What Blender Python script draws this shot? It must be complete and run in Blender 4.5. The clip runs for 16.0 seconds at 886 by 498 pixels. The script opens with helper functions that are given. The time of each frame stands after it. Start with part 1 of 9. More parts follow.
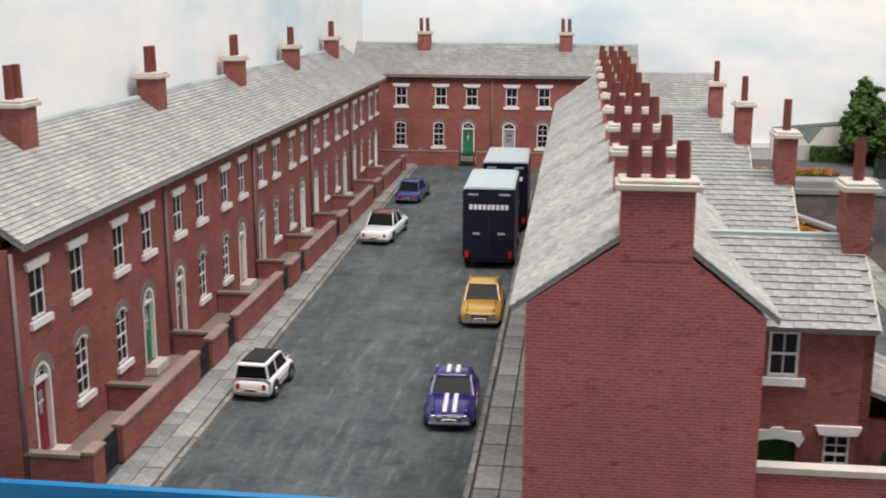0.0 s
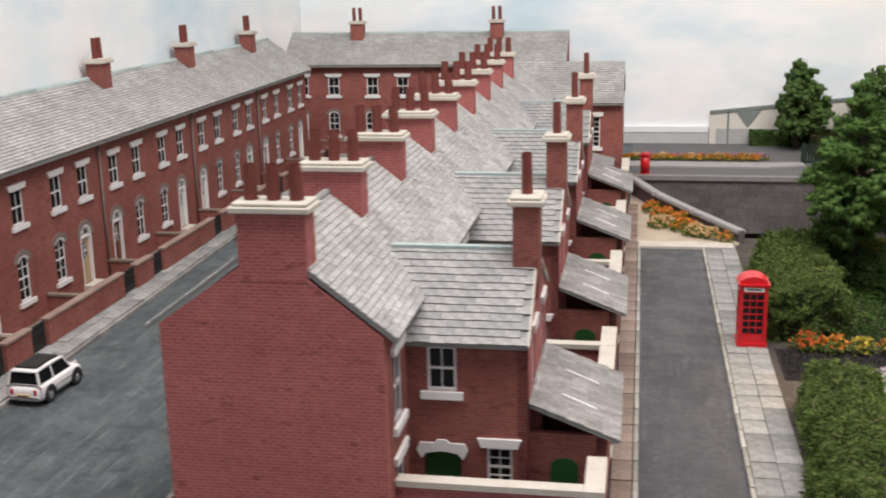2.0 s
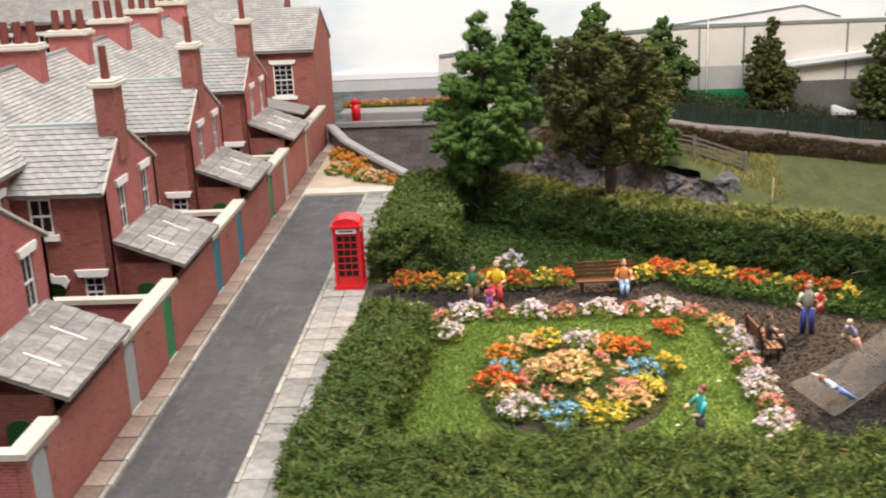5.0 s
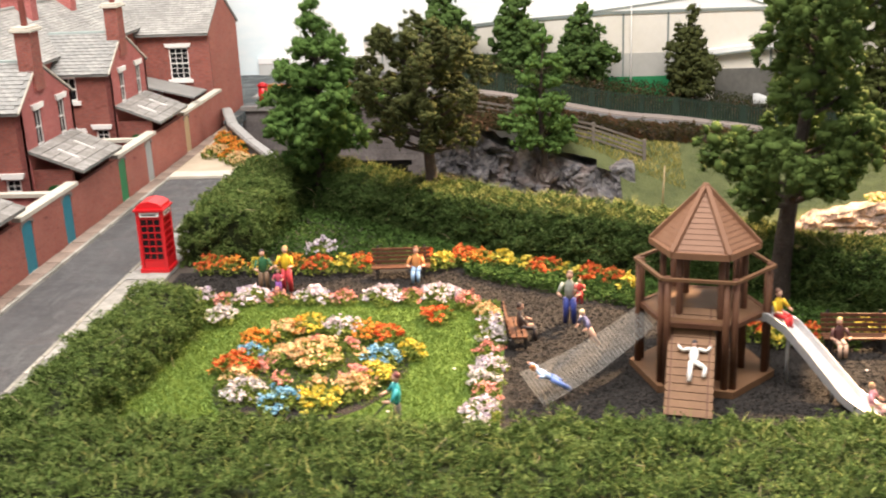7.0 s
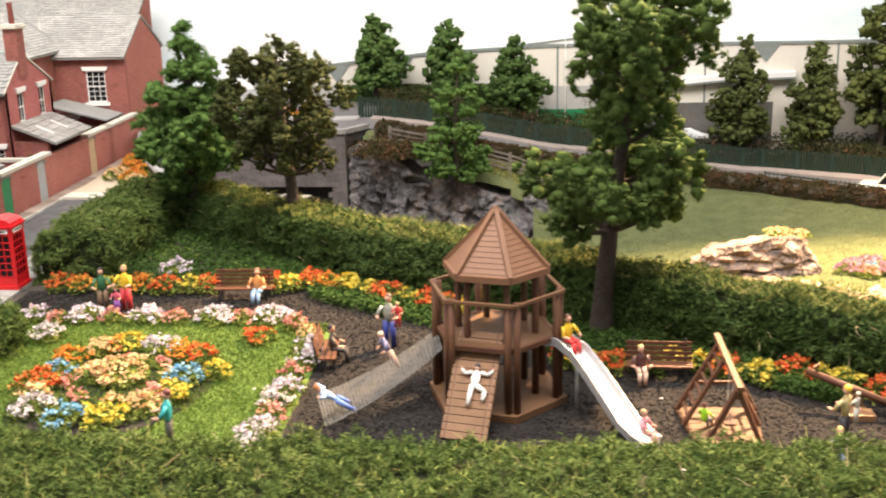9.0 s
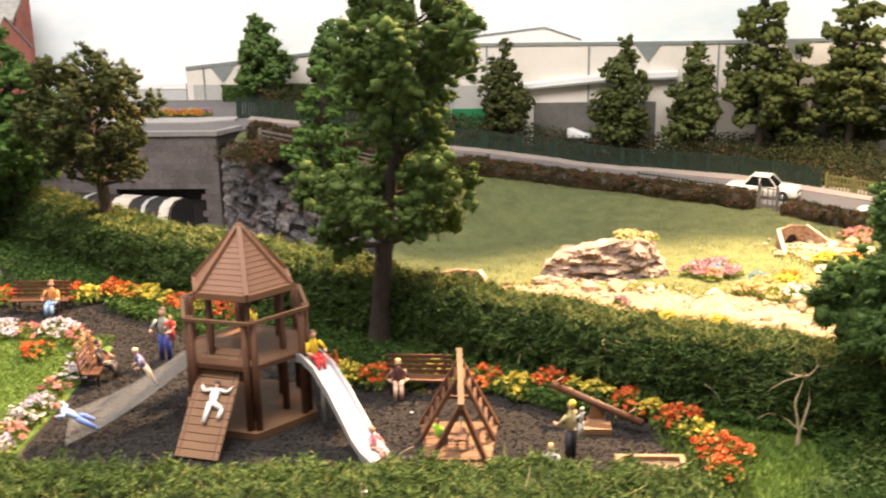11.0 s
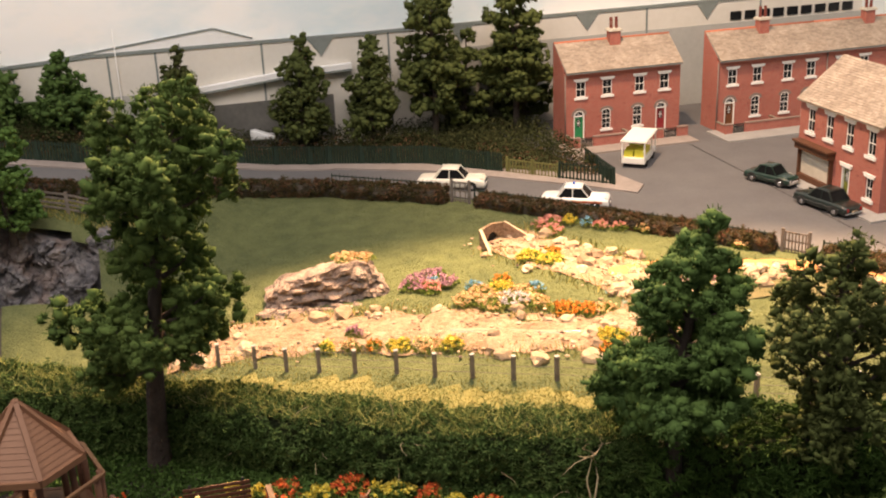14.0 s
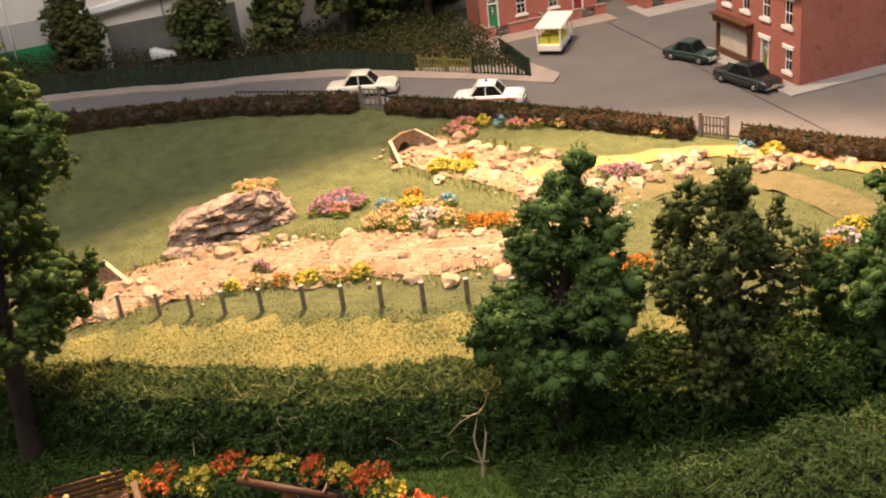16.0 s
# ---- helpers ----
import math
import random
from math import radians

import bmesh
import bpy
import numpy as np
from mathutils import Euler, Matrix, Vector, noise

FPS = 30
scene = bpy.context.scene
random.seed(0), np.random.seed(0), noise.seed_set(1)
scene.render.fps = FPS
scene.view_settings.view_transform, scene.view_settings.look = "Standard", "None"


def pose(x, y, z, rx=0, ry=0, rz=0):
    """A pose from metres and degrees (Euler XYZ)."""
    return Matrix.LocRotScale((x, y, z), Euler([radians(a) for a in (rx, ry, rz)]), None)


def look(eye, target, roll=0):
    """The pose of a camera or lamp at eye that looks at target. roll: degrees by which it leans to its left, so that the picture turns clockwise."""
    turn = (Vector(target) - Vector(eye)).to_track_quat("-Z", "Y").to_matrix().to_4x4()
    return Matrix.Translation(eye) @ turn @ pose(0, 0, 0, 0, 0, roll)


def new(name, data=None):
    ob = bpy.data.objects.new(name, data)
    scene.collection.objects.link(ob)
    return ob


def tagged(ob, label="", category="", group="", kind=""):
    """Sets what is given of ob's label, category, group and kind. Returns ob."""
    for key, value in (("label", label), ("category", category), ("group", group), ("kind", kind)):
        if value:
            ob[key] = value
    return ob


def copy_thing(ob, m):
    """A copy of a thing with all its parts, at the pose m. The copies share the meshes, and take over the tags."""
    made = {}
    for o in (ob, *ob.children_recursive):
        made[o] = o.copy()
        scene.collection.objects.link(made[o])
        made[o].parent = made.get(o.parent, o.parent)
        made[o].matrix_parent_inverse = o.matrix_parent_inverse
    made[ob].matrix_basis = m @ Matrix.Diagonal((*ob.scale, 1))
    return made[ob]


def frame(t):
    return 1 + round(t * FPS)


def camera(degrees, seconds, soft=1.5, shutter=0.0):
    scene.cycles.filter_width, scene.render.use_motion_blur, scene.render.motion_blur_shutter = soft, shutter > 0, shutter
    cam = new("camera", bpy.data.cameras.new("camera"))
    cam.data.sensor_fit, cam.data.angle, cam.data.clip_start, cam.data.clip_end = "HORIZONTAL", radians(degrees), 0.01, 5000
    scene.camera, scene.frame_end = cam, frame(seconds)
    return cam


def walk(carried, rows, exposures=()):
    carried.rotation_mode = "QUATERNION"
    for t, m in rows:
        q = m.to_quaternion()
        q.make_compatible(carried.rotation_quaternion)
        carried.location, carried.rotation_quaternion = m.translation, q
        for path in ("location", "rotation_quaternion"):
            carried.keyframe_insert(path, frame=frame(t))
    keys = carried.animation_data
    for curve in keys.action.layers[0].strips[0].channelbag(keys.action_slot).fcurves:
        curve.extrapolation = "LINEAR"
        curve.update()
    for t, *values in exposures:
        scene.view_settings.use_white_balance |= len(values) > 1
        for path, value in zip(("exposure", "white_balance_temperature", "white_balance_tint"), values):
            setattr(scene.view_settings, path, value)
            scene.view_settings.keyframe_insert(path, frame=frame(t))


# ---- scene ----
cam = camera(43.1, 16.0, soft=2.0, shutter=0.5)
PATH = [
    (0, (2.096, 1.629, 13.377), (1.865, 3.562, 12.922), 0.2),
    (0.5, (4.121, 1.559, 13.831), (3.856, 3.485, 13.362), 0.4),
    (1, (6.352, 1.414, 14.255), (6.055, 3.332, 13.771), -0.2),
    (1.5, (9.058, 2.166, 14.394), (8.736, 4.078, 13.905), -0.8),
    (2, (12.098, 2.899, 14.413), (11.757, 4.806, 13.916), -1.2),
    (2.5, (14.278, 3.574, 14.177), (13.919, 5.475, 13.671), -2.1),
    (3, (16.29, 4.924, 13.857), (15.953, 6.824, 13.334), -2.6),
    (3.5, (16.958, 5.594, 13.338), (16.723, 7.505, 12.798), -3.1),
    (4, (18.739, 5.608, 13.115), (18.598, 7.523, 12.555), -3.0),
    (4.2, (19.328, 5.543, 13.16), (19.22, 7.459, 12.594), -2.9),
    (6.3, (27.646, 4.886, 13.496), (27.512, 6.791, 12.903), -2.0),
    (6.5, (28.414, 4.994, 13.464), (28.268, 6.897, 12.867), -2.1),
    (7, (30.571, 5.401, 13.205), (30.408, 7.301, 12.601), -2.4),
    (7.5, (32.044, 5.775, 13.11), (31.871, 7.677, 12.516), -1.4),
    (8, (33.481, 5.839, 12.915), (33.299, 7.748, 12.346), -1.7),
    (8.5, (34.962, 5.897, 12.913), (34.774, 7.807, 12.352), -1.5),
    (9, (36.47, 5.796, 12.669), (36.293, 7.712, 12.123), -1.4),
    (9.2, (37.102, 5.81, 12.655), (36.93, 7.727, 12.111), -1.5),
    (11.3, (43.07, 6.678, 13.421), (42.994, 8.594, 12.852), -0.9),
    (11.5, (43.364, 6.941, 13.615), (43.327, 8.856, 13.04), -0.9),
    (12, (43.205, 7.258, 14.18), (43.305, 9.162, 13.576), -1.3),
    (12.5, (42.145, 7.437, 14.562), (42.377, 9.322, 13.934), -1.5),
    (13, (40.21, 7.593, 15.801), (40.575, 9.447, 15.146), -1.7),
    (13.5, (38.999, 7.819, 17.151), (39.465, 9.643, 16.477), -2.3),
    (14, (39.019, 8.224, 18.33), (39.514, 10.031, 17.631), -2.4),
    (14.5, (39.87, 8.784, 19.187), (40.345, 10.573, 18.43), -2.9),
    (15, (41.594, 9.125, 19.537), (42.06, 10.881, 18.701), -5.7),
    (15.5, (42.456, 9.112, 19.468), (42.928, 10.841, 18.581), -7.1),
    (16, (42.594, 10.131, 19.287), (43.108, 11.837, 18.378), -7.1),
]
EXPOSURES = [(0.0, 0.25, 6500, 15), (3.0, 0.2, 6550, 17), (4.2, 0.4, 6600, 16), (6.5, 0.87, 6900, 15), (9.0, 0.94, 6900, 15), (11.5, 0.71, 7000, 18), (12.5, 0.46, 7100, 19), (13.5, 0.12, 7200, 20), (14.5, -0.17, 7100, 20), (16.0, -0.23, 7000, 20)]
HALL, SPOT = 124000.0, 520000.0

S = 1 / 76          # a model layout in 1:76: lengths below are in prototype metres
walk(cam, [(t, look(Vector(eye) * S, Vector(target) * S, roll)) for t, eye, target, roll in PATH], exposures=EXPOSURES)

# ---- light: the hall's daylight-white lighting, one warm lamp over the stream, and a lamp added for its spill ----
world = bpy.data.worlds.new("hall_light")
scene.world = world
world.use_nodes = True
world.node_tree.nodes["Background"].inputs[0].default_value = (0.93, 0.97, 1.0, 1)
world.node_tree.nodes["Background"].inputs[1].default_value = 0.33


def lamp(name, kind, energy, color, m, **more):
    data = bpy.data.lights.new(name, kind)
    data.energy, data.color = energy * (1 if kind == "SUN" else S * S), color
    for key, value in more.items():
        if key == "size":
            data.size = value
        elif key == "size_y":
            data.shape, data.size_y = "RECTANGLE", value
        elif key == "angle":
            data.angle = value
        elif key == "radius":
            data.shadow_soft_size = value
        elif key == "cone":
            data.spot_size, data.spot_blend = value
    ob = new(name, data)
    ob.matrix_world = m
    return ob


def at(x, y, z=0, rx=0, ry=0, rz=0):
    return pose(x * S, y * S, z * S, rx, ry, rz)


def P(x, y, z):
    return Vector((x, y, z)) * S


lamp("hall_tube_lights", "AREA", HALL, (1.0, 0.97, 0.93), look(P(24, 20, 90), P(19, 56, 0)), size=100 * S, size_y=44 * S)
lamp("stream_spotlight", "SPOT", SPOT, (1.0, 0.68, 0.39), look(P(60, 72, 42), P(55.0, 45.0, -3)) @ Matrix.Diagonal((1.4, 1, 1, 1)), radius=1.3 * S, cone=(radians(58), 0.4))
# no fixture of its own: added wide cone for the spotlight's spill over the square
lamp("square_floodlight", "SPOT", SPOT * 0.27, (1.0, 0.74, 0.48), look(P(61, 70, 42), P(80, 72, -4)), radius=1.6 * S, cone=(radians(80), 1.0))


# ---- materials ----
def material(name, color, rough=0.7, metal=0.0, spec=0.4):
    m = bpy.data.materials.new(name)
    m.use_nodes = True
    b = m.node_tree.nodes["Principled BSDF"]
    b.inputs["Base Color"].default_value = (*color, 1)
    b.inputs["Roughness"].default_value, b.inputs["Metallic"].default_value = rough, metal
    b.inputs["Specular IOR Level"].default_value = spec
    return m, m.node_tree, b


def node(tree, kind, **values):
    n = tree.nodes.new(kind)
    for key, value in values.items():
        n.inputs[key.replace("_", " ")].default_value = value
    return n


def coords(tree, uv=False):
    """Coordinates in prototype metres."""
    c = tree.nodes.new("ShaderNodeTexCoord")
    if uv:
        return c.outputs["UV"]
    g = tree.nodes.new("ShaderNodeMapping")
    g.inputs["Scale"].default_value = (1 / S, 1 / S, 1 / S)
    tree.links.new(c.outputs["Object"], g.inputs["Vector"])
    return g.outputs["Vector"]


def ramp(tree, fac, stops):
    r = tree.nodes.new("ShaderNodeValToRGB")
    while len(r.color_ramp.elements) < len(stops):
        r.color_ramp.elements.new(0.5)
    for e, (pos, col) in zip(r.color_ramp.elements, stops):
        e.position, e.color = pos, (*col, 1)
    tree.links.new(fac, r.inputs["Fac"])
    return r.outputs["Color"]


def mix(tree, a, b, fac, mode="MIX"):
    m = tree.nodes.new("ShaderNodeMix")
    m.data_type, m.blend_type = "RGBA", mode
    for socket, value in ((m.inputs[0], fac), (m.inputs[6], a), (m.inputs[7], b)):
        if isinstance(value, (int, float)):
            socket.default_value = value
        elif isinstance(value, tuple):
            socket.default_value = (*value, 1)
        else:
            tree.links.new(value, socket)
    return m.outputs[2]


def bump(tree, bsdf, height, strength, distance):
    n = node(tree, "ShaderNodeBump", Strength=strength, Distance=distance * S)
    tree.links.new(height, n.inputs["Height"])
    tree.links.new(n.outputs["Normal"], bsdf.inputs["Normal"])


def noise_tex(tree, vec, scale, detail=4.0, rough=0.6):
    n = node(tree, "ShaderNodeTexNoise", Scale=scale, Detail=detail, Roughness=rough)
    tree.links.new(vec, n.inputs["Vector"])
    return n.outputs["Fac"]


def mottled(name, dark, light, scale=1.0, fine=8.0, rough=0.8, relief=0.3, depth=0.04, spec=0.3, metal=0.0):
    """A plain surface with stains at one scale and grain at another."""
    m, tree, b = material(name, light, rough, metal, spec)
    v = coords(tree)
    large, small = noise_tex(tree, v, scale), noise_tex(tree, v, fine, 6)
    c = mix(tree, ramp(tree, large, [(0.3, dark), (0.7, light)]), ramp(tree, small, [(0.25, dark), (0.75, light)]), 0.45)
    tree.links.new(c, b.inputs["Base Color"])
    bump(tree, b, small, relief, depth)
    return m


def brickwork(name, a, b_, mortar, course=0.085, grime=0.25):
    m, tree, b = material(name, a, 0.85, 0, 0.2)
    uv, v = coords(tree, True), coords(tree)
    t = tree.nodes.new("ShaderNodeTexBrick")
    t.inputs["Color1"].default_value, t.inputs["Color2"].default_value, t.inputs["Mortar"].default_value = (*a, 1), (*b_, 1), (*mortar, 1)
    t.inputs["Scale"].default_value, t.inputs["Mortar Size"].default_value = 1.0, 0.014
    t.inputs["Brick Width"].default_value, t.inputs["Row Height"].default_value = course * 2.9, course
    tree.links.new(uv, t.inputs["Vector"])
    sm = node(tree, "ShaderNodeMapping")
    sm.inputs["Scale"].default_value = (1.3, 3.4, 1)
    tree.links.new(uv, sm.inputs["Vector"])
    c = mix(tree, t.outputs["Color"], ramp(tree, noise_tex(tree, v, 0.55), [(0.3, (0.42, 0.34, 0.34)), (0.72, (1, 1, 1))]), grime * 2, "MULTIPLY")
    c = mix(tree, c, ramp(tree, noise_tex(tree, sm.outputs["Vector"], 1.0, 5, 0.7), [(0.34, (0.3, 0.26, 0.27)), (0.42, (1, 1, 1))]), 0.55, "MULTIPLY")
    c = mix(tree, c, ramp(tree, noise_tex(tree, v, 7.0), [(0.3, (0.8, 0.78, 0.78)), (0.7, (1.1, 1.08, 1.05))]), 0.8, "MULTIPLY")
    tree.links.new(c, b.inputs["Base Color"])
    bump(tree, b, t.outputs["Fac"], -0.35, 0.02)
    return m


def pieces(name, stops, rough=0.75, by="island", spec=0.25, grain=6.0):
    """Varies from piece to piece: by mesh island or by object."""
    m, tree, b = material(name, stops[0][1], rough, 0, spec)
    if by == "island":
        r = tree.nodes.new("ShaderNodeNewGeometry").outputs["Random Per Island"]
    else:
        r = tree.nodes.new("ShaderNodeObjectInfo").outputs["Random"]
    n = noise_tex(tree, coords(tree), grain, 5)
    c = mix(tree, ramp(tree, r, stops), ramp(tree, n, [(0.3, (0.62, 0.62, 0.62)), (0.7, (1.12, 1.12, 1.12))]), 0.8, "MULTIPLY")
    c = mix(tree, c, ramp(tree, noise_tex(tree, coords(tree), 0.5, 3), [(0.35, (0.7, 0.7, 0.7)), (0.65, (1.1, 1.1, 1.1))]), 0.7, "MULTIPLY")
    tree.links.new(c, b.inputs["Base Color"])
    bump(tree, b, n, 0.3, 0.03)
    return m


def leafy(name, stops, patch=0.5, vary=0.33):
    m, tree, b = material(name, stops[0][1], 0.9, 0, 0.08)
    r = tree.nodes.new("ShaderNodeNewGeometry").outputs["Random Per Island"]
    n = noise_tex(tree, coords(tree), patch, 3)
    a = node(tree, "ShaderNodeMath")
    a.operation = "MULTIPLY_ADD"
    a.inputs[1].default_value = vary
    tree.links.new(r, a.inputs[0])
    c = node(tree, "ShaderNodeMath")
    c.operation = "MULTIPLY"
    c.inputs[1].default_value = 0.66 - vary
    tree.links.new(n, c.inputs[0])
    tree.links.new(c.outputs[0], a.inputs[2])
    tree.links.new(ramp(tree, a.outputs[0], stops), b.inputs["Base Color"])
    return m


def glossy(name, color, rough=0.25, metal=0.0, spec=0.5):
    m, tree, b = material(name, color, rough, metal, spec)
    n = noise_tex(tree, coords(tree), 9.0, 4)
    c = mix(tree, color, ramp(tree, n, [(0.3, (0.8, 0.8, 0.8)), (0.7, (1.08, 1.08, 1.08))]), 0.6, "MULTIPLY")
    tree.links.new(c, b.inputs["Base Color"])
    return m


def worn_road(name, dark, light, scuff):
    """Painted tarmac: broad patches, streaks along the traffic, pale scuffs and fine grit."""
    m, tree, b = material(name, light, 0.85, 0, 0.3)
    v = coords(tree)
    k = node(tree, "ShaderNodeMapping")
    k.inputs["Scale"].default_value = (1.6, 0.16, 1)
    tree.links.new(v, k.inputs["Vector"])
    c = mix(tree, ramp(tree, noise_tex(tree, v, 0.28, 5, 0.65), [(0.34, dark), (0.62, light)]), ramp(tree, noise_tex(tree, k.outputs["Vector"], 1.0, 5), [(0.3, dark), (0.7, light)]), 0.5)
    grit = noise_tex(tree, v, 5.5, 8, 0.75)
    c = mix(tree, c, ramp(tree, grit, [(0.32, (0.5, 0.5, 0.5)), (0.68, (1.35, 1.35, 1.35))]), 0.75, "MULTIPLY")
    c = mix(tree, c, scuff, ramp(tree, noise_tex(tree, k.outputs["Vector"], 2.3, 7, 0.75), [(0.53, (0, 0, 0)), (0.70, (0.8, 0.8, 0.8))]))
    c = mix(tree, c, dark, ramp(tree, noise_tex(tree, v, 1.0, 7, 0.75), [(0.50, (0, 0, 0)), (0.64, (0.8, 0.8, 0.8))]))
    tree.links.new(c, b.inputs["Base Color"])
    bump(tree, b, grit, 0.8, 0.13)
    tree.links.new(ramp(tree, noise_tex(tree, v, 0.7, 5), [(0.4, (0.42, 0.42, 0.42)), (0.6, (0.9, 0.9, 0.9))]), b.inputs["Roughness"])
    return m


BRICK = brickwork("red_brick_paper", (0.395, 0.112, 0.082), (0.30, 0.080, 0.067), (0.26, 0.155, 0.133))
BRICK_PLAIN = brickwork("gable_brick_paper", (0.46, 0.128, 0.118), (0.39, 0.102, 0.098), (0.45, 0.20, 0.185), grime=0.14)
BRICK_WARM = brickwork("orange_brick_paper", (0.44, 0.142, 0.108), (0.375, 0.112, 0.090), (0.38, 0.19, 0.155), grime=0.13)
SLATE = pieces("slate_grey", [(0.0, (0.350, 0.345, 0.323)), (0.5, (0.402, 0.393, 0.371)), (1.0, (0.454, 0.446, 0.420))])
SLATE_WARM = pieces("lean_to_slate", [(0.0, (0.26, 0.245, 0.225)), (0.5, (0.32, 0.305, 0.285)), (1.0, (0.38, 0.365, 0.345))])
SLATE_ONE = pieces("slate_single", [(0.0, (0.316, 0.321, 0.309)), (0.5, (0.364, 0.364, 0.348)), (1.0, (0.420, 0.415, 0.396))], by="object")
SLATE_BUTT = mottled("slate_cut_edge", (0.20, 0.20, 0.19), (0.30, 0.30, 0.285), 1.5, 12)
SLATE_UNDER = mottled("roof_board", (0.2, 0.2, 0.19), (0.28, 0.28, 0.265), 1.5, 12)
TILE_WARM = pieces("pale_roof_paper", [(0.0, (0.34, 0.27, 0.215)), (1.0, (0.46, 0.38, 0.31))])
RIDGE = mottled("ridge_strip_bluish", (0.30, 0.37, 0.36), (0.40, 0.46, 0.44), 1.2, 9)
RIDGE_RED = mottled("orange_ridge_tile", (0.36, 0.11, 0.06), (0.50, 0.17, 0.10), 1.5, 9)
STONE = mottled("cream_coping", (0.42, 0.38, 0.32), (0.62, 0.58, 0.5), 1.4, 14)
WHITE = mottled("white_card", (0.70, 0.69, 0.66), (0.82, 0.81, 0.79), 1.5, 16, 0.6, 0.1)
GLASS = glossy("dark_window_glazing", (0.012, 0.013, 0.015), 0.25, 0, 0.22)
COPING_BROWN = mottled("brown_wall_coping", (0.20, 0.135, 0.11), (0.33, 0.24, 0.20), 1.4, 12)
POT = mottled("chimney_pot_brown", (0.13, 0.035, 0.028), (0.2, 0.055, 0.04), 2, 14)
ARCH = mottled("grey_brown_arch", (0.16, 0.12, 0.105), (0.26, 0.2, 0.175), 3, 18)
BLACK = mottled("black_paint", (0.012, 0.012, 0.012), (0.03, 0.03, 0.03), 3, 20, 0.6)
ASPHALT = worn_road("painted_road", (0.048, 0.060, 0.064), (0.135, 0.156, 0.159), (0.23, 0.25, 0.246))
ASPHALT_LANE = worn_road("lane_tarmac", (0.072, 0.072, 0.075), (0.118, 0.118, 0.120), (0.165, 0.165, 0.163))
ASPHALT_WARM = mottled("far_road", (0.10, 0.095, 0.098), (0.14, 0.135, 0.135), 0.4, 6, 0.9, 0.15, 0.03)
SLAB = pieces("paving_slab", [(0.0, (0.216, 0.216, 0.198)), (0.5, (0.297, 0.293, 0.270)), (1.0, (0.360, 0.356, 0.329))], 0.9, "object", grain=3.5)
SLAB_STREET = pieces("street_flagstone", [(0.0, (0.23, 0.232, 0.222)), (0.5, (0.29, 0.29, 0.275)), (1.0, (0.35, 0.345, 0.325))], 0.9, "object", grain=4.5)
KERB_STREET = pieces("street_kerb_stone", [(0.0, (0.20, 0.195, 0.18)), (1.0, (0.33, 0.32, 0.295))], 0.9, "object", grain=5)
SLAB_BROWN = pieces("brown_paving_slab", [(0.0, (0.24, 0.18, 0.145)), (1.0, (0.36, 0.28, 0.23))], 0.9, "object")
KERB = pieces("kerb_stone", [(0.0, (0.30, 0.29, 0.25)), (1.0, (0.46, 0.44, 0.39))], 0.9, "object")
YARD = mottled("yard_earth", (0.16, 0.125, 0.095), (0.26, 0.21, 0.165), 0.8, 6)
CHIPS = mottled("dark_bark_chips", (0.012, 0.011, 0.010), (0.038, 0.033, 0.030), 1.8, 11, 0.95, 1.0, 0.16)
CHIP_ONE = pieces("bark_chip", [(0.0, (0.008, 0.007, 0.007)), (0.6, (0.033, 0.028, 0.025)), (1.0, (0.085, 0.072, 0.062))], 0.9)
LAWN = mottled("lawn_flock", (0.069, 0.133, 0.026), (0.142, 0.228, 0.047), 0.6, 9, 0.95, 0.9, 0.12)
FIELD = mottled("field_flock", (0.052, 0.068, 0.026), (0.146, 0.162, 0.066), 0.9, 7, 0.95, 1.0, 0.14)
STRAW = mottled("straw_flock", (0.085, 0.105, 0.035), (0.30, 0.255, 0.09), 0.35, 5, 0.95, 1.0, 0.14)
SOIL = mottled("brown_soil", (0.05, 0.042, 0.035), (0.11, 0.092, 0.075), 0.6, 7, 0.95, 0.9, 0.15)
SAND, tree, b = material("stream_bed_plaster", (0.4, 0.27, 0.18), 0.8, 0, 0.3)
v = coords(tree)
n1, n2, n3 = noise_tex(tree, v, 0.8, 6, 0.65), noise_tex(tree, v, 3.4, 8, 0.7), noise_tex(tree, v, 1.7, 5, 0.6)
c = mix(tree, ramp(tree, n1, [(0.36, (0.16, 0.09, 0.05)), (0.5, (0.36, 0.225, 0.14)), (0.64, (0.52, 0.37, 0.26))]), ramp(tree, n2, [(0.35, (0.10, 0.06, 0.035)), (0.65, (0.52, 0.37, 0.25))]), 0.5)
c = mix(tree, c, (0.11, 0.10, 0.035), ramp(tree, n3, [(0.56, (0, 0, 0)), (0.68, (0.75, 0.75, 0.75))]))
tree.links.new(c, b.inputs["Base Color"])
bump(tree, b, n2, 1.0, 0.22)
SANDSTONE = mottled("pale_sandstone", (0.40, 0.29, 0.19), (0.56, 0.43, 0.31), 1.5, 10)
PATHSAND = mottled("yellow_sand_path", (0.410, 0.186, 0.065), (0.562, 0.279, 0.121), 0.8, 7, 0.9, 0.8, 0.1)
ROCK, tree, b = material("grey_plaster_rock", (0.2, 0.2, 0.2), 0.8, 0, 0.3)
v = coords(tree)
n1, n2 = noise_tex(tree, v, 0.9, 6, 0.7), noise_tex(tree, v, 3.2, 7, 0.7)
c = mix(tree, ramp(tree, n1, [(0.38, (0.03, 0.034, 0.045)), (0.5, (0.15, 0.15, 0.165)), (0.66, (0.42, 0.395, 0.38))]), ramp(tree, n2, [(0.36, (0.035, 0.037, 0.05)), (0.66, (0.44, 0.41, 0.40))]), 0.45)
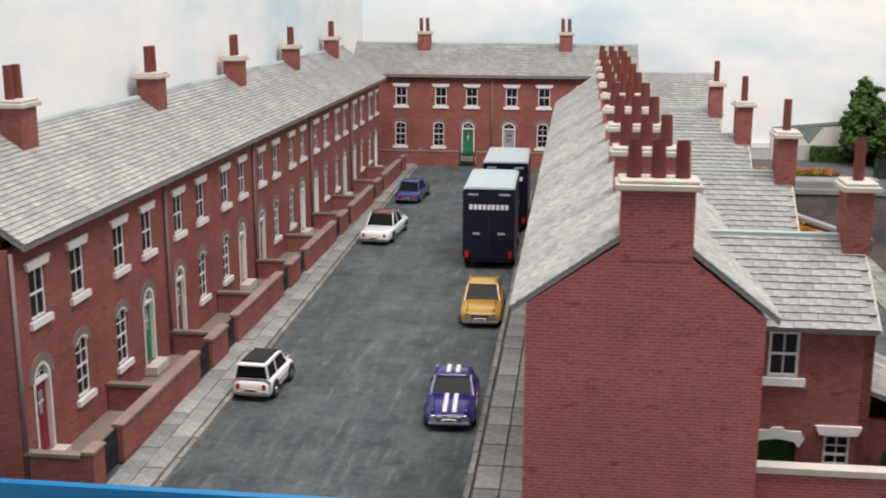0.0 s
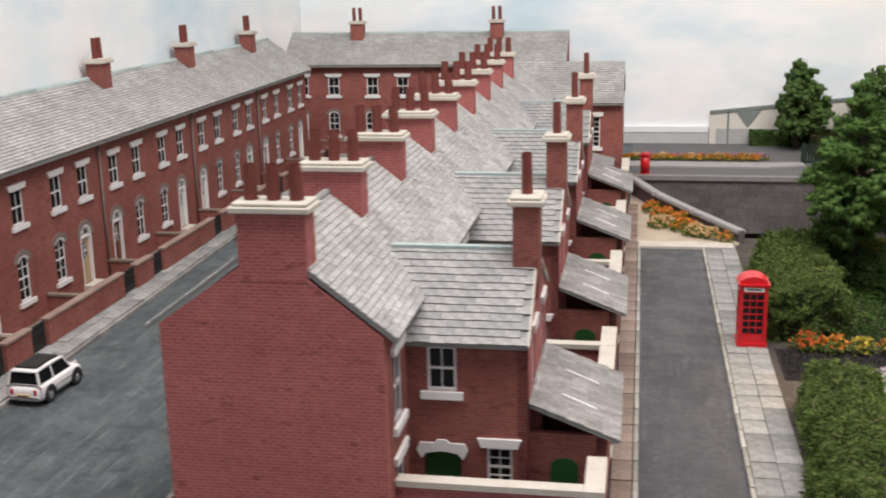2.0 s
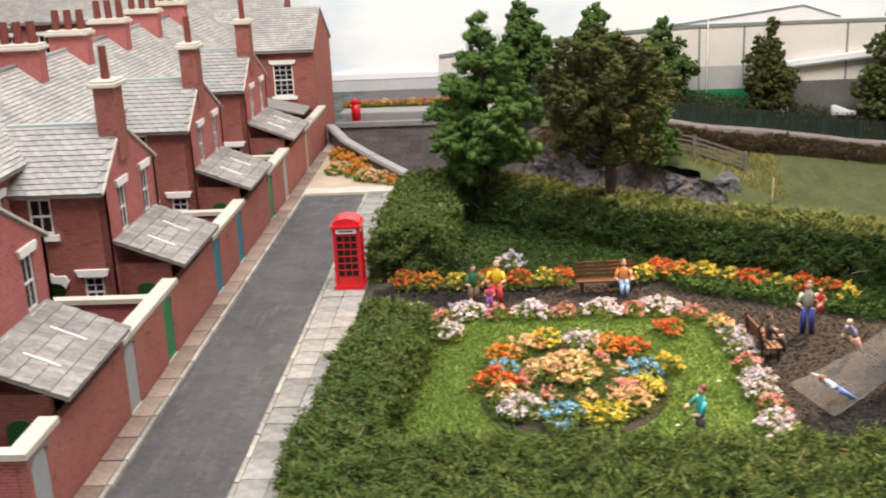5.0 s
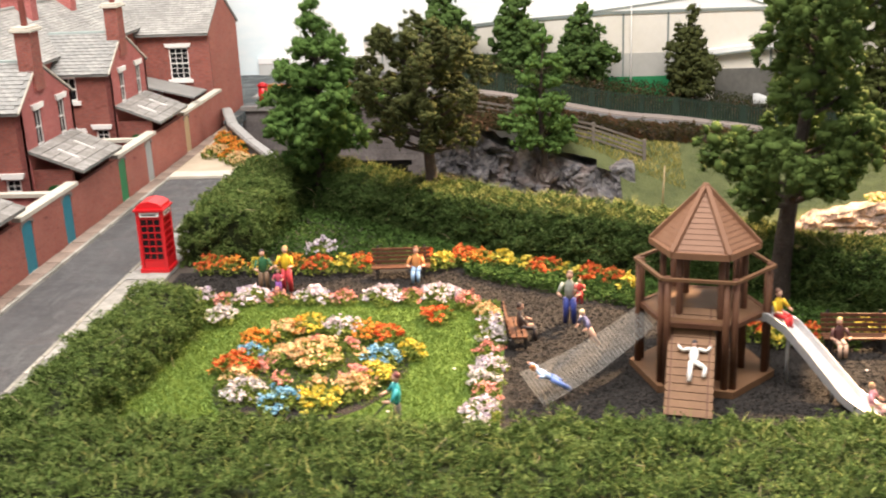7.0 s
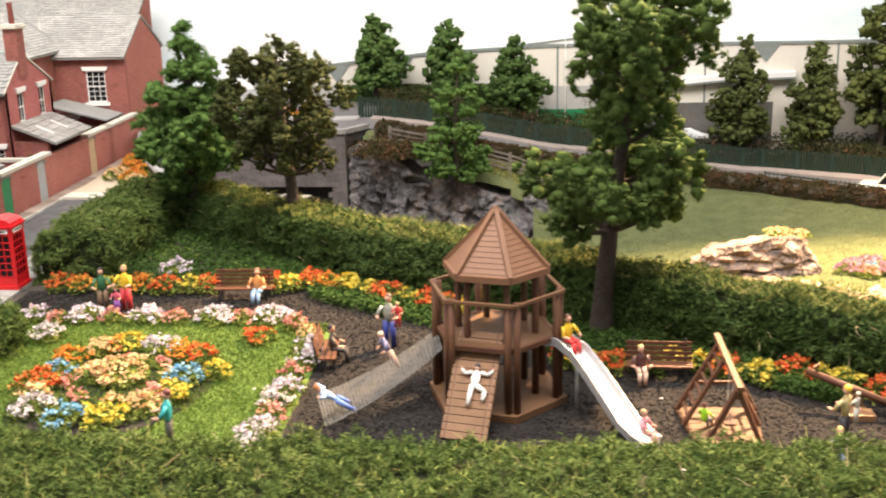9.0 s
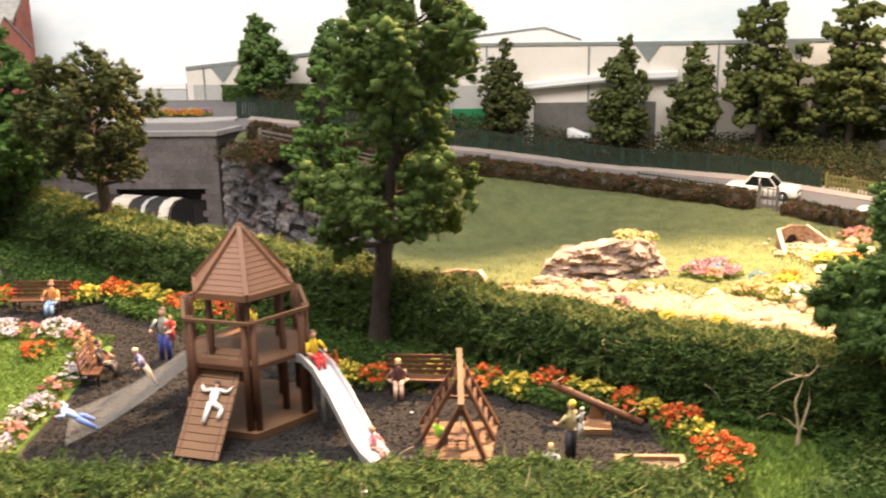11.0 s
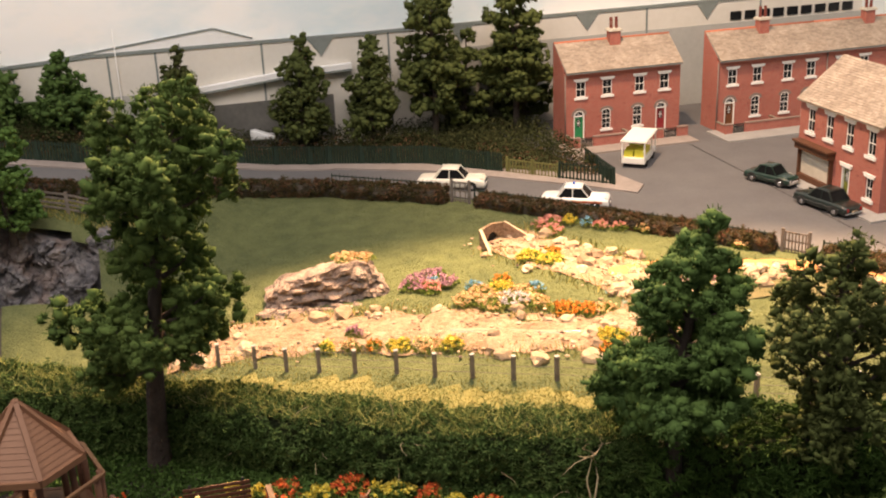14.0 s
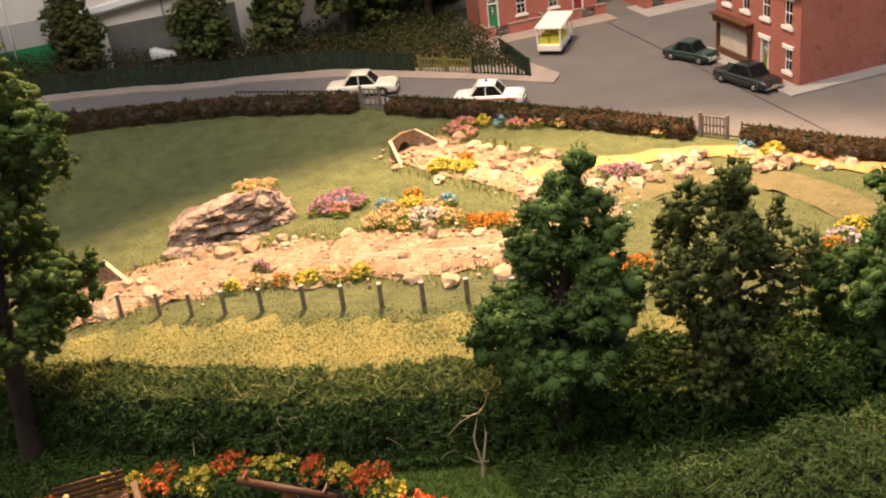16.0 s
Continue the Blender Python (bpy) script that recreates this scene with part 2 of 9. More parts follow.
c = mix(tree, c, (0.36, 0.25, 0.20), ramp(tree, noise_tex(tree, v, 0.5, 3), [(0.5, (0, 0, 0)), (0.68, (0.5, 0.5, 0.5))]))
tree.links.new(c, b.inputs["Base Color"])
bump(tree, b, n2, 1.0, 0.35)
ROCK_WARM, tree, b = material("pink_grey_rock", (0.4, 0.3, 0.2), 0.8, 0, 0.3)
v = coords(tree)
k = node(tree, "ShaderNodeMapping")
k.inputs["Scale"].default_value = (0.7, 0.7, 2.6)
tree.links.new(v, k.inputs["Vector"])
n1, n2 = noise_tex(tree, k.outputs["Vector"], 1.1, 6, 0.65), noise_tex(tree, v, 4.0, 7, 0.7)
c = mix(tree, ramp(tree, n1, [(0.38, (0.03, 0.028, 0.034)), (0.48, (0.20, 0.15, 0.13)), (0.62, (0.48, 0.36, 0.28))]), ramp(tree, n2, [(0.32, (0.08, 0.06, 0.055)), (0.66, (0.50, 0.38, 0.30))]), 0.45)
tree.links.new(c, b.inputs["Base Color"])
bump(tree, b, n2, 1.0, 0.2)
STONEWALL = pieces("grey_stone_block", [(0.0, (0.125, 0.110, 0.108)), (1.0, (0.165, 0.148, 0.145))], 0.9)
PARAPET = mottled("grey_parapet_stone", (0.246, 0.238, 0.230), (0.344, 0.336, 0.320), 1.0, 7)
PAVE_PINK = mottled("pinkish_pavement", (0.22, 0.185, 0.165), (0.34, 0.29, 0.26), 0.7, 5)
WALL_CAP = mottled("grey_wall_cap", (0.17, 0.165, 0.16), (0.26, 0.25, 0.24), 1.0, 7)
WATER = glossy("dirty_varnish_water", (0.34, 0.27, 0.19), 0.06, 0, 0.6)
WOOD = mottled("brown_play_wood", (0.072, 0.026, 0.016), (0.130, 0.061, 0.030), 1.5, 14, 0.6, 0.4, 0.03)
WOOD_LIGHT = mottled("light_play_wood", (0.150, 0.076, 0.038), (0.24, 0.130, 0.066), 1.2, 12, 0.6, 0.4, 0.03)
WOOD_ROOF = mottled("sunned_play_wood", (0.165, 0.078, 0.044), (0.225, 0.115, 0.066), 1.0, 9, 0.55, 0.25, 0.02)
NET_CORD = mottled("grey_net_cord", (0.11, 0.107, 0.10), (0.21, 0.205, 0.19), 3, 16, 0.7, 0.2, 0.01)
WOOD_MID = mottled("mid_play_wood", (0.105, 0.052, 0.026), (0.185, 0.098, 0.05), 1.2, 12, 0.6, 0.4, 0.03)
BARK = mottled("dark_bark", (0.035, 0.027, 0.022), (0.085, 0.066, 0.055), 1.5, 9, 0.95, 0.9, 0.12)
METAL = mottled("dull_steel", (0.45, 0.45, 0.46), (0.6, 0.6, 0.61), 1.5, 12, 0.4, 0.15, 0.03, 0.5, 0.35)
TWIG = mottled("pale_dry_twig", (0.25, 0.19, 0.11), (0.42, 0.34, 0.2), 3, 15)
FENCEWOOD = mottled("grey_fence_wood", (0.10, 0.085, 0.075), (0.2, 0.175, 0.155), 3, 16)
GREENPAINT = mottled("dark_green_railing", (0.008, 0.02, 0.013), (0.02, 0.04, 0.026), 2, 14, 0.6)
BLUEBOARD = glossy("blue_board_edge", (0.012, 0.19, 0.42), 0.4)
CHROME = glossy("chrome", (0.75, 0.75, 0.77), 0.12, 1.0)
RUBBER = mottled("black_rubber", (0.012, 0.012, 0.012), (0.03, 0.03, 0.03), 4, 20, 0.8)
REDLAMP = glossy("red_lamp_plastic", (0.5, 0.01, 0.01), 0.25)
POSTRED = glossy("post_office_red", (0.62, 0.012, 0.018), 0.35)
LEAF_HEDGE = leafy("hedge_foliage", [(0.1, (0.035, 0.062, 0.016)), (0.36, (0.096, 0.145, 0.038)), (0.62, (0.225, 0.268, 0.092))], 0.9)
LEAF_BACK = leafy("back_hedge_foliage", [(0.1, (0.022, 0.044, 0.012)), (0.35, (0.055, 0.096, 0.026)), (0.6, (0.142, 0.190, 0.064))])
GRASS_CREST = leafy("crest_strands", [(0.1, (0.09, 0.115, 0.028)), (0.35, (0.18, 0.19, 0.056)), (0.6, (0.34, 0.31, 0.12))])
# green darkened to hold the tree shade behind the railings
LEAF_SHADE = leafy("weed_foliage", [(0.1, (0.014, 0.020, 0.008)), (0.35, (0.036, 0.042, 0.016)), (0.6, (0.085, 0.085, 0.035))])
LEAF_DARK = leafy("ivy_ground_cover", [(0.1, (0.026, 0.055, 0.014)), (0.5, (0.061, 0.113, 0.026)), (0.9, (0.145, 0.210, 0.058))])
LEAF_TREE = leafy("tree_foam_green", [(0.1, (0.034, 0.062, 0.018)), (0.5, (0.088, 0.130, 0.034)), (0.9, (0.225, 0.272, 0.080))], 1.1, 0.16)
LEAF_OLIVE = leafy("tree_foam_olive", [(0.1, (0.029, 0.034, 0.013)), (0.5, (0.066, 0.077, 0.026)), (0.9, (0.146, 0.159, 0.060))], 0.8, 0.16)
LEAF_FRESH = leafy("tree_flock_fresh_green", [(0.1, (0.039, 0.083, 0.022)), (0.5, (0.094, 0.165, 0.042)), (0.9, (0.209, 0.297, 0.088))], 0.8, 0.16)
LEAF_WILLOW = leafy("tree_flock_olive_green", [(0.1, (0.034, 0.046, 0.015)), (0.5, (0.086, 0.106, 0.034)), (0.9, (0.184, 0.207, 0.075))], 0.8, 0.16)
LEAF_PINE = leafy("tree_foam_deep_green", [(0.1, (0.034, 0.066, 0.022)), (0.5, (0.078, 0.132, 0.035)), (0.9, (0.165, 0.232, 0.084))], 0.8, 0.16)
# near-black core colour: paints the shade seen in the hollows between leaves
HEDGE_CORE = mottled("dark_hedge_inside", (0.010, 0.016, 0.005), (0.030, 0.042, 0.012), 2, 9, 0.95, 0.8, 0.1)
LEAF_RUST = leafy("rusty_hedge_flock", [(0.1, (0.018, 0.022, 0.009)), (0.31, (0.048, 0.046, 0.018)), (0.42, (0.115, 0.060, 0.034)), (0.60, (0.30, 0.14, 0.085))], 1.0, 0.24)
GRASS = leafy("grass_tuft", [(0.1, (0.089, 0.145, 0.030)), (0.5, (0.146, 0.216, 0.044)), (0.9, (0.240, 0.301, 0.090))])
GRASS_FIELD = leafy("field_grass", [(0.12, (0.060, 0.078, 0.028)), (0.33, (0.112, 0.130, 0.050)), (0.58, (0.21, 0.215, 0.09))], 0.3)
GRASS_DRY = leafy("dry_grass_tuft", [(0.16, (0.10, 0.125, 0.035)), (0.33, (0.24, 0.225, 0.065)), (0.54, (0.58, 0.46, 0.18))], 0.35, 0.2)
DOORS = {n: mottled("door_" + n, tuple(0.75 * v for v in c), c, 2, 15, 0.5, 0.1) for n, c in {
    "green": (0.02, 0.23, 0.09), "red": (0.26, 0.03, 0.035), "brown": (0.16, 0.06, 0.025), "cream": (0.52, 0.38, 0.22),
    "white": (0.72, 0.70, 0.66), "blue": (0.02, 0.22, 0.30), "grey": (0.38, 0.40, 0.40), "darkgreen": (0.02, 0.09, 0.025), "olive": (0.17, 0.19, 0.03)}.items()}
LEAF_BED = leafy("flower_bed_leaf", [(0.1, (0.055, 0.095, 0.022)), (0.35, (0.15, 0.20, 0.04)), (0.6, (0.36, 0.36, 0.09))], 1.2, 0.3)
BLOOM = {n: pieces("petals_" + n, s, 0.7, grain=9) for n, s in {
    "orange": [(0.0, (0.64, 0.15, 0.025)), (0.6, (0.73, 0.27, 0.035)), (1.0, (0.76, 0.42, 0.06))],
    "red": [(0.0, (0.62, 0.055, 0.02)), (0.6, (0.72, 0.15, 0.035)), (1.0, (0.75, 0.30, 0.07))],
    "yellow": [(0.0, (0.68, 0.48, 0.03)), (1.0, (0.78, 0.68, 0.14))],
    "lilac": [(0.0, (0.55, 0.43, 0.60)), (0.45, (0.72, 0.63, 0.70)), (1.0, (0.83, 0.77, 0.74))],
    "white": [(0.0, (0.58, 0.52, 0.56)), (1.0, (0.78, 0.72, 0.70))],
    "blue": [(0.0, (0.10, 0.33, 0.52)), (1.0, (0.28, 0.50, 0.64))],
    "pink": [(0.0, (0.70, 0.22, 0.20)), (1.0, (0.78, 0.42, 0.34))],
    "peach": [(0.0, (0.72, 0.34, 0.16)), (0.6, (0.78, 0.55, 0.28)), (1.0, (0.80, 0.70, 0.38))],
    "violet": [(0.0, (0.40, 0.16, 0.27)), (1.0, (0.60, 0.36, 0.40))]}.items()}


# ---- mesh helpers ----
def box(bm, x0, x1, y0, y1, z0, z1, mi=0):
    v = [bm.verts.new(p) for p in ((x0, y0, z0), (x1, y0, z0), (x1, y1, z0), (x0, y1, z0), (x0, y0, z1), (x1, y0, z1), (x1, y1, z1), (x0, y1, z1))]
    for i in ((3, 2, 1, 0), (4, 5, 6, 7), (0, 1, 5, 4), (1, 2, 6, 5), (2, 3, 7, 6), (3, 0, 4, 7)):
        bm.faces.new([v[k] for k in i]).material_index = mi
    return v


def beam(bm, a, b, w, h, mi=0, up=(0, 0, 1)):
    """A bar of w by h from a to b."""
    a, b = Vector(a), Vector(b)
    d = (b - a).normalized()
    s = d.cross(Vector(up))
    s = s.normalized() if s.length > 1e-4 else Vector((1, 0, 0))
    u = s.cross(d)
    v = [bm.verts.new(p + s * (w / 2 * i) + u * (h / 2 * j)) for p in (a, b) for i, j in ((-1, -1), (1, -1), (1, 1), (-1, 1))]
    for i in ((0, 1, 2, 3), (7, 6, 5, 4), (4, 5, 1, 0), (5, 6, 2, 1), (6, 7, 3, 2), (7, 4, 0, 3)):
        bm.faces.new([v[k] for k in i]).material_index = mi


def rod(bm, a, b, r0, r1=None, n=8, mi=0, cap=True):
    a, b = Vector(a), Vector(b)
    r1 = r0 if r1 is None else r1
    d = (b - a).normalized()
    s = d.cross(Vector((0, 0, 1)) if abs(d.z) < 0.9 else Vector((1, 0, 0))).normalized()
    u = d.cross(s)
    rings = [[bm.verts.new(p + (s * math.cos(6.28318 * k / n) + u * math.sin(6.28318 * k / n)) * r) for k in range(n)] for p, r in ((a, r0), (b, r1))]
    for k in range(n):
        f = bm.faces.new((rings[0][k], rings[0][(k + 1) % n], rings[1][(k + 1) % n], rings[1][k]))
        f.material_index, f.smooth = mi, n > 5
    if cap:
        bm.faces.new(rings[0][::-1]).material_index = mi
        bm.faces.new(rings[1]).material_index = mi


def blob(bm, c, r, n=1, mi=0, rough=0.0, seed=0):
    got = bmesh.ops.create_icosphere(bm, subdivisions=n, radius=1.0)["verts"]
    for v in got:
        k = 1 + rough * noise.noise(v.co * 1.7 + Vector((seed * 3.7, seed, 0)))
        v.co = Vector(c) + Vector((v.co.x * r[0], v.co.y * r[1], v.co.z * r[2])) * k
        for f in v.link_faces:
            f.material_index = mi


def prism(bm, pts, y0, y1, mi=0, axis="y"):
    """A polygon of (a, z) points drawn out along y (or x)."""
    def p(a, z, t):
        return (a, t, z) if axis == "y" else (t, a, z)
    f, b = [bm.verts.new(p(a, z, y0)) for a, z in pts], [bm.verts.new(p(a, z, y1)) for a, z in pts]
    bm.faces.new(f).material_index = mi
    bm.faces.new(b[::-1]).material_index = mi
    n = len(pts)
    for k in range(n):
        bm.faces.new((f[k], b[k], b[(k + 1) % n], f[(k + 1) % n])).material_index = mi


def flat(bm, pts, z, thick=0.0, mi=0):
    """A level sheet (or slab) with the given outline."""
    top = [bm.verts.new((x, y, z)) for x, y in pts]
    f = bm.faces.new(top)
    f.material_index = mi
    if thick:
        low = [bm.verts.new((x, y, z - thick)) for x, y in pts]
        bm.faces.new(low[::-1]).material_index = mi
        n = len(pts)
        for k in range(n):
            bm.faces.new((top[k], low[k], low[(k + 1) % n], top[(k + 1) % n])).material_index = mi


def finish(me, mats):
    for m in mats if isinstance(mats, (list, tuple)) else [mats]:
        me.materials.append(m)
    return me


def mesh_of(name, bm, mats, recalc=True):
    if recalc:
        bmesh.ops.recalc_face_normals(bm, faces=bm.faces)
    uv = bm.loops.layers.uv.new("UVMap")
    for f in bm.faces:
        n = f.normal
        for l in f.loops:
            c = l.vert.co
            l[uv].uv = (c.x, c.y) if abs(n.z) > 0.75 else ((c.y, c.z) if abs(n.x) > abs(n.y) else (c.x, c.z))
    bm.transform(Matrix.Scale(S, 4))
    me = bpy.data.meshes.new(name)
    bm.to_mesh(me)
    bm.free()
    return finish(me, mats)


def part(name, bm, mats, parent=None, label="", m=None, recalc=True):
    """Links a bmesh, drawn in prototype metres, as one mesh object under a thing or part."""
    ob = new(name, mesh_of(name, bm, mats, recalc))
    if parent is not None:
        ob.parent = parent
    if m is not None:
        ob.matrix_basis = m
    return tagged(ob, label)


def thing(name, label, category, m=None, group="", kind=""):
    ob = new(name)
    ob.empty_display_size = 0.01
    if m is not None:
        ob.matrix_basis = m
    return tagged(ob, label, category, group, kind)


def single(name, bm, mats, label, category, m=None, group="", kind="", recalc=True):
    return tagged(part(name, bm, mats, None, "", m, recalc), label, category, group, kind)


def arrays(name, verts, faces, mats, smooth=False, index=None):
    """A mesh from numpy arrays of verts and quads, in prototype metres."""
    me = bpy.data.meshes.new(name)
    verts, faces = np.asarray(verts, np.float32) * S, np.asarray(faces, np.int32)
    k = faces.shape[1]
    me.vertices.add(len(verts))
    me.vertices.foreach_set("co", verts.ravel())
    me.loops.add(faces.size)
    me.loops.foreach_set("vertex_index", faces.ravel())
    me.polygons.add(len(faces))
    me.polygons.foreach_set("loop_start", np.arange(len(faces), dtype=np.int32) * k)
    me.update(calc_edges=True)
    me.polygons.foreach_set("use_smooth", np.full(len(faces), bool(smooth)))
    if index is not None:
        me.polygons.foreach_set("material_index", np.asarray(index, np.int32))
    return finish(me, mats)


def leaf_quads(centres, size, rng, flatness=0.0, long=1.0, wide=0.5):
    """Small bent leaves, one at each centre."""
    n = len(centres)
    a = rng.normal(size=(n, 3))
    a[:, 2] *= 1 - flatness
    a /= np.linalg.norm(a, axis=1, keepdims=True) + 1e-9
    b = np.cross(a, rng.normal(size=(n, 3)))
    b /= np.linalg.norm(b, axis=1, keepdims=True) + 1e-9
    s = size * rng.uniform(0.6, 1.4, (n, 1))
    c = np.cross(a, b) * s * 0.25
    v = np.stack([centres - a * s * long, centres + b * s * wide + c, centres + a * s * long, centres - b * s * wide + c], 1).reshape(-1, 3)
    return v, np.arange(4 * n).reshape(-1, 4)


def blades(centres, height, rng, width=0.05, lean=0.35):
    """Upright grass blades as thin quads."""
    n = len(centres)
    h = height * rng.uniform(0.5, 1.3, (n, 1))
    d = rng.normal(size=(n, 3)) * lean
    d[:, 2] = 1
    a = rng.uniform(0, 6.283, n)
    w = np.stack([np.cos(a), np.sin(a), np.zeros(n)], 1) * width
    t = centres + d * h
    return np.stack([centres - w, centres + w, t + w * 0.3, t - w * 0.3], 1).reshape(-1, 3), np.arange(4 * n).reshape(-1, 4)


def slates(o, u, v, n, ulen, vlen, su, sv, rng, thick=0.045):
    """Courses of overlapping slates on a slope: o the lower corner, u along the eave, v up the slope, n outwards."""
    o, u, v, n = (np.array(k, float) for k in (o, u, v, n))
    rows, cols = int(round(vlen / sv)), int(round(ulen / su))
    sv, su = vlen / rows, ulen / cols
    V, F = [], []
    for r in range(rows):
        for c in range(cols + (r % 2)):
            x0, x1 = max(0, (c - 0.5 * (r % 2)) * su), min(ulen, (c + 1 - 0.5 * (r % 2)) * su)
            if x1 - x0 < 0.05:
                continue
            x0, x1, y0, y1 = x0 + 0.002, x1 - 0.002, r * sv + rng.uniform(-0.008, 0.008), (r + 1) * sv + 0.02
            h = thick * rng.uniform(0.9, 1.15)
            base = len(V)
            for x, y, z in ((x0, y0, 0.0), (x1, y0, 0.0), (x0, y0, h), (x1, y0, h), (x1, y1, 0.012), (x0, y1, 0.012), (x1, y1, 0.0), (x0, y1, 0.0)):
                V.append(o + u * x + v * y + n * z)
            F += [(base + 2, base + 3, base + 4, base + 5), (base, base + 1, base + 3, base + 2), (base, base + 2, base + 5, base + 7), (base + 1, base + 6, base + 4, base + 3)]
    return np.array(V), np.array(F)


def slate_part(name, slopes, su, sv, parent, mat=None, seed=1, label=""):
    rng = np.random.default_rng(seed)
    V, F = np.zeros((0, 3)), np.zeros((0, 4), int)
    for o, u, v, n, ul, vl in slopes:
        a, b = slates(o, u, v, n, ul, vl, su, sv, rng)
        F = np.vstack([F, b + len(V)])
        V = np.vstack([V, a])
    butt = SLATE_BUTT if (mat or SLATE) is SLATE else mat
    ob = new(name, arrays(name, V, F, [mat or SLATE, butt], index=np.tile([0, 1, 0, 0], len(F) // 4)))
    ob.parent = parent
    return tagged(ob, label, kind="stuff")


def slope(p0, p1, q0):
    """A slope for slates, from the eave's two ends and the ridge above the first."""
    p0, p1, q0 = (np.array(k, float) for k in (p0, p1, q0))
    u, v = p1 - p0, q0 - p0
    n = np.cross(u, v)
    n /= np.linalg.norm(n)
    if n[2] < 0:
        n = -n
    return p0, u / np.linalg.norm(u), v / np.linalg.norm(v), n, np.linalg.norm(u), np.linalg.norm(v)

# ---- houses ----
def wall_panel(bm, length, z0, z1, thick, openings, mi=0):
    """A wall along +x, its face at y = 0, with openings (x0, x1, z0, z1) cut right through."""
    xs = sorted({0.0, length, *(v for o in openings for v in o[:2])})
    zs = sorted({z0, z1, *(min(max(v, z0), z1) for o in openings for v in o[2:])})
    grid = {(i, j, k): bm.verts.new((x, y, z)) for i, x in enumerate(xs) for j, z in enumerate(zs) for k, y in enumerate((0, thick))}

    def solid(i, j):
        if not (0 <= i < len(xs) - 1 and 0 <= j < len(zs) - 1):
            return False
        x, z = (xs[i] + xs[i + 1]) / 2, (zs[j] + zs[j + 1]) / 2
        return not any(o[0] < x < o[1] and o[2] < z < o[3] for o in openings)
    for i in range(len(xs) - 1):
        for j in range(len(zs) - 1):
            if not solid(i, j):
                continue
            for k in (0, 1):
                bm.faces.new([grid[p] for p in ((i, j, k), (i + 1, j, k), (i + 1, j + 1, k), (i, j + 1, k))]).material_index = mi
            for di, dj, a, b in ((-1, 0, (i, j), (i, j + 1)), (1, 0, (i + 1, j), (i + 1, j + 1)), (0, -1, (i, j), (i + 1, j)), (0, 1, (i, j + 1), (i + 1, j + 1))):
                if not solid(i + di, j + dj):
                    bm.faces.new([grid[p] for p in ((*a, 0), (*b, 0), (*b, 1), (*a, 1))]).material_index = mi
    for p in [p for p in grid.values() if not p.link_faces]:
        bm.verts.remove(p)


def arch_points(w, rise, n=8):
    return [(-w * math.cos(math.pi * k / n), rise * math.sin(math.pi * k / n)) for k in range(n + 1)]


def arch_ring(bm, w, rise, band, y0, y1, z):
    rows = [[bm.verts.new((a, y, z + b)) for a, b, y in ((*p, y0), (*q, y0), (*q, y1), (*p, y1))] for p, q in zip(arch_points(w, rise), arch_points(w + band, rise + band))]
    for r0, r1 in zip(rows, rows[1:]):
        for k in range(4):
            bm.faces.new((r0[k], r0[(k + 1) % 4], r1[(k + 1) % 4], r1[k]))
    bm.faces.new(rows[0])
    bm.faces.new(rows[-1][::-1])


def window(parent, x, z0, z1, w, m=None, arched=False, bars=(1, 0), lintel=True, low_bars=None, ornate=False):
    """A sash window in a wall that faces -y, its opening from z0 to z1."""
    m = m or Matrix()
    cols, rows = bars[0] + 1, 2 * (bars[1] + 1)
    gx, gz = (w - 0.13 + 0.026) / cols, (z1 - z0 - 0.17 + 0.026) / rows
    panes = []
    for i in range(cols):
        for j in range(rows):
            lo = 0.02 if j == rows // 2 else 0.0
            hi = 0.02 if j == rows // 2 - 1 else 0.0
            panes.append((0.065 + i * gx, 0.065 + (i + 1) * gx - 0.026, z0 + 0.085 + j * gz + lo, z0 + 0.085 + (j + 1) * gz - 0.026 - hi))
    bm = bmesh.new()
    wall_panel(bm, w, z0, z1, 0.03, panes)
    bmesh.ops.translate(bm, verts=bm.verts, vec=(x - w / 2, 0.045, 0))
    frame_ = part("window", bm, WHITE, parent, m=m)
    bm = bmesh.new()
    box(bm, x - w / 2, x + w / 2, 0.08, 0.12, z0, z1)
    part("pane", bm, GLASS, frame_)
    bm = bmesh.new()
    box(bm, x - w / 2 - 0.17, x + w / 2 + 0.17, -0.11, 0.1, z0 - 0.2, z0)
    part("sill", bm, WHITE, frame_)
    bm = bmesh.new()
    if arched:
        arch_ring(bm, w / 2, 0.26, 0.24, -0.035, 0.12, z1 - 0.26)
        part("arch_head", bm, ARCH, frame_)
        bm = bmesh.new()
        arch_ring(bm, w / 2 - 0.09, 0.19, 0.11, -0.02, 0.15, z1 - 0.27)
        part("arch_frame", bm, WHITE, frame_)
    elif lintel:
        prism(bm, [(x - w / 2 - 0.14, z1), (x + w / 2 + 0.14, z1), (x + w / 2 + 0.24, z1 + 0.24), (x - w / 2 - 0.24, z1 + 0.24)], -0.09, 0.12)
        if ornate:
            box(bm, x - 0.12, x + 0.12, -0.12, 0.0, z1 + 0.05, z1 + 0.34)
        part("lintel", bm, WHITE, frame_)
    return frame_


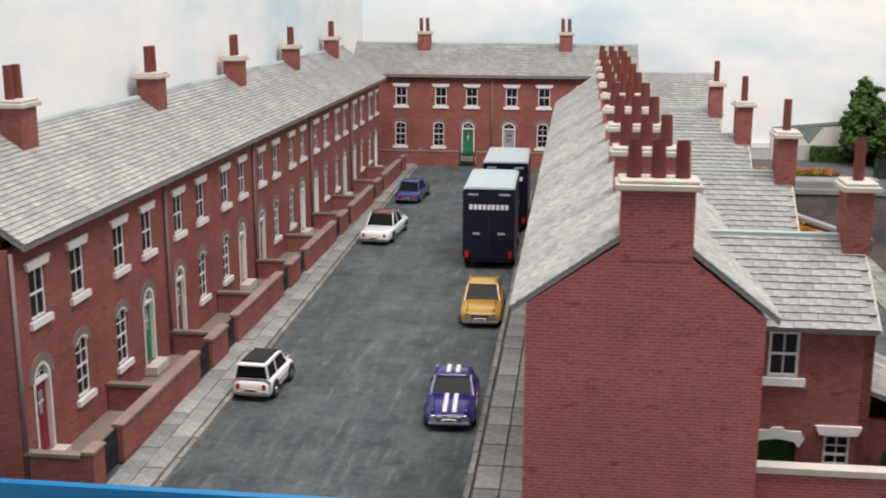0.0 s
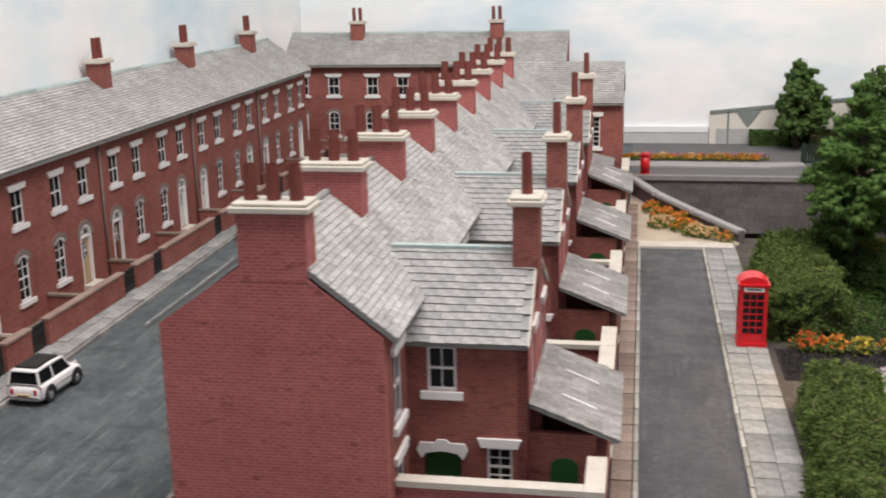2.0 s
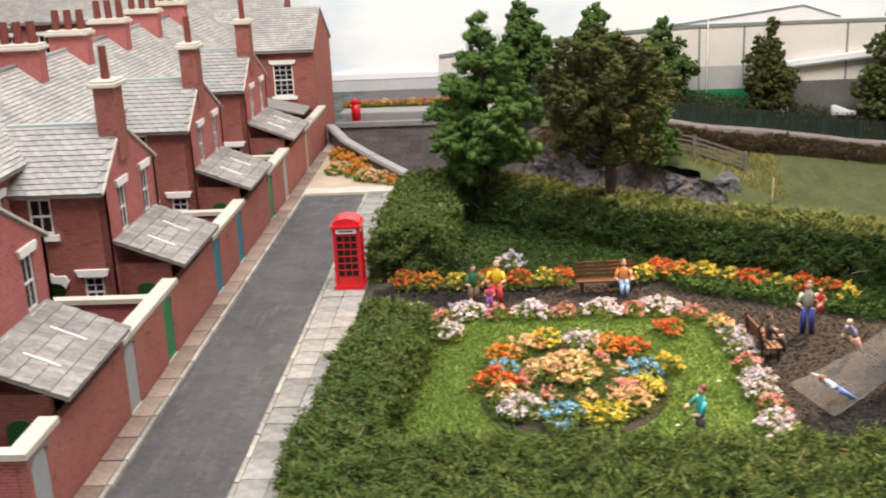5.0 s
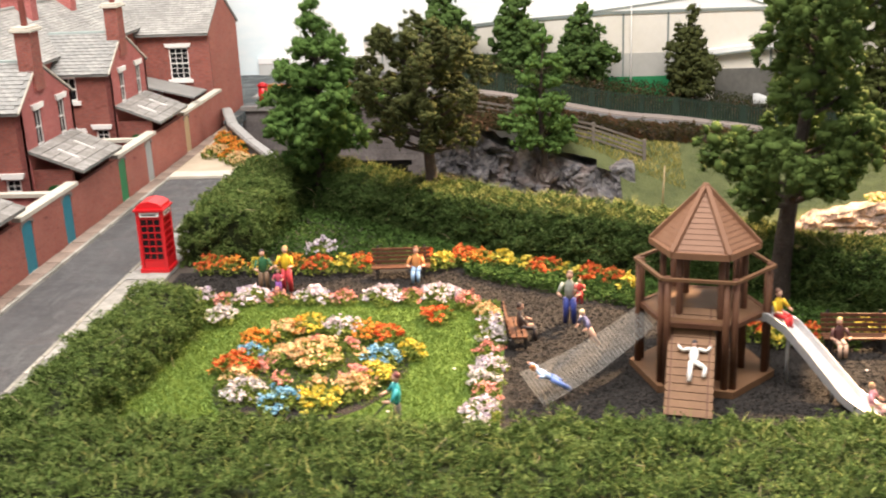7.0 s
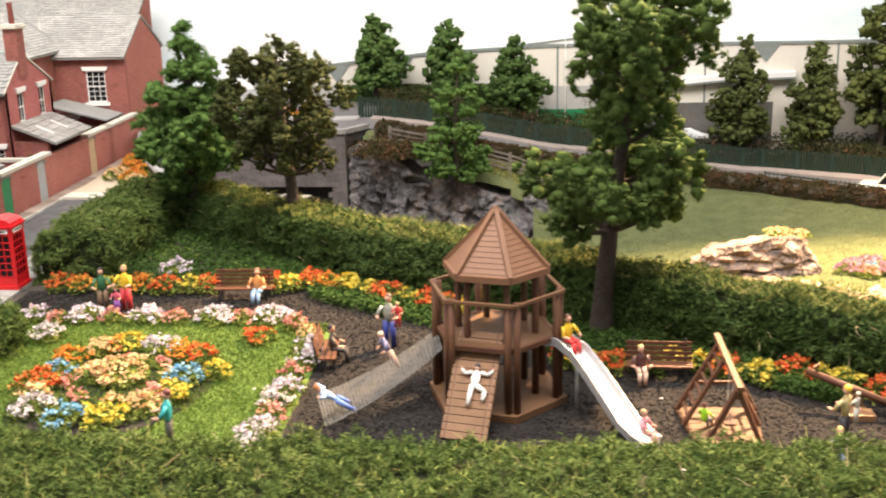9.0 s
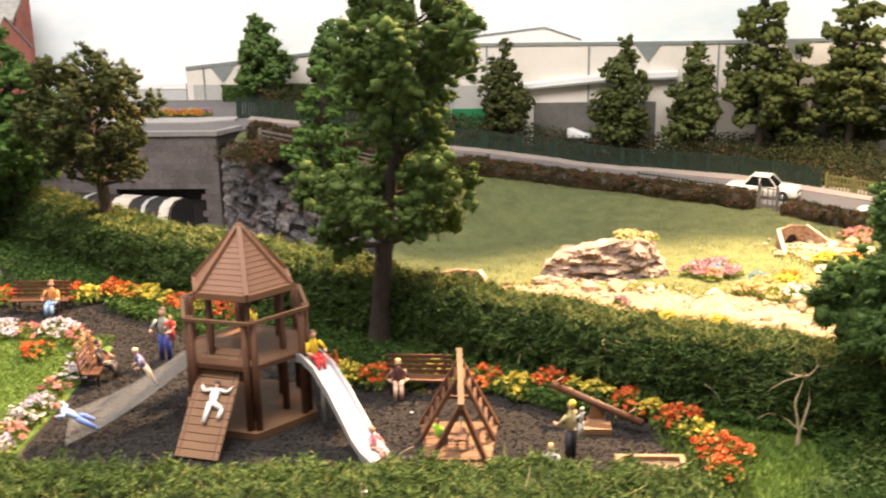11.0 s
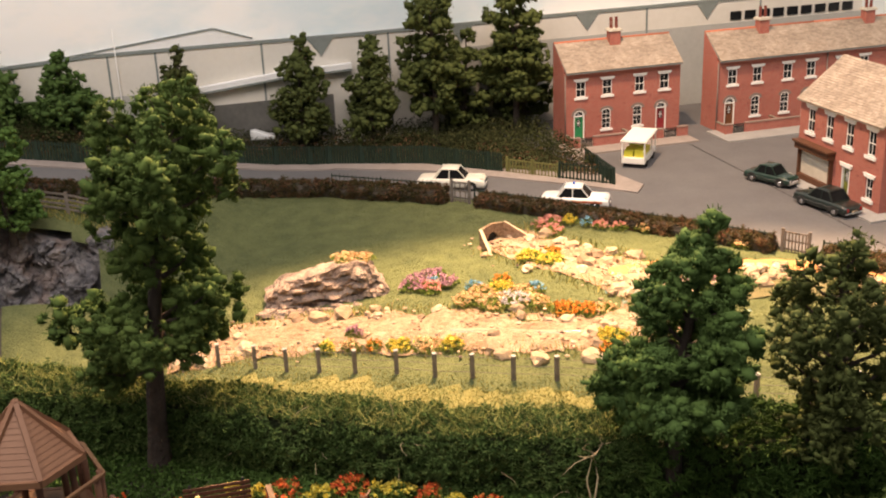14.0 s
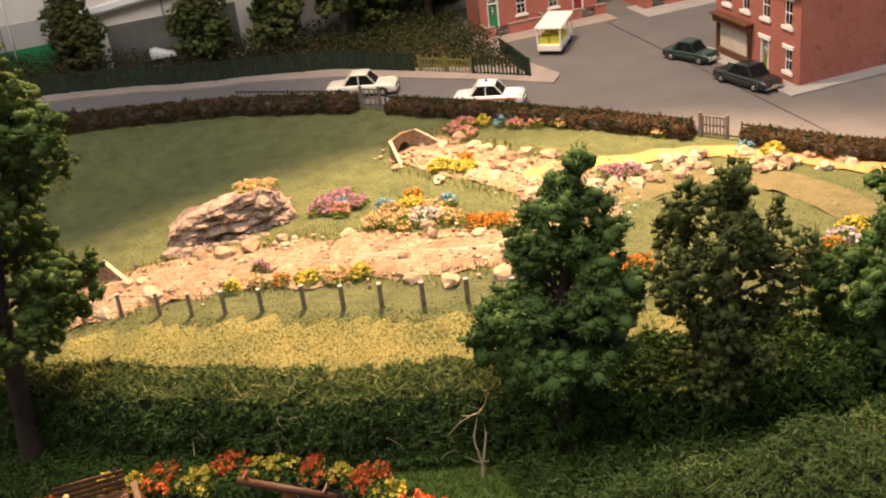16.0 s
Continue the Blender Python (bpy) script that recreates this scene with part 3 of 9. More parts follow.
def front_door(parent, x, z0, w, color, arched=True, h=2.1, m=None):
    """A panelled door with a glazed light, its fanlight and arch above."""
    bm = bmesh.new()
    box(bm, x - w / 2 + 0.07, x + w / 2 - 0.07, 0.13, 0.19, z0, z0 + h)
    for px in (-0.17, 0.17):
        box(bm, x + px - 0.12, x + px + 0.12, 0.115, 0.14, z0 + 0.2, z0 + 0.85)
    box(bm, x - 0.03, x + 0.03, 0.115, 0.14, z0 + 0.2, z0 + 1.0)
    leaf = part("door", bm, DOORS[color], parent, m=m)
    bm = bmesh.new()
    box(bm, x - 0.17, x + 0.17, 0.1, 0.14, z0 + 1.15, z0 + 1.85)
    for a in (-0.06, 0.06):
        box(bm, x + a - 0.015, x + a + 0.015, 0.085, 0.11, z0 + 1.15, z0 + 1.85, 1)
    box(bm, x - 0.17, x + 0.17, 0.085, 0.11, z0 + 1.48, z0 + 1.52, 1)
    part("door_light", bm, [GLASS, WHITE], leaf)
    bm = bmesh.new()
    for a, b in ((-w / 2, -w / 2 + 0.08), (w / 2 - 0.08, w / 2)):
        box(bm, x + a, x + b, -0.02, 0.2, z0, z0 + h + 0.1)
    box(bm, x - w / 2 + 0.08, x + w / 2 - 0.08, 0.02, 0.2, z0 + h, z0 + h + 0.1)
    part("door_frame", bm, WHITE, leaf)
    if arched:
        bm = bmesh.new()
        prism(bm, [(x + a, z0 + h + 0.1 + b) for a, b in arch_points(w / 2 - 0.02, 0.46)], 0.15, 0.18)
        part("fanlight", bm, GLASS, leaf)
        bm = bmesh.new()
        arch_ring(bm, w / 2 - 0.1, 0.4, 0.1, -0.02, 0.17, z0 + h + 0.1)
        bmesh.ops.translate(bm, verts=bm.verts, vec=(x, 0, 0))
        part("fan_frame", bm, WHITE, leaf)
        for k in (0.9, 1.57, 2.24):
            c, s = math.cos(k), math.sin(k)
            bm = bmesh.new()
            beam(bm, (x + 0.1 * c, 0.12, z0 + h + 0.1 + 0.08 * s), (x + 0.38 * c, 0.12, z0 + h + 0.1 + 0.4 * s), 0.03, 0.03)
            part("fan_bar", bm, WHITE, leaf)
        bm = bmesh.new()
        arch_ring(bm, w / 2, 0.5, 0.24, -0.035, 0.12, z0 + h + 0.1)
        bmesh.ops.translate(bm, verts=bm.verts, vec=(x, 0, 0))
        part("arch_head", bm, ARCH, leaf)
    bm = bmesh.new()
    box(bm, x - w / 2 - 0.1, x + w / 2 + 0.1, -0.42, 0.05, max(0.02, z0 - 0.3), z0)
    part("step", bm, STONE, leaf)
    return leaf


def chimney(parent, x0, x1, y0, y1, z0, z1, pots, pot_h=1.0, brick=None, pot_r=0.145, along="x"):
    bm = bmesh.new()
    box(bm, x0, x1, y0, y1, z0, z1)
    stack = part("chimney", bm, brick or BRICK, parent)
    bm = bmesh.new()
    box(bm, x0 - 0.14, x1 + 0.14, y0 - 0.14, y1 + 0.14, z1, z1 + 0.15)
    box(bm, x0 - 0.07, x1 + 0.07, y0 - 0.07, y1 + 0.07, z1 + 0.15, z1 + 0.24)
    bmesh.ops.bevel(bm, geom=bm.edges[:], offset=0.025, segments=1, affect="EDGES")
    part("cap", bm, STONE, stack)
    for k in range(pots):
        f = (k + 0.5) / pots
        px, py = (x0 + (x1 - x0) * f, (y0 + y1) / 2) if along == "x" else ((x0 + x1) / 2, y0 + (y1 - y0) * f)
        bm = bmesh.new()
        tilt = 0.03 * math.sin(7.1 * k + x0 * 3 + y0)
        rod(bm, (px, py, z1 + 0.25), (px + tilt, py, z1 + 0.3 + pot_h), pot_r, pot_r * 0.92, 12, cap=False)
        rod(bm, (px + tilt, py, z1 + 0.3 + pot_h), (px + tilt, py, z1 + 0.5), pot_r * 0.72, pot_r * 0.72, 12, cap=False)
        part("pot", bm, POT, stack)
    return stack


UPPER, LOWER, DOOR_X = (1.52, 4.02, 7.12, 9.52), (3.95, 6.95), (1.35, 9.25)
BLOCK = 11.07


def terrace_block(name, label, brick, roof, colors, walls=True, group="terraced houses"):
    """Two handed houses: the front faces -y from x = 0 to BLOCK, with the low-relief half of the roof."""
    house = thing(name, label, "house", group=group)
    holes = [(x - 0.45, x + 0.45, 4.4, 5.85) for x in UPPER] + [(x - 0.43, x + 0.43, 1.25, 3.15) for x in LOWER] + [(x - 0.5, x + 0.5, 0.5, 3.12) for x in DOOR_X]
    bm = bmesh.new()
    wall_panel(bm, BLOCK, 0, 6.62, 0.25, holes)
    for x in (0, BLOCK - 0.25):
        prism(bm, [(0.25, 0), (2.9, 0), (2.9, 8.8), (2.6, 8.86), (0.25, 6.98)], x, x + 0.25, axis="x")
    part("wall", bm, brick, house)
    # added black sheet that stands for the unlit rooms behind the openings
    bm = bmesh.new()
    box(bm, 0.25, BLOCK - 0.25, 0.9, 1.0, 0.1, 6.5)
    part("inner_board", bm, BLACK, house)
    bm = bmesh.new()
    prism(bm, [(-0.48, 6.62), (2.7, 8.86), (3.0, 8.86), (3.0, 8.98), (2.65, 8.98), (-0.5, 6.78)], 0.02, BLOCK - 0.02, axis="x")
    top = part("roof", bm, SLATE_UNDER, house)
    slate_part("slate_course", [slope((0, -0.52, 6.8), (BLOCK, -0.52, 6.8), (0, 2.68, 9.0))], 0.4, 0.185, top, roof, seed=3)
    bm = bmesh.new()
    rod(bm, (0, 2.72, 8.98), (BLOCK, 2.72, 8.98), 0.14, 0.14, 8)
    part("ridge", bm, RIDGE if roof is SLATE else RIDGE_RED, top)
    bm = bmesh.new()
    rod(bm, (0.02, -0.1, 0.1), (0.02, -0.1, 6.55), 0.06, 0.06, 6)
    part("drainpipe", bm, ARCH, house)
    for x in UPPER:
        window(house, x, 4.4, 5.85, 0.9)
    for x in LOWER:
        w = window(house, 0, 1.25, 3.15, 0.86, at(x, 0, 0), arched=True, bars=(1, 1))
    for x, c in zip(DOOR_X, colors):
        front_door(house, x, 0.5, 1.0, c)
    chimney(house, BLOCK / 2 - 0.5, BLOCK / 2 + 0.5, 1.9, 2.75, 8.0, 9.75, 2, 0.95, brick)
    if walls:
        front_garden(house, brick)
    return house


def front_garden(house, brick):
    for a, b in ((0.0, 0.75), (2.0, 8.7), (10.05, BLOCK)):
        bm = bmesh.new()
        box(bm, a, b, -1.95, -1.68, 0.0, 1.08)
        run = part("garden_wall", bm, brick, house)
        bm = bmesh.new()
        box(bm, a - 0.02, b + 0.02, -2.0, -1.63, 1.08, 1.17)
        part("coping", bm, COPING_BROWN, run)
    for x in (5.45, 0.0):
        bm = bmesh.new()
        box(bm, x, x + 0.2, -1.68, -0.03, 0.0, 0.98)
        run = part("garden_wall", bm, brick, house)
        bm = bmesh.new()
        box(bm, x - 0.04, x + 0.24, -1.62, -0.03, 0.98, 1.08)
        part("coping", bm, YARD, run)
    for a, b in ((0.85, 1.9), (8.8, 9.95)):
        bm = bmesh.new()
        g = (b - a) / 9
        slots = [(g * (k + 0.5) + 0.035, g * (k + 1.5) - 0.035, lo, hi) for k in range(8) for lo, hi in ((0.34, 0.78), (0.87, 1.08))]
        wall_panel(bm, b - a, 0.1, 1.1, 0.05, slots)
        bmesh.ops.translate(bm, verts=bm.verts, vec=(a, -1.84, 0))
        part("gate", bm, BLACK, house)
    bm = bmesh.new()
    flat(bm, [(0, -1.7), (BLOCK, -1.7), (BLOCK, 0.05), (0, 0.05)], 0.16, 0.12)
    part("garden_paving", bm, YARD, house)


def recolour(copy, colors):
    """Paints a copy's own doors."""
    doors = sorted((o for o in copy.children if o.name.startswith("door") and "." in o.name or o.name == "door"), key=lambda o: o.data.name)
    for o, c in zip(doors, colors):
        o.material_slots[0].link = "OBJECT"
        o.material_slots[0].material = DOORS[c]


LEFT_X, LEFT_Y = -12.45, 28.25
first = terrace_block("terraced_house", "red brick terraced house with slate roof and walled front garden", BRICK, SLATE, ("red", "green"))
first.matrix_basis = at(LEFT_X, LEFT_Y, 0.06, rz=90)
for k, c in enumerate((("brown", "cream"), ("brown", "white"), ("white", "green"), ("brown", "white"))):
    recolour(copy_thing(first, at(LEFT_X, LEFT_Y + BLOCK * (k + 1), 0.06, rz=90)), c)
for k, c in enumerate((("white", "green"), ("grey", "brown"))):
    recolour(copy_thing(first, at(-15.57 + BLOCK * k, 88.2, 0.0)), c)

far = terrace_block("terraced_house", "orange red brick terraced house with pale roof beside the tarmac square", BRICK_WARM, TILE_WARM, ("green", "red"), group="houses by the square")
FAR = Matrix.Diagonal((0.86, 0.8, 0.83, 1))
ROAD_Z = -4.55
far.matrix_basis = at(70.06, 85.3, ROAD_Z) @ FAR
recolour(copy_thing(far, at(82.2, 84.3, ROAD_Z)), ("brown", "brown"))
recolour(copy_thing(far, at(82.2 + 9.53, 84.3, ROAD_Z)), ("brown", "green"))


# ---- the terrace that backs on the lane ----
PAIR, ROW_Y, N_PAIRS = 10.4, 26.5, 4
X0, X1, XR, XE, XY = 1.05, 6.46, 3.78, 9.5, 11.45


def back_pair():
    """Two houses with a shared rear wing, lean-to, yard and chimneys; y runs from 0 to PAIR."""
    house = thing("backed_terrace_house", "red brick terraced house pair with gabled rear wing and yard", "house", group="terrace along the lane")
    bm = bmesh.new()
    box(bm, X0, X0 + 0.25, 0.25, PAIR - 0.25, 0, 6.25)
    for y in (0, PAIR - 0.25):
        prism(bm, [(X0, 0), (X1, 0), (X1, 6.12), (XR, 8.2), (X0, 6.3)], y, y + 0.25)
    part("wall", bm, BRICK_PLAIN, house)
    bm = bmesh.new()
    rear = Matrix.Translation((X1, 0, 0)) @ Matrix.Rotation(radians(90), 4, "Z")
    wall_panel(bm, PAIR - 0.5, 0, 6.1, 0.25, [(0.62, 1.58, 3.6, 5.4), (0.62, 1.58, 1.2, 2.6), (PAIR - 1.85, PAIR - 1.15, 3.5, 5.3)])
    bm.transform(Matrix.Translation((0, 0.25, 0)) @ rear)
    part("rear_wall", bm, BRICK, house)
    mrear = Matrix.Translation((X1 * S, 0.25 * S, 0)) @ Matrix.Rotation(radians(90), 4, "Z")
    window(house, 1.1, 3.6, 5.4, 0.96, mrear)
    window(house, 1.1, 1.2, 2.6, 0.96, mrear)
    window(house, PAIR - 1.5, 3.5, 5.3, 0.7, mrear)
    bm = bmesh.new()
    prism(bm, [(X0 - 0.35, 6.08), (XR, 8.3), (X1 + 0.3, 5.98), (X1 + 0.3, 6.1), (XR, 8.42), (X0 - 0.35, 6.2)], 0.01, PAIR - 0.01)
    top = part("roof", bm, SLATE_UNDER, house)
    slate_part("slate_course", [slope((X0 - 0.36, 0, 6.2), (X0 - 0.36, PAIR, 6.2), (XR, 0, 8.43)), slope((X1 + 0.32, 0, 6.1), (X1 + 0.32, PAIR, 6.1), (XR, 0, 8.43))], 0.4, 0.185, top, seed=5)
    bm = bmesh.new()
    rod(bm, (XR, 0, 8.42), (XR, PAIR, 8.42), 0.12, 0.12, 8)
    part("ridge", bm, SLATE_UNDER, top)
    # rear wing
    e0, e1, er = 2.4, 7.9, 4.75
    bm = bmesh.new()
    wall_panel(bm, XE - X1, 0, 5.3, 0.25, [(0.52, 1.26, 3.95, 5.15), (0.39, 1.34, 0.1, 2.35), (2.01, 2.66, 1.4, 2.5)])
    bm.transform(Matrix.Translation((X1, e0, 0)))
    part("wing_wall", bm, BRICK, house)
    bm = bmesh.new()
    box(bm, X1, XE, e1 - 0.25, e1, 0, 5.3)
    part("wing_wall", bm, BRICK, house)
    bm = bmesh.new()
    side = Matrix.Translation((XE, e0, 0)) @ Matrix.Rotation(radians(90), 4, "Z")
    wall_panel(bm, e1 - e0, 0, 5.3, 0.25, [(1.35, 2.05, 3.6, 5.15), (3.85, 4.55, 3.6, 5.15)])
    bm.transform(side)
    prism(bm, [(e0, 5.3), (e1, 5.3), (er, 7.05)], XE - 0.25, XE, axis="x")
    part("wing_gable", bm, BRICK_PLAIN, house)
    mside = Matrix.Translation((XE * S, e0 * S, 0)) @ Matrix.Rotation(radians(90), 4, "Z")
    for y in (1.7, 4.2):
        window(house, y, 3.6, 5.15, 0.7, mside)
    mnear = Matrix.Translation((X1 * S, e0 * S, 0))
    window(house, 0.89, 3.95, 5.15, 0.74, mnear, lintel=False)
    window(house, 2.335, 1.4, 2.5, 0.65, mnear, bars=(1, 1))
    bm = bmesh.new()
    box(bm, 0.41, 1.32, 0.1, 0.16, 0.1, 2.05)
    prism(bm, [(0.865 + a, 2.05 + b) for a, b in arch_points(0.45, 0.24)], 0.1, 0.16)
    d = part("back_door", bm, DOORS["darkgreen"], house, m=mnear)
    bm = bmesh.new()
    prism(bm, [(0.865 + a, 2.3 + b) for a, b in ((-0.66, 0.06), (-0.54, -0.18), (-0.4, -0.02), (0.0, 0.04), (0.4, -0.02), (0.54, -0.18), (0.66, 0.06), (0.58, 0.25), (0.2, 0.25), (0.12, 0.34), (-0.12, 0.34), (-0.2, 0.25), (-0.58, 0.25))], -0.07, 0.1)
    part("door_head", bm, WHITE, d)
    bm = bmesh.new()
    prism(bm, [(e0 - 0.2, 5.18), (er, 6.98), (e1 + 0.2, 5.18), (e1 + 0.2, 5.28), (er, 7.1), (e0 - 0.2, 5.28)], XR + 1.2, XE + 0.02, axis="x")
    wing = part("wing_roof", bm, SLATE_UNDER, house)
    near, farside = slope((X1 - 1.0, e0 - 0.22, 5.28), (XE + 0.03, e0 - 0.22, 5.28), (X1 - 1.0, er, 7.1)), slope((X1 - 1.0, e1 + 0.22, 5.28), (XE + 0.03, e1 + 0.22, 5.28), (X1 - 1.0, er, 7.1))
    slate_part("slate_course", [farside], 0.4, 0.235, wing, seed=8)
    bm = bmesh.new()
    box(bm, XR + 1.9, XE + 0.03, er - 0.13, er + 0.13, 7.04, 7.15)
    part("ridge", bm, RIDGE, wing)
    bm = bmesh.new()
    for y0, y1 in ((e0 - 0.2, er), (e1 + 0.2, er)):
        beam(bm, (XE + 0.04, y0, 5.26), (XE + 0.04, y1, 7.08), 0.06, 0.08)
    part("barge_strip", bm, STONE, wing)
    chimney(house, XE - 0.55, XE + 0.12, er - 0.6, er + 0.3, 5.9, 8.35, 1, 1.0)
    for y in (0.0, PAIR / 2):
        chimney(house, 3.12, 4.75, y - 0.012, y + 0.72, 7.4, 9.0, 3, 0.76, BRICK_PLAIN, 0.17)
    # lean-to
    bm = bmesh.new()
    box(bm, XE, XY - 0.25, e0 + 0.45, e0 + 0.65, 0, 2.75)
    part("lean_to_wall", bm, BRICK, house)
    bm = bmesh.new()
    box(bm, XE, XY - 0.25, 7.0, 7.2, 0, 2.75)
    part("lean_to_wall", bm, BRICK, house)
    bm = bmesh.new()
    prism(bm, [(XE + 0.02, 3.5), (XY + 0.32, 2.62), (XY + 0.32, 2.7), (XE + 0.02, 3.6)], e0 + 0.25, 7.35)
    lean = part("lean_to_roof", bm, SLATE_UNDER, house)
    o, u, v, n, ul, vl = slope((XY + 0.34, e0 + 0.23, 2.72), (XY + 0.34, 7.37, 2.72), (XE + 0.02, e0 + 0.23, 3.61))
    slate_part("slate_course", [(o, u, v, n, ul, vl)], 0.27, 0.45, lean, SLATE_WARM, seed=9)
    for y in (3.9, 5.7):
        bm = bmesh.new()
        beam(bm, (XE + 0.75, y, 3.4), (XE + 1.65, y, 3.02), 0.07, 0.06)
        part("skylight_bar", bm, WHITE, lean)
    bm = bmesh.new()
    box(bm, XE + 0.55, XE + 1.25, e0 + 0.41, e0 + 0.47, 0.1, 1.85)
    prism(bm, [(XE + 0.9 + a, 1.85 + b) for a, b in arch_points(0.35, 0.25)], e0 + 0.41, e0 + 0.47)
    part("outhouse_door", bm, DOORS["darkgreen"], house)
    # yard walls
    bm = bmesh.new()
    wall_panel(bm, PAIR, 0, 2.14, 0.25, [(a - 0.4, b - 0.4, lo, hi) for a, b, lo, hi in YARD_DOORS])
    bm.transform(Matrix.Translation((XY, 0.7, 0)) @ Matrix.Rotation(radians(90), 4, "Z"))
    part("yard_wall", bm, BRICK_WARM, house)
    bm = bmesh.new()
    box(bm, XY - 0.46, XY + 0.04, 0.62, e0 + 0.2, 2.14, 2.3)
    part("coping", bm, STONE, house)
    bm = bmesh.new()
    box(bm, XY - 0.46, XY + 0.04, 7.4, PAIR + 0.6, 2.14, 2.3)
    part("coping", bm, STONE, house)
    bm = bmesh.new()
    box(bm, X1 + 0.02, XY - 0.47, 0.62, 1.02, 2.14, 2.3)
    part("coping", bm, STONE, house)
    bm = bmesh.new()
    box(bm, X1, XY - 0.26, 0.7, 0.95, 0, 2.13)
    part("yard_wall", bm, BRICK_PLAIN, house)
    for a, b, _, h in YARD_DOORS:
        bm = bmesh.new()
        box(bm, XY - 0.07, XY - 0.02, a + 0.3, b + 0.3, 0.02, h - 0.18)
        prism(bm, [((a + b) / 2 + 0.3 + p, h - 0.18 + q) for p, q in arch_points((b - a) / 2, 0.17)], XY - 0.07, XY - 0.02, axis="x")
        part("door", bm, DOORS["blue"], house)
        bm = bmesh.new()
        box(bm, XY - 0.1, XY + 0.08, a + 0.28, b + 0.32, 0.0, 0.05)
        part("door_step", bm, STONE, house)
        bm = bmesh.new()
        arch_ring(bm, (b - a) / 2, 0.17, 0.16, -0.03, 0.05, h - 0.18)
        bm.transform(Matrix.Translation((XY, (a + b) / 2 + 0.3, 0)) @ Matrix.Rotation(radians(90), 4, "Z"))
        part("door_arch", bm, ARCH, house)
    return house, wing, near


YARD_DOORS = [(7.15, 8.05, 0, 2.05), (0.57, 1.47, 0, 2.05)]
pair, wing_roof, wing_near = back_pair()
pair.matrix_basis = at(0, ROW_Y, 0)
pairs = [pair]
for k, c in enumerate((("blue", "green"), ("green", "blue"), ("cream", "grey"))):
    pairs.append(copy_thing(pair, at(0, ROW_Y + PAIR * (k + 1), 0)))
    recolour(pairs[-1], c)
recolour(pair, ("grey", "grey"))

# end house, set across the terrace
E0, E1 = 73.0, 79.8
end = thing("end_house", "red brick end house with plain gable and slate roof", "house", at(0, 0, 0))
bm = bmesh.new()
wall_panel(bm, 7.4, 0, 5.75, 0.25, [(4.85, 6.05, 2.95, 4.9), (2.9, 4.0, 0.6, 2.0)])
bm.transform(Matrix.Translation((3.6, E0, 0)))
part("wall", bm, BRICK, end)
bm = bmesh.new()
box(bm, 3.6, 11.0, E1 - 0.25, E1, 0, 5.75)
prism(bm, [(E0 + 0.25, 0), (E1 - 0.25, 0), (E1 - 0.25, 5.9), ((E0 + E1) / 2, 7.8), (E0 + 0.25, 5.9)], 10.75, 11.0, axis="x")
prism(bm, [(E0 + 0.25, 0), (E1 - 0.25, 0), (E1 - 0.25, 5.9), ((E0 + E1) / 2, 7.8), (E0 + 0.25, 5.9)], 3.6, 3.85, axis="x")
part("gable", bm, BRICK_WARM, end)
window(end, 0, 2.95, 4.9, 1.2, at(9.05, E0, 0), bars=(2, 2))
window(end, 0, 0.7, 1.95, 1.1, at(7.05, E0, 0), bars=(2, 1))
bm = bmesh.new()
ym = (E0 + E1) / 2
prism(bm, [(E0 - 0.3, 5.6), (ym, 7.85), (E1 + 0.3, 5.6), (E1 + 0.3, 5.72), (ym, 7.98), (E0 - 0.3, 5.72)], 3.5, 11.05, axis="x")
r = part("roof", bm, SLATE_UNDER, end)
slate_part("slate_course", [slope((3.5, E0 - 0.32, 5.72), (11.07, E0 - 0.32, 5.72), (3.5, ym, 7.98)), slope((3.5, E1 + 0.32, 5.72), (11.07, E1 + 0.32, 5.72), (3.5, ym, 7.98))], 0.4, 0.23, r, seed=12)
bm = bmesh.new()
beam(bm, (5.8, E0 - 0.2, 5.86), (4.5, ym - 0.2, 7.84), 0.2, 0.06)
part("valley_strip", bm, STONE, r)
# the short link between the last pair and the end house
link = thing("link_house", "red brick link house with slate roof between terrace and end house", "house")
ya, yb = ROW_Y + PAIR * N_PAIRS + 0.01, E0 - 0.01
bm = bmesh.new()
box(bm, X0, X0 + 0.25, ya, yb, 0, 6.25)
part("wall", bm, BRICK, link)
bm = bmesh.new()
box(bm, X1 - 0.25, X1, ya, yb, 0, 6.1)
part("wall", bm, BRICK, link)
bm = bmesh.new()
prism(bm, [(X0 - 0.35, 6.08), (XR, 8.3), (X1 + 0.3, 5.98), (X1 + 0.3, 6.1), (XR, 8.42), (X0 - 0.35, 6.2)], ya, yb + 1.5)
r = part("roof", bm, SLATE_UNDER, link)
slate_part("slate_course", [slope((X0 - 0.36, ya, 6.2), (X0 - 0.36, yb + 1, 6.2), (XR, ya, 8.43)), slope((X1 + 0.32, ya, 6.1), (X1 + 0.32, yb + 1, 6.1), (XR, ya, 8.43))], 0.36, 0.22, r, seed=15)
chimney(link, 3.12, 4.75, ya - 0.012, ya + 0.72, 7.0, 9.0, 3, 0.76, BRICK_PLAIN, 0.17)
bm = bmesh.new()
box(bm, XY - 0.25, XY, ya, yb, 0, 2.14)
part("yard_wall", bm, BRICK_WARM, link)
bm = bmesh.new()
box(bm, XY - 0.4, XY + 0.06, ya, yb, 2.14, 2.3)
part("coping", bm, STONE, link)
bm = bmesh.new()
prism(bm, [(6.9, 3.1), (10.6, 2.2), (10.6, 2.3), (6.9, 3.2)], 70.2, 72.9)
part("outhouse_roof", bm, SLATE_UNDER, link)


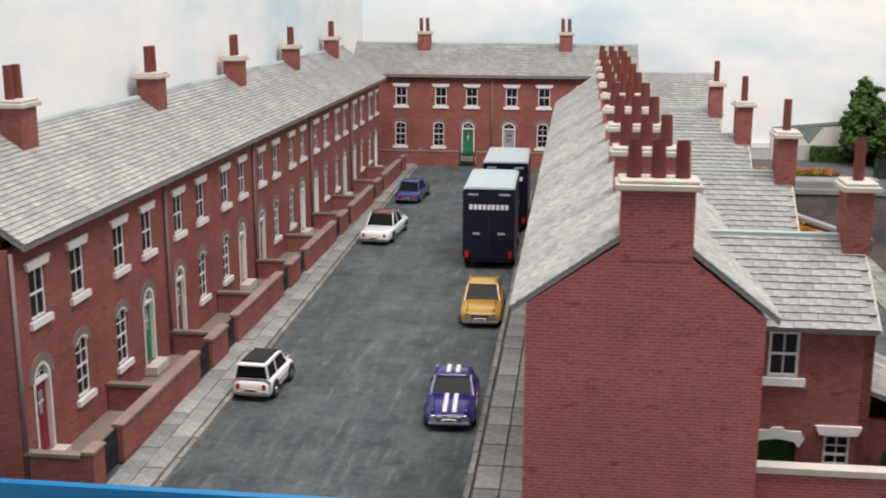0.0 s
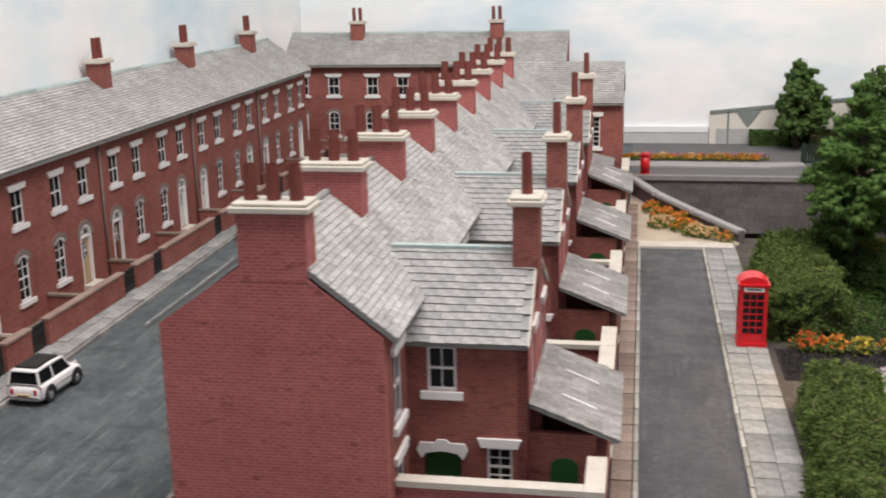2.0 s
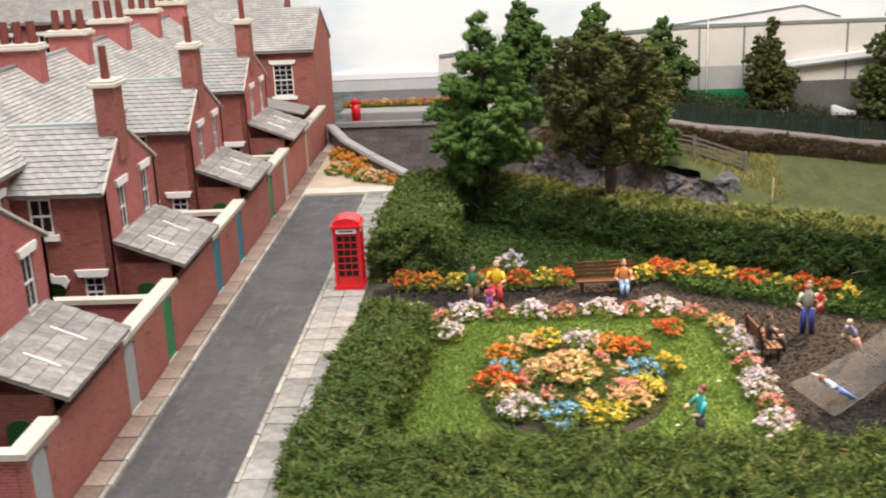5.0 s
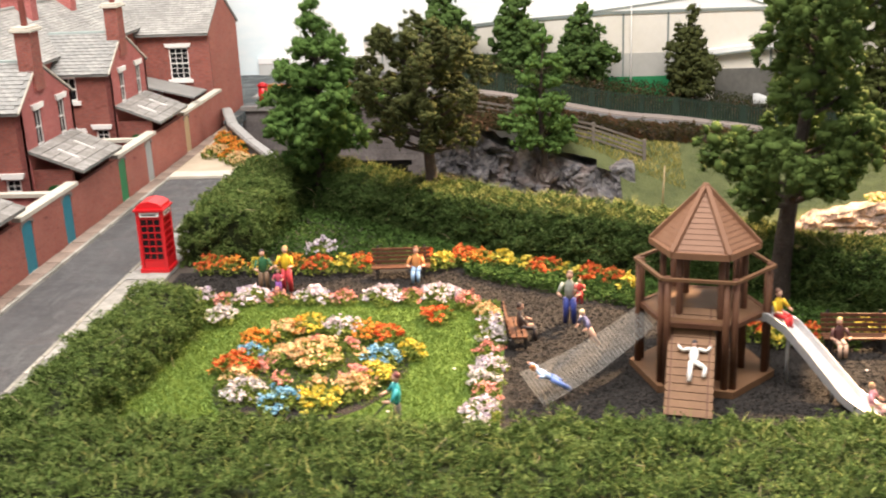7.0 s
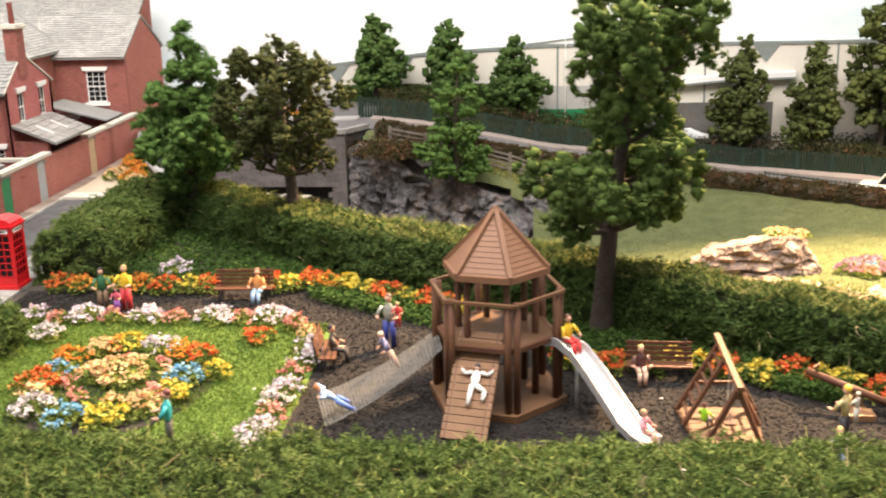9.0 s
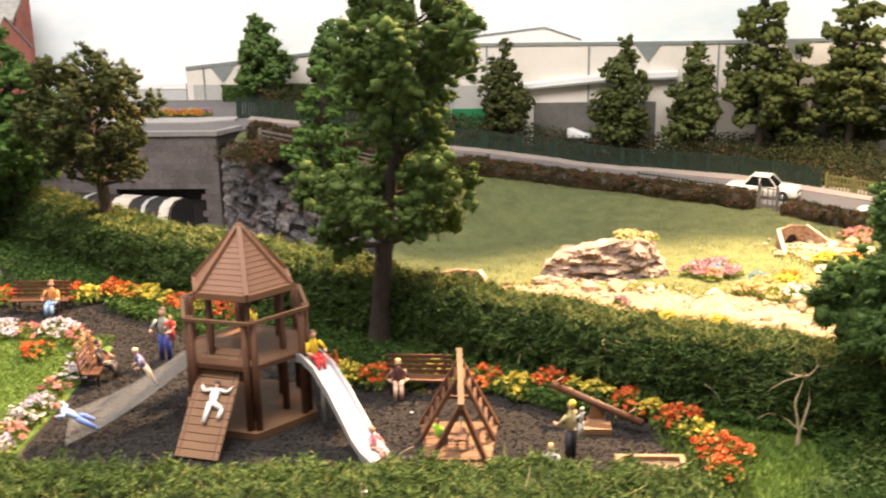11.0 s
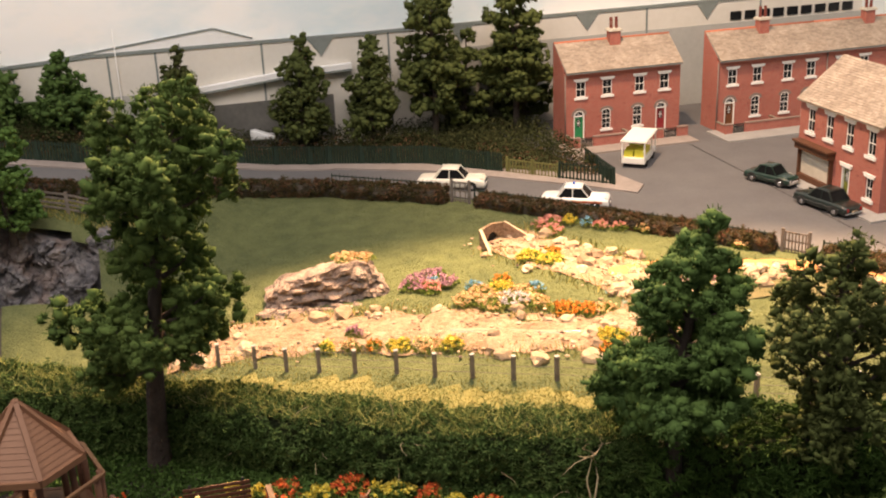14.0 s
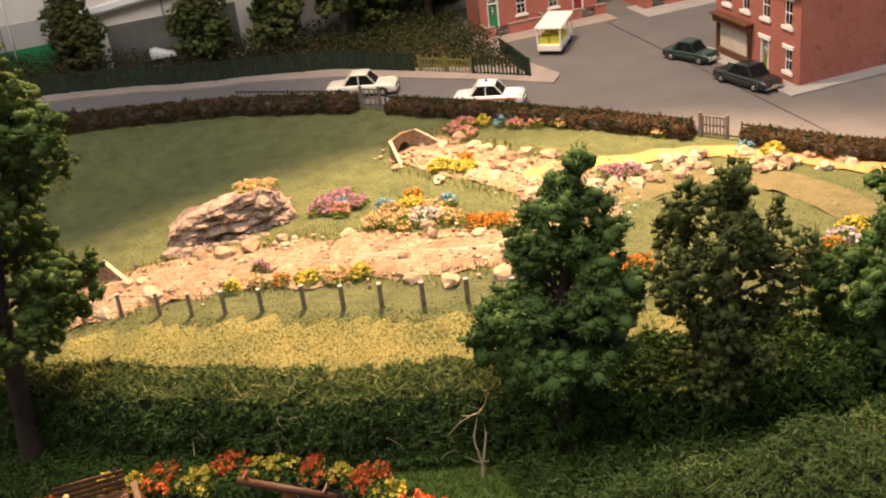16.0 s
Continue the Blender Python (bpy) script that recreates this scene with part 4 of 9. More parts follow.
# ---- corner shop by the square ----
def shop():
    ob = thing("corner_shop", "red brick corner shop with brown shopfront and pale tiled roof", "shop", at(81.2, 71.5, ROAD_Z, rz=-90))
    L, H = 8.8, 5.5
    ups, lows = (1.3, 3.3, 5.4, 7.6), (7.7,)
    bm = bmesh.new()
    wall_panel(bm, L, 0, H, 0.25, [(x - 0.37, x + 0.37, 3.5, 5.05) for x in ups] + [(7.37, 8.03, 0.8, 2.15), (4.95, 5.75, 0.1, 2.3), (0.5, 3.9, 0.6, 2.3)])
    prism(bm, [(0.25, 0), (6.0, 0), (6.0, H), (3.0, 7.9), (0.25, H + 0.2)], L - 0.25, L, axis="x")
    prism(bm, [(0.25, 0), (6.0, 0), (6.0, H), (3.0, 7.9), (0.25, H + 0.2)], 0, 0.25, axis="x")
    part("wall", bm, BRICK_WARM, ob)
    bm = bmesh.new()
    prism(bm, [(-0.3, H - 0.1), (3.0, 7.95), (6.3, H - 0.1), (6.3, H), (3.0, 8.08), (-0.3, H)], -0.05, L + 0.05, axis="x")
    r = part("roof", bm, TILE_WARM, ob)
    slate_part("slate_course", [slope((-0.05, -0.32, H), (L + 0.05, -0.32, H), (-0.05, 3.0, 8.08)), slope((-0.05, 6.32, H), (L + 0.05, 6.32, H), (-0.05, 3.0, 8.08))], 0.34, 0.2, r, TILE_WARM, seed=21)
    chimney(ob, 6.3, 7.5, 2.5, 3.5, 6.9, 8.6, 2, 0.7, BRICK_WARM)
    for x in ups:
        window(ob, x, 3.5, 5.05, 0.74)
    window(ob, 7.7, 0.8, 2.15, 0.66)
    front_door(ob, 5.35, 0.1, 0.8, "olive", arched=False, h=2.0)
    bm = bmesh.new()
    prism(bm, [(4.8, 2.2), (5.9, 2.2), (5.98, 2.45), (4.72, 2.45)], -0.09, 0.1)
    part("lintel", bm, WHITE, ob)
    bm = bmesh.new()
    box(bm, 0.3, 4.1, -0.5, 0.05, 2.3, 2.75)
    box(bm, 0.2, 4.2, -0.65, 0.05, 2.75, 2.87)
    front = part("shopfront", bm, WOOD, ob)
    for a, b, c, d in ((0.4, 0.55, 0.05, 2.3), (3.85, 4.0, 0.05, 2.3), (0.55, 3.85, 0.05, 0.6)):
        bm = bmesh.new()
        box(bm, a, b, -0.28, 0.04, c, d)
        part("shopfront_frame", bm, WOOD, front)
    bm = bmesh.new()
    box(bm, 0.55, 3.85, -0.06, -0.02, 0.6, 2.3)
    part("shop_window", bm, STONE, front)
    return ob


shop()

# ---- ground and setting ----
def structure(name, bm, mats, label, category="", m=None):
    return single(name, bm, mats, label, category or name.split("_")[0], m, kind="structure")


HEDGE_LINE = [(19.6, 55.0), (24.6, 50.6), (29.0, 47.0), (34.0, 44.1), (39.0, 41.1), (43.4, 38.3), (47.0, 36.1), (52.0, 34.2), (58.0, 32.4), (66.0, 29.6), (76.0, 26.0)]


def line_y(x, line):
    for (a, b), (c, d) in zip(line, line[1:]):
        if a <= x <= c:
            return b + (d - b) * (x - a) / (c - a)
    return line[0][1] if x < line[0][0] else line[-1][1]


def smooth(t):
    t = min(1.0, max(0.0, t))
    return t * t * (3 - 2 * t)


ROAD_LINE = [(24.0, 80.2), (28.0, 79.4), (33.0, 79.1), (37.0, 79.5), (40.2, 80.3), (44.0, 81.3), (47.5, 81.8), (51.4, 81.2), (58.5, 76.2), (63.2, 71.8), (70.5, 63.4), (77.3, 54.2), (84.0, 47.0), (101.0, 36.0)]


FAR_LINE = [(23.5, 84.6), (30.0, 85.2), (36.0, 86.0), (41.0, 87.0), (46.0, 88.0), (52.3, 87.3), (58.9, 84.4), (63.4, 80.2)]
FENCE_LINE = [(39.6, 58.6), (41.3, 58.4), (42.95, 57.4), (44.3, 56.4), (45.7, 55.4), (47.25, 54.6), (49.0, 53.6), (50.5, 52.4), (52.0, 51.5), (53.6, 50.5), (55.3, 49.6), (57.0, 48.6), (58.8, 47.4), (60.6, 46.2), (62.4, 45.0), (64.4, 44.2), (66.4, 43.8), (68.6, 44.0), (70.8, 44.6)]
ROAD_FALL = [(24.5, 0.0), (28.0, -0.45), (33.0, -1.5), (37.0, -2.4), (41.0, -2.95), (44.0, -3.5), (47.5, -4.1), (51.5, ROAD_Z + 0.1)]


def road_z(x):
    """The road that falls from the upper level to the square."""
    return line_y(x, ROAD_FALL)


def low_z(x, y):
    """The lower land: the field, banked up to the hedge and to the rock face."""
    z = ROAD_Z - 0.075 * max(0.0, 55.0 - x) * smooth((84 - y) / 8)
    d = y - line_y(x, HEDGE_LINE)
    z = z * smooth((d - 0.6) / 9.5) if x > 36 else z * smooth((d - 0.6) / 5.0)
    z = max(z, z + 0.0)
    bank = smooth((40 - x) / 9) * smooth((y - 60) / 8)          # the bank above the rocks
    z += bank * (2.4 + 1.3 * smooth((y - 70) / 10))
    w = smooth((y - line_y(x, ROAD_LINE) + 9.5) / 9.0) * (1 if x < 51 else smooth((57 - x) / 6))
    z = z * (1 - w) + (road_z(x) - 0.14) * w
    return z + 0.16 * noise.noise(Vector((x * 0.35, y * 0.35, 0))) * smooth((d - 1) / 4) * smooth((line_y(x, ROAD_LINE) - y) / 3)


def grid_mesh(x0, x1, y0, y1, step, zf, keep=None):
    bm = bmesh.new()
    nx, ny = int(round((x1 - x0) / step)), int(round((y1 - y0) / step))
    v = {}
    for i in range(nx + 1):
        for j in range(ny + 1):
            x, y = x0 + i * step, y0 + j * step
            v[i, j] = bm.verts.new((x, y, zf(x, y)))
    for i in range(nx):
        for j in range(ny):
            x, y = x0 + (i + 0.5) * step, y0 + (j + 0.5) * step
            if keep is None or keep(x, y):
                f = bm.faces.new((v[i, j], v[i + 1, j], v[i + 1, j + 1], v[i, j + 1]))
                f.smooth = True
    for p in [p for p in bm.verts if not p.link_faces]:
        bm.verts.remove(p)
    return bm


def in_cutting(x, y):
    """Before the rocks: the railway runs here, well below the field."""
    face = 78.4 - 0.5 * (x - 23.8) if x < 30.2 else 75.2 - 0.25 * (x - 30.2)
    return (x < 31 and 55 < y < face) or (x < 36 and 67 < y < face)


bm = grid_mesh(17.0, 101.0, 24.0, 93.5, 0.7, low_z, lambda x, y: y > line_y(x, HEDGE_LINE) - 1.0 and not (x < 24.5 and y > 56) and not in_cutting(x, y))
structure("field_ground", bm, FIELD, "rough mown green field sloping down from the hedge", "field")


def on_bank(x, y):
    """Before the fence the flock is straw coloured, with a ragged edge."""
    d = y - line_y(x, HEDGE_LINE) + 1.6 * noise.noise(Vector((x * 0.5, y * 0.5, 4)))
    return 38 < x < 66 and d > 0.2 and y < line_y(x, FENCE_LINE) - 1.0 + 1.1 * noise.noise(Vector((x * 0.6, y * 0.6, 9)))


bm = grid_mesh(37.3, 76.5, 26.1, 62.5, 0.7, lambda x, y: low_z(x, y) + 0.03, on_bank)
structure("bank_ground", bm, STRAW, "straw-yellow grass flock on the bank before the fence", "field")
bm = bmesh.new()
flat(bm, [(-15.5, 25.5), (11.6, 25.5), (11.6, 93.5), (-15.5, 93.5)], 0.0, 0.6)
structure("street_road", bm, ASPHALT, "dark painted tarmac street with scuffs and ruts", "road")
bm = bmesh.new()
flat(bm, [(11.6, 25.5), (17.0, 25.5), (17.0, 61.0), (11.6, 73.0)], -0.01, 0.6)
structure("lane_road", bm, ASPHALT_LANE, "plain grey tarmac back lane", "road")
bm = bmesh.new()
flat(bm, [(11.6, 78.4), (23.4, 78.4), (24.5, 80.0), (24.5, 93.5), (11.6, 93.5)], 0.0, 0.6)
structure("upper_road", bm, ASPHALT_WARM, "grey tarmac road over the tunnel", "road")
bm = bmesh.new()
flat(bm, [(17.0, 24.0), (90, 24.0), (76.0, 25.6), (66.0, 29.2), (58.0, 32.0), (47.0, 35.8), (39.0, 40.8), (29.0, 46.8), (20.6, 54.0), (19.0, 62.0), (17.0, 62.0)], -0.02, 0.6)
structure("park_ground", bm, SOIL, "brown earth of the small park", "ground")
bm = bmesh.new()
flat(bm, [(17.3, 44.4), (17.3, 41.2), (28.6, 41.2), (29.6, 39.8), (29.7, 28.0), (51.5, 28.0), (49.4, 33.0), (46.8, 35.0), (42.0, 37.6), (37.5, 38.6), (33.5, 42.6), (31.0, 44.0), (27.0, 45.0)], 0.02, 0.03)
structure("playground_surface", bm, CHIPS, "dark bark chip playground and path", "ground")
bm = bmesh.new()
flat(bm, [(18.4, 28.4), (29.6, 28.4), (29.6, 39.9), (28.4, 41.1), (18.4, 41.1)], 0.05, 0.06)
structure("lawn_ground", bm, LAWN, "bright green flocked lawn round the flower bed", "lawn")
bm = bmesh.new()
flat(bm, [(48.0, 25.4), (50.6, 25.4), (51.3, 29.5), (50.6, 32.0), (50.2, 34.6), (47.6, 36.2), (47.4, 34.9), (48.3, 32.5)], 0.046, 0.02)
structure("turf_ground", bm, LAWN, "rough green turf between the border and the trees", "grass")
bm = bmesh.new()
bmesh.ops.create_circle(bm, cap_ends=True, segments=32, radius=1)
for v in bm.verts:
    v.co = (24.1 + 2.75 * v.co.x + 0.3 * v.co.y, 34.95 + 3.35 * v.co.y, 0.075)
structure("bed_soil_ground", bm, CHIPS, "round dark soil bed in the lawn", "soil")
bm = bmesh.new()
flat(bm, [(11.0, 82.4), (20.5, 82.3), (23.5, 83.2), (23.5, 84.6), (20.5, 84.2), (11.0, 84.4)], 0.12, 0.2)
structure("upper_pavement", bm, PARAPET, "pale pavement along the upper road", "pavement")
# the road down from the bridge, and its pavement
def strip(name, near, far, lift, mat, label, category, thick=0.3):
    bm = bmesh.new()
    prev = None
    for k in range(29):
        x = 24.4 + k
        z = road_z(x) + lift
        row = [bm.verts.new((x, near(x), z)), bm.verts.new((x, far(x), z)), bm.verts.new((x, far(x), z - thick)), bm.verts.new((x, near(x), z - thick))]
        if prev:
            for i in range(4):
                bm.faces.new((prev[i], row[i], row[(i + 1) % 4], prev[(i + 1) % 4]))
        prev = row
    return structure(name, bm, mat, label, category)


strip("falling_road", lambda x: line_y(x, ROAD_LINE) + 0.2, lambda x: line_y(x, FAR_LINE) - 1.4, 0.0, ASPHALT_WARM, "grey tarmac road falling from the bridge to the square", "road")
strip("falling_pavement", lambda x: line_y(x, FAR_LINE) - 1.4, lambda x: line_y(x, FAR_LINE) + 0.1, 0.12, PAVE_PINK, "pale pinkish pavement along the falling road", "pavement")
# lower road and square
bm = bmesh.new()
flat(bm, [(x, y + 0.3) for x, y in ROAD_LINE[7:]] + [(101.0, 93.4), (66.0, 93.4), (69.7, 76.9), (69.7, 72.6), (67.5, 75.6), (63.5, 79.2), (58.6, 83.6), (52.3, 86.2)], ROAD_Z + 0.1, 0.4)
structure("lower_road", bm, ASPHALT_WARM, "smooth grey tarmac road and square", "road")
bm = bmesh.new()
flat(bm, [(52.3, 86.0), (58.6, 82.6), (63.5, 78.4), (67.5, 74.8), (69.9, 72.2), (71.0, 73.6), (70.2, 77.4), (70.2, 82.0), (79.6, 82.0), (79.6, 85.2), (69.2, 85.2), (69.2, 77.4), (63.9, 80.6), (58.6, 84.6), (52.3, 87.3)], ROAD_Z + 0.22, 0.3)
structure("lower_pavement", bm, PAVE_PINK, "pale pavement along the lower road", "pavement")
bm = bmesh.new()
flat(bm, [(81.4, 80.8), (101, 80.8), (101, 84.2), (81.4, 84.2)], ROAD_Z + 0.22, 0.3)
flat(bm, [(79.9, 72.2), (79.9, 61.6), (101, 61.6), (101, 62.7), (81.15, 62.7), (81.15, 72.2)], ROAD_Z + 0.22, 0.3)
structure("square_pavement", bm, PARAPET, "pale pavement round the shop and houses", "pavement")

# a dark joint of the baseboards across the square
bm = bmesh.new()
beam(bm, (78.7, 81.9, ROAD_Z + 0.1), (78.4, 53.2, ROAD_Z + 0.1), 0.09, 0.012)
structure("board_joint", bm, BLACK, "thin dark baseboard joint across the tarmac square", "joint")
# backdrop boards with a painted cloudy sky
SKYMAT, tree, b = material("painted_sky", (0.8, 0.85, 0.9), 0.95, 0, 0.1)
v = coords(tree)
sq = node(tree, "ShaderNodeMapping")
sq.inputs["Scale"].default_value = (0.6, 0.6, 1.3)
tree.links.new(v, sq.inputs["Vector"])
n1, n2 = noise_tex(tree, sq.outputs["Vector"], 0.075, 5, 0.55), noise_tex(tree, sq.outputs["Vector"], 0.22, 6, 0.6)
c = mix(tree, ramp(tree, n1, [(0.38, (0.50, 0.68, 0.76)), (0.50, (0.84, 0.87, 0.86)), (0.66, (0.90, 0.85, 0.79))]), ramp(tree, n2, [(0.38, (0.66, 0.78, 0.82)), (0.6, (0.93, 0.92, 0.90))]), 0.45)
tree.links.new(c, b.inputs["Base Color"])
bm = bmesh.new()
box(bm, -16.0, -15.55, 20, 93.5, -3, 42)
structure("backdrop_left", bm, SKYMAT, "painted pale cloudy sky board behind the terrace", "backdrop")
bm = bmesh.new()
box(bm, -16.0, 104, 93.5, 94.0, -10, 42)
structure("backdrop_rear", bm, SKYMAT, "painted pale cloudy sky board behind the layout", "backdrop")
bm = bmesh.new()
box(bm, 101.0, 101.5, 24, 93.5, -10, 42)
structure("backdrop_right", bm, SKYMAT, "painted pale cloudy sky board closing the layout", "backdrop")
bm = bmesh.new()
box(bm, -16.5, 0.2, 26.15, 26.4, -8.0, 1.25)
structure("board_edge", bm, BLUEBOARD, "blue painted front edge of the baseboard", "edge")
bm = bmesh.new()
flat(bm, [(-250, -200), (330, -200), (330, 330), (-250, 330)], -76.0, 1.0)
structure("hall_floor", bm, mottled("hall_floor_grey", (0.2, 0.19, 0.18), (0.3, 0.29, 0.28), 0.02, 0.2), "grey hall floor under the layout", "floor")

# ---- planting ----
def hedge(name, label, line, width, height, mat, leaf=0.14, density=170, seed=1, base=None, twigs=0, core=None, rough=1.0, sprig=0.012, crest=0, hollow=0.16):
    """A clipped hedge along a line: a core, by default coloured as deep shade, and a coat of small leaves."""
    rng = np.random.default_rng(seed)
    ob = thing(name, label, "hedge")
    pts = [Vector((*p, 0)) for p in line]
    total = sum((b - a).length for a, b in zip(pts, pts[1:]))
    bm = bmesh.new()
    rings, inner = [], []
    steps = max(2, int(total / 0.8))
    samples = []
    for k in range(steps + 1):
        d = total * k / steps
        for a, b in zip(pts, pts[1:]):
            if d <= (b - a).length + 1e-6:
                break
            d -= (b - a).length
        t = (b - a).normalized()
        samples.append((a + t * d, Vector((-t.y, t.x, 0))))
    prof = [(-0.5, 0.0), (-0.54, 0.55), (-0.42, 0.94), (0.0, 1.0), (0.42, 0.94), (0.54, 0.55), (0.5, 0.0)]
    for k, (c, s) in enumerate(samples):
        z0 = base(c.x, c.y) if base else 0.0
        w = width * (1 + 0.13 * noise.noise(Vector((k * 0.4, seed, 0))))
        h = height * (1 + 0.10 * noise.noise(Vector((k * 0.5, seed + 5, 3))))
        rings.append([c + s * (p * w) + Vector((0, 0, z0 + q * h)) for p, q in prof])
        inner.append([c + s * (p * w * 0.86) + Vector((0, 0, z0 + q * (h - 0.13))) for p, q in prof])
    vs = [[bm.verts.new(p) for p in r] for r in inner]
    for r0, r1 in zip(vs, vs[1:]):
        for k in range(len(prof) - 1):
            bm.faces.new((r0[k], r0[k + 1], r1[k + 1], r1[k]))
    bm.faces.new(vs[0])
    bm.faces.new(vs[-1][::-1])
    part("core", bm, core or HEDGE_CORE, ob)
    # leaves over the whole skin
    quads = [(rings[i][k], rings[i][k + 1], rings[i + 1][k + 1], rings[i + 1][k]) for i in range(len(rings) - 1) for k in range(len(prof) - 1)]
    for r in (rings[0], rings[-1]):
        quads += [(r[0], r[1], r[5], r[6]), (r[1], r[2], r[4], r[5])]
    Q = np.array([[tuple(v) for v in q] for q in quads])
    area = np.linalg.norm(np.cross(Q[:, 1] - Q[:, 0], Q[:, 3] - Q[:, 0]), axis=1)
    n = int(area.sum() * density)
    pick = rng.choice(len(Q), n, p=area / area.sum())
    u, w = rng.random((n, 1)), rng.random((n, 1))
    q = Q[pick]
    c = (q[:, 0] * (1 - u) + q[:, 1] * u) * (1 - w) + (q[:, 3] * (1 - u) + q[:, 2] * u) * w
    # the growth is clumped, with hollows between
    tuft = np.array([noise.noise(Vector(p) * 3.1 + Vector((seed, 0, 0))) + 0.5 * noise.noise(Vector(p) * 7.0) for p in c.tolist()])
    keep = tuft + rng.normal(size=n) * 0.12 > -hollow
    c, q, pick, tuft = c[keep], q[keep], pick[keep], tuft[keep]
    n = len(c)
    out = np.cross(q[:, 1] - q[:, 0], q[:, 3] - q[:, 0])
    out /= np.linalg.norm(out, axis=1, keepdims=True) + 1e-9
    lump = rough * np.array([0.20 * noise.noise(Vector(p) * 0.8) + 0.16 * noise.noise(Vector(p) * 1.9) for p in c.tolist()]) + 0.22 * rough * np.clip(tuft, -0.3, 0.6)
    side = np.array([tuple(samples[k][0]) for k in np.minimum(pick // (len(prof) - 1), len(samples) - 1)])
    away = c - side
    away[:, 2] = 0
    out *= np.sign((out * (away + (0, 0, 0.7))).sum(axis=1, keepdims=True))
    mid = c + out * (lump[:, None] + 0.02) + rng.normal(size=c.shape) * 0.05
    v, f = leaf_quads(mid, leaf, rng, 0.3, 1.5, 0.36)
    # loose sprigs that stand out of the coat
    chosen = rng.integers(n, size=int(n * sprig))
    reach = rng.uniform(0.03, 0.16, (len(chosen), 1)) * rough
    hub = np.repeat(mid[chosen] + out[chosen] * reach, 16, axis=0)
    ball = rng.normal(size=hub.shape) * 0.075 * rng.uniform(0.6, 1.5, (len(chosen), 1)).repeat(16, axis=0)
    v2, f2 = leaf_quads(hub + ball, leaf, rng, 0.2, 1.5, 0.34)
    f = np.vstack([f, f2 + len(v)])
    v = np.vstack([v, v2])
    lv = new("leaf_coat", arrays("leaf_coat", v, f, mat))
    lv.parent = ob
    tagged(lv, kind="stuff")
    if crest:
        tops = np.nonzero(out[:, 2] > 0.6)[0]
        k = tops[rng.integers(len(tops), size=crest)]
        v, f = blades(mid[k], 0.2, rng, 0.016, 0.9)
        lv = new("crest_grass", arrays("crest_grass", v, f, GRASS_CREST))
        lv.parent = ob
        tagged(lv, "yellowish strands on the hedge top", kind="stuff")
    if twigs:
        bm = bmesh.new()
        for k in range(twigs):
            p = Vector(mid[rng.integers(n)])
            d, turn = Vector(rng.normal(size=3)), Vector(rng.normal(size=3)) * 0.35
            for _ in range(7):
                d = (d + turn).normalized()
                q = p + d * 0.085
                rod(bm, p, q, 0.009, 0.008, 4, cap=False)
                p = q
        tagged(part("dry_twig", bm, TWIG, ob), kind="stuff")
    return ob


def foam_shapes(level):
    """Torn lumps of foam."""
    out = []
    for k in range(9):
        bm = bmesh.new()
        blob(bm, (0, 0, 0), (1, 1, 1), level)
        vs = []
        for p in bm.verts:
            d = p.co.normalized()
            q = d * 1.6 + Vector((k * 7.3, k, 2))
            vs.append(d * (1 + 0.55 * noise.noise(q) + 0.4 * noise.noise(q * 2.4)))
        bm.verts.ensure_lookup_table()
        out.append((np.array([tuple(p) for p in vs]), np.array([[p.index for p in f.verts] for f in bm.faces])))
        bm.free()
    return out


CORE = foam_shapes(1)


def spikes(p, d, length, width, rng):
    """Short flat needles from points p along directions d."""
    n = len(p)
    d = d / (np.linalg.norm(d, axis=1, keepdims=True) + 1e-9) + rng.normal(size=(n, 3)) * 0.45
    w = np.cross(d, rng.normal(size=(n, 3)))
    w *= width / (np.linalg.norm(w, axis=1, keepdims=True) + 1e-9)
    t = p + d * length * rng.uniform(0.5, 1.3, (n, 1))
    v = np.stack([p - w, p + w, t + w * 0.5, t - w * 0.5], 1).reshape(-1, 3)
    k = np.arange(0, 4 * n, 4)[:, None]
    return v, np.vstack([k + (0, 1, 2), k + (0, 2, 3)])


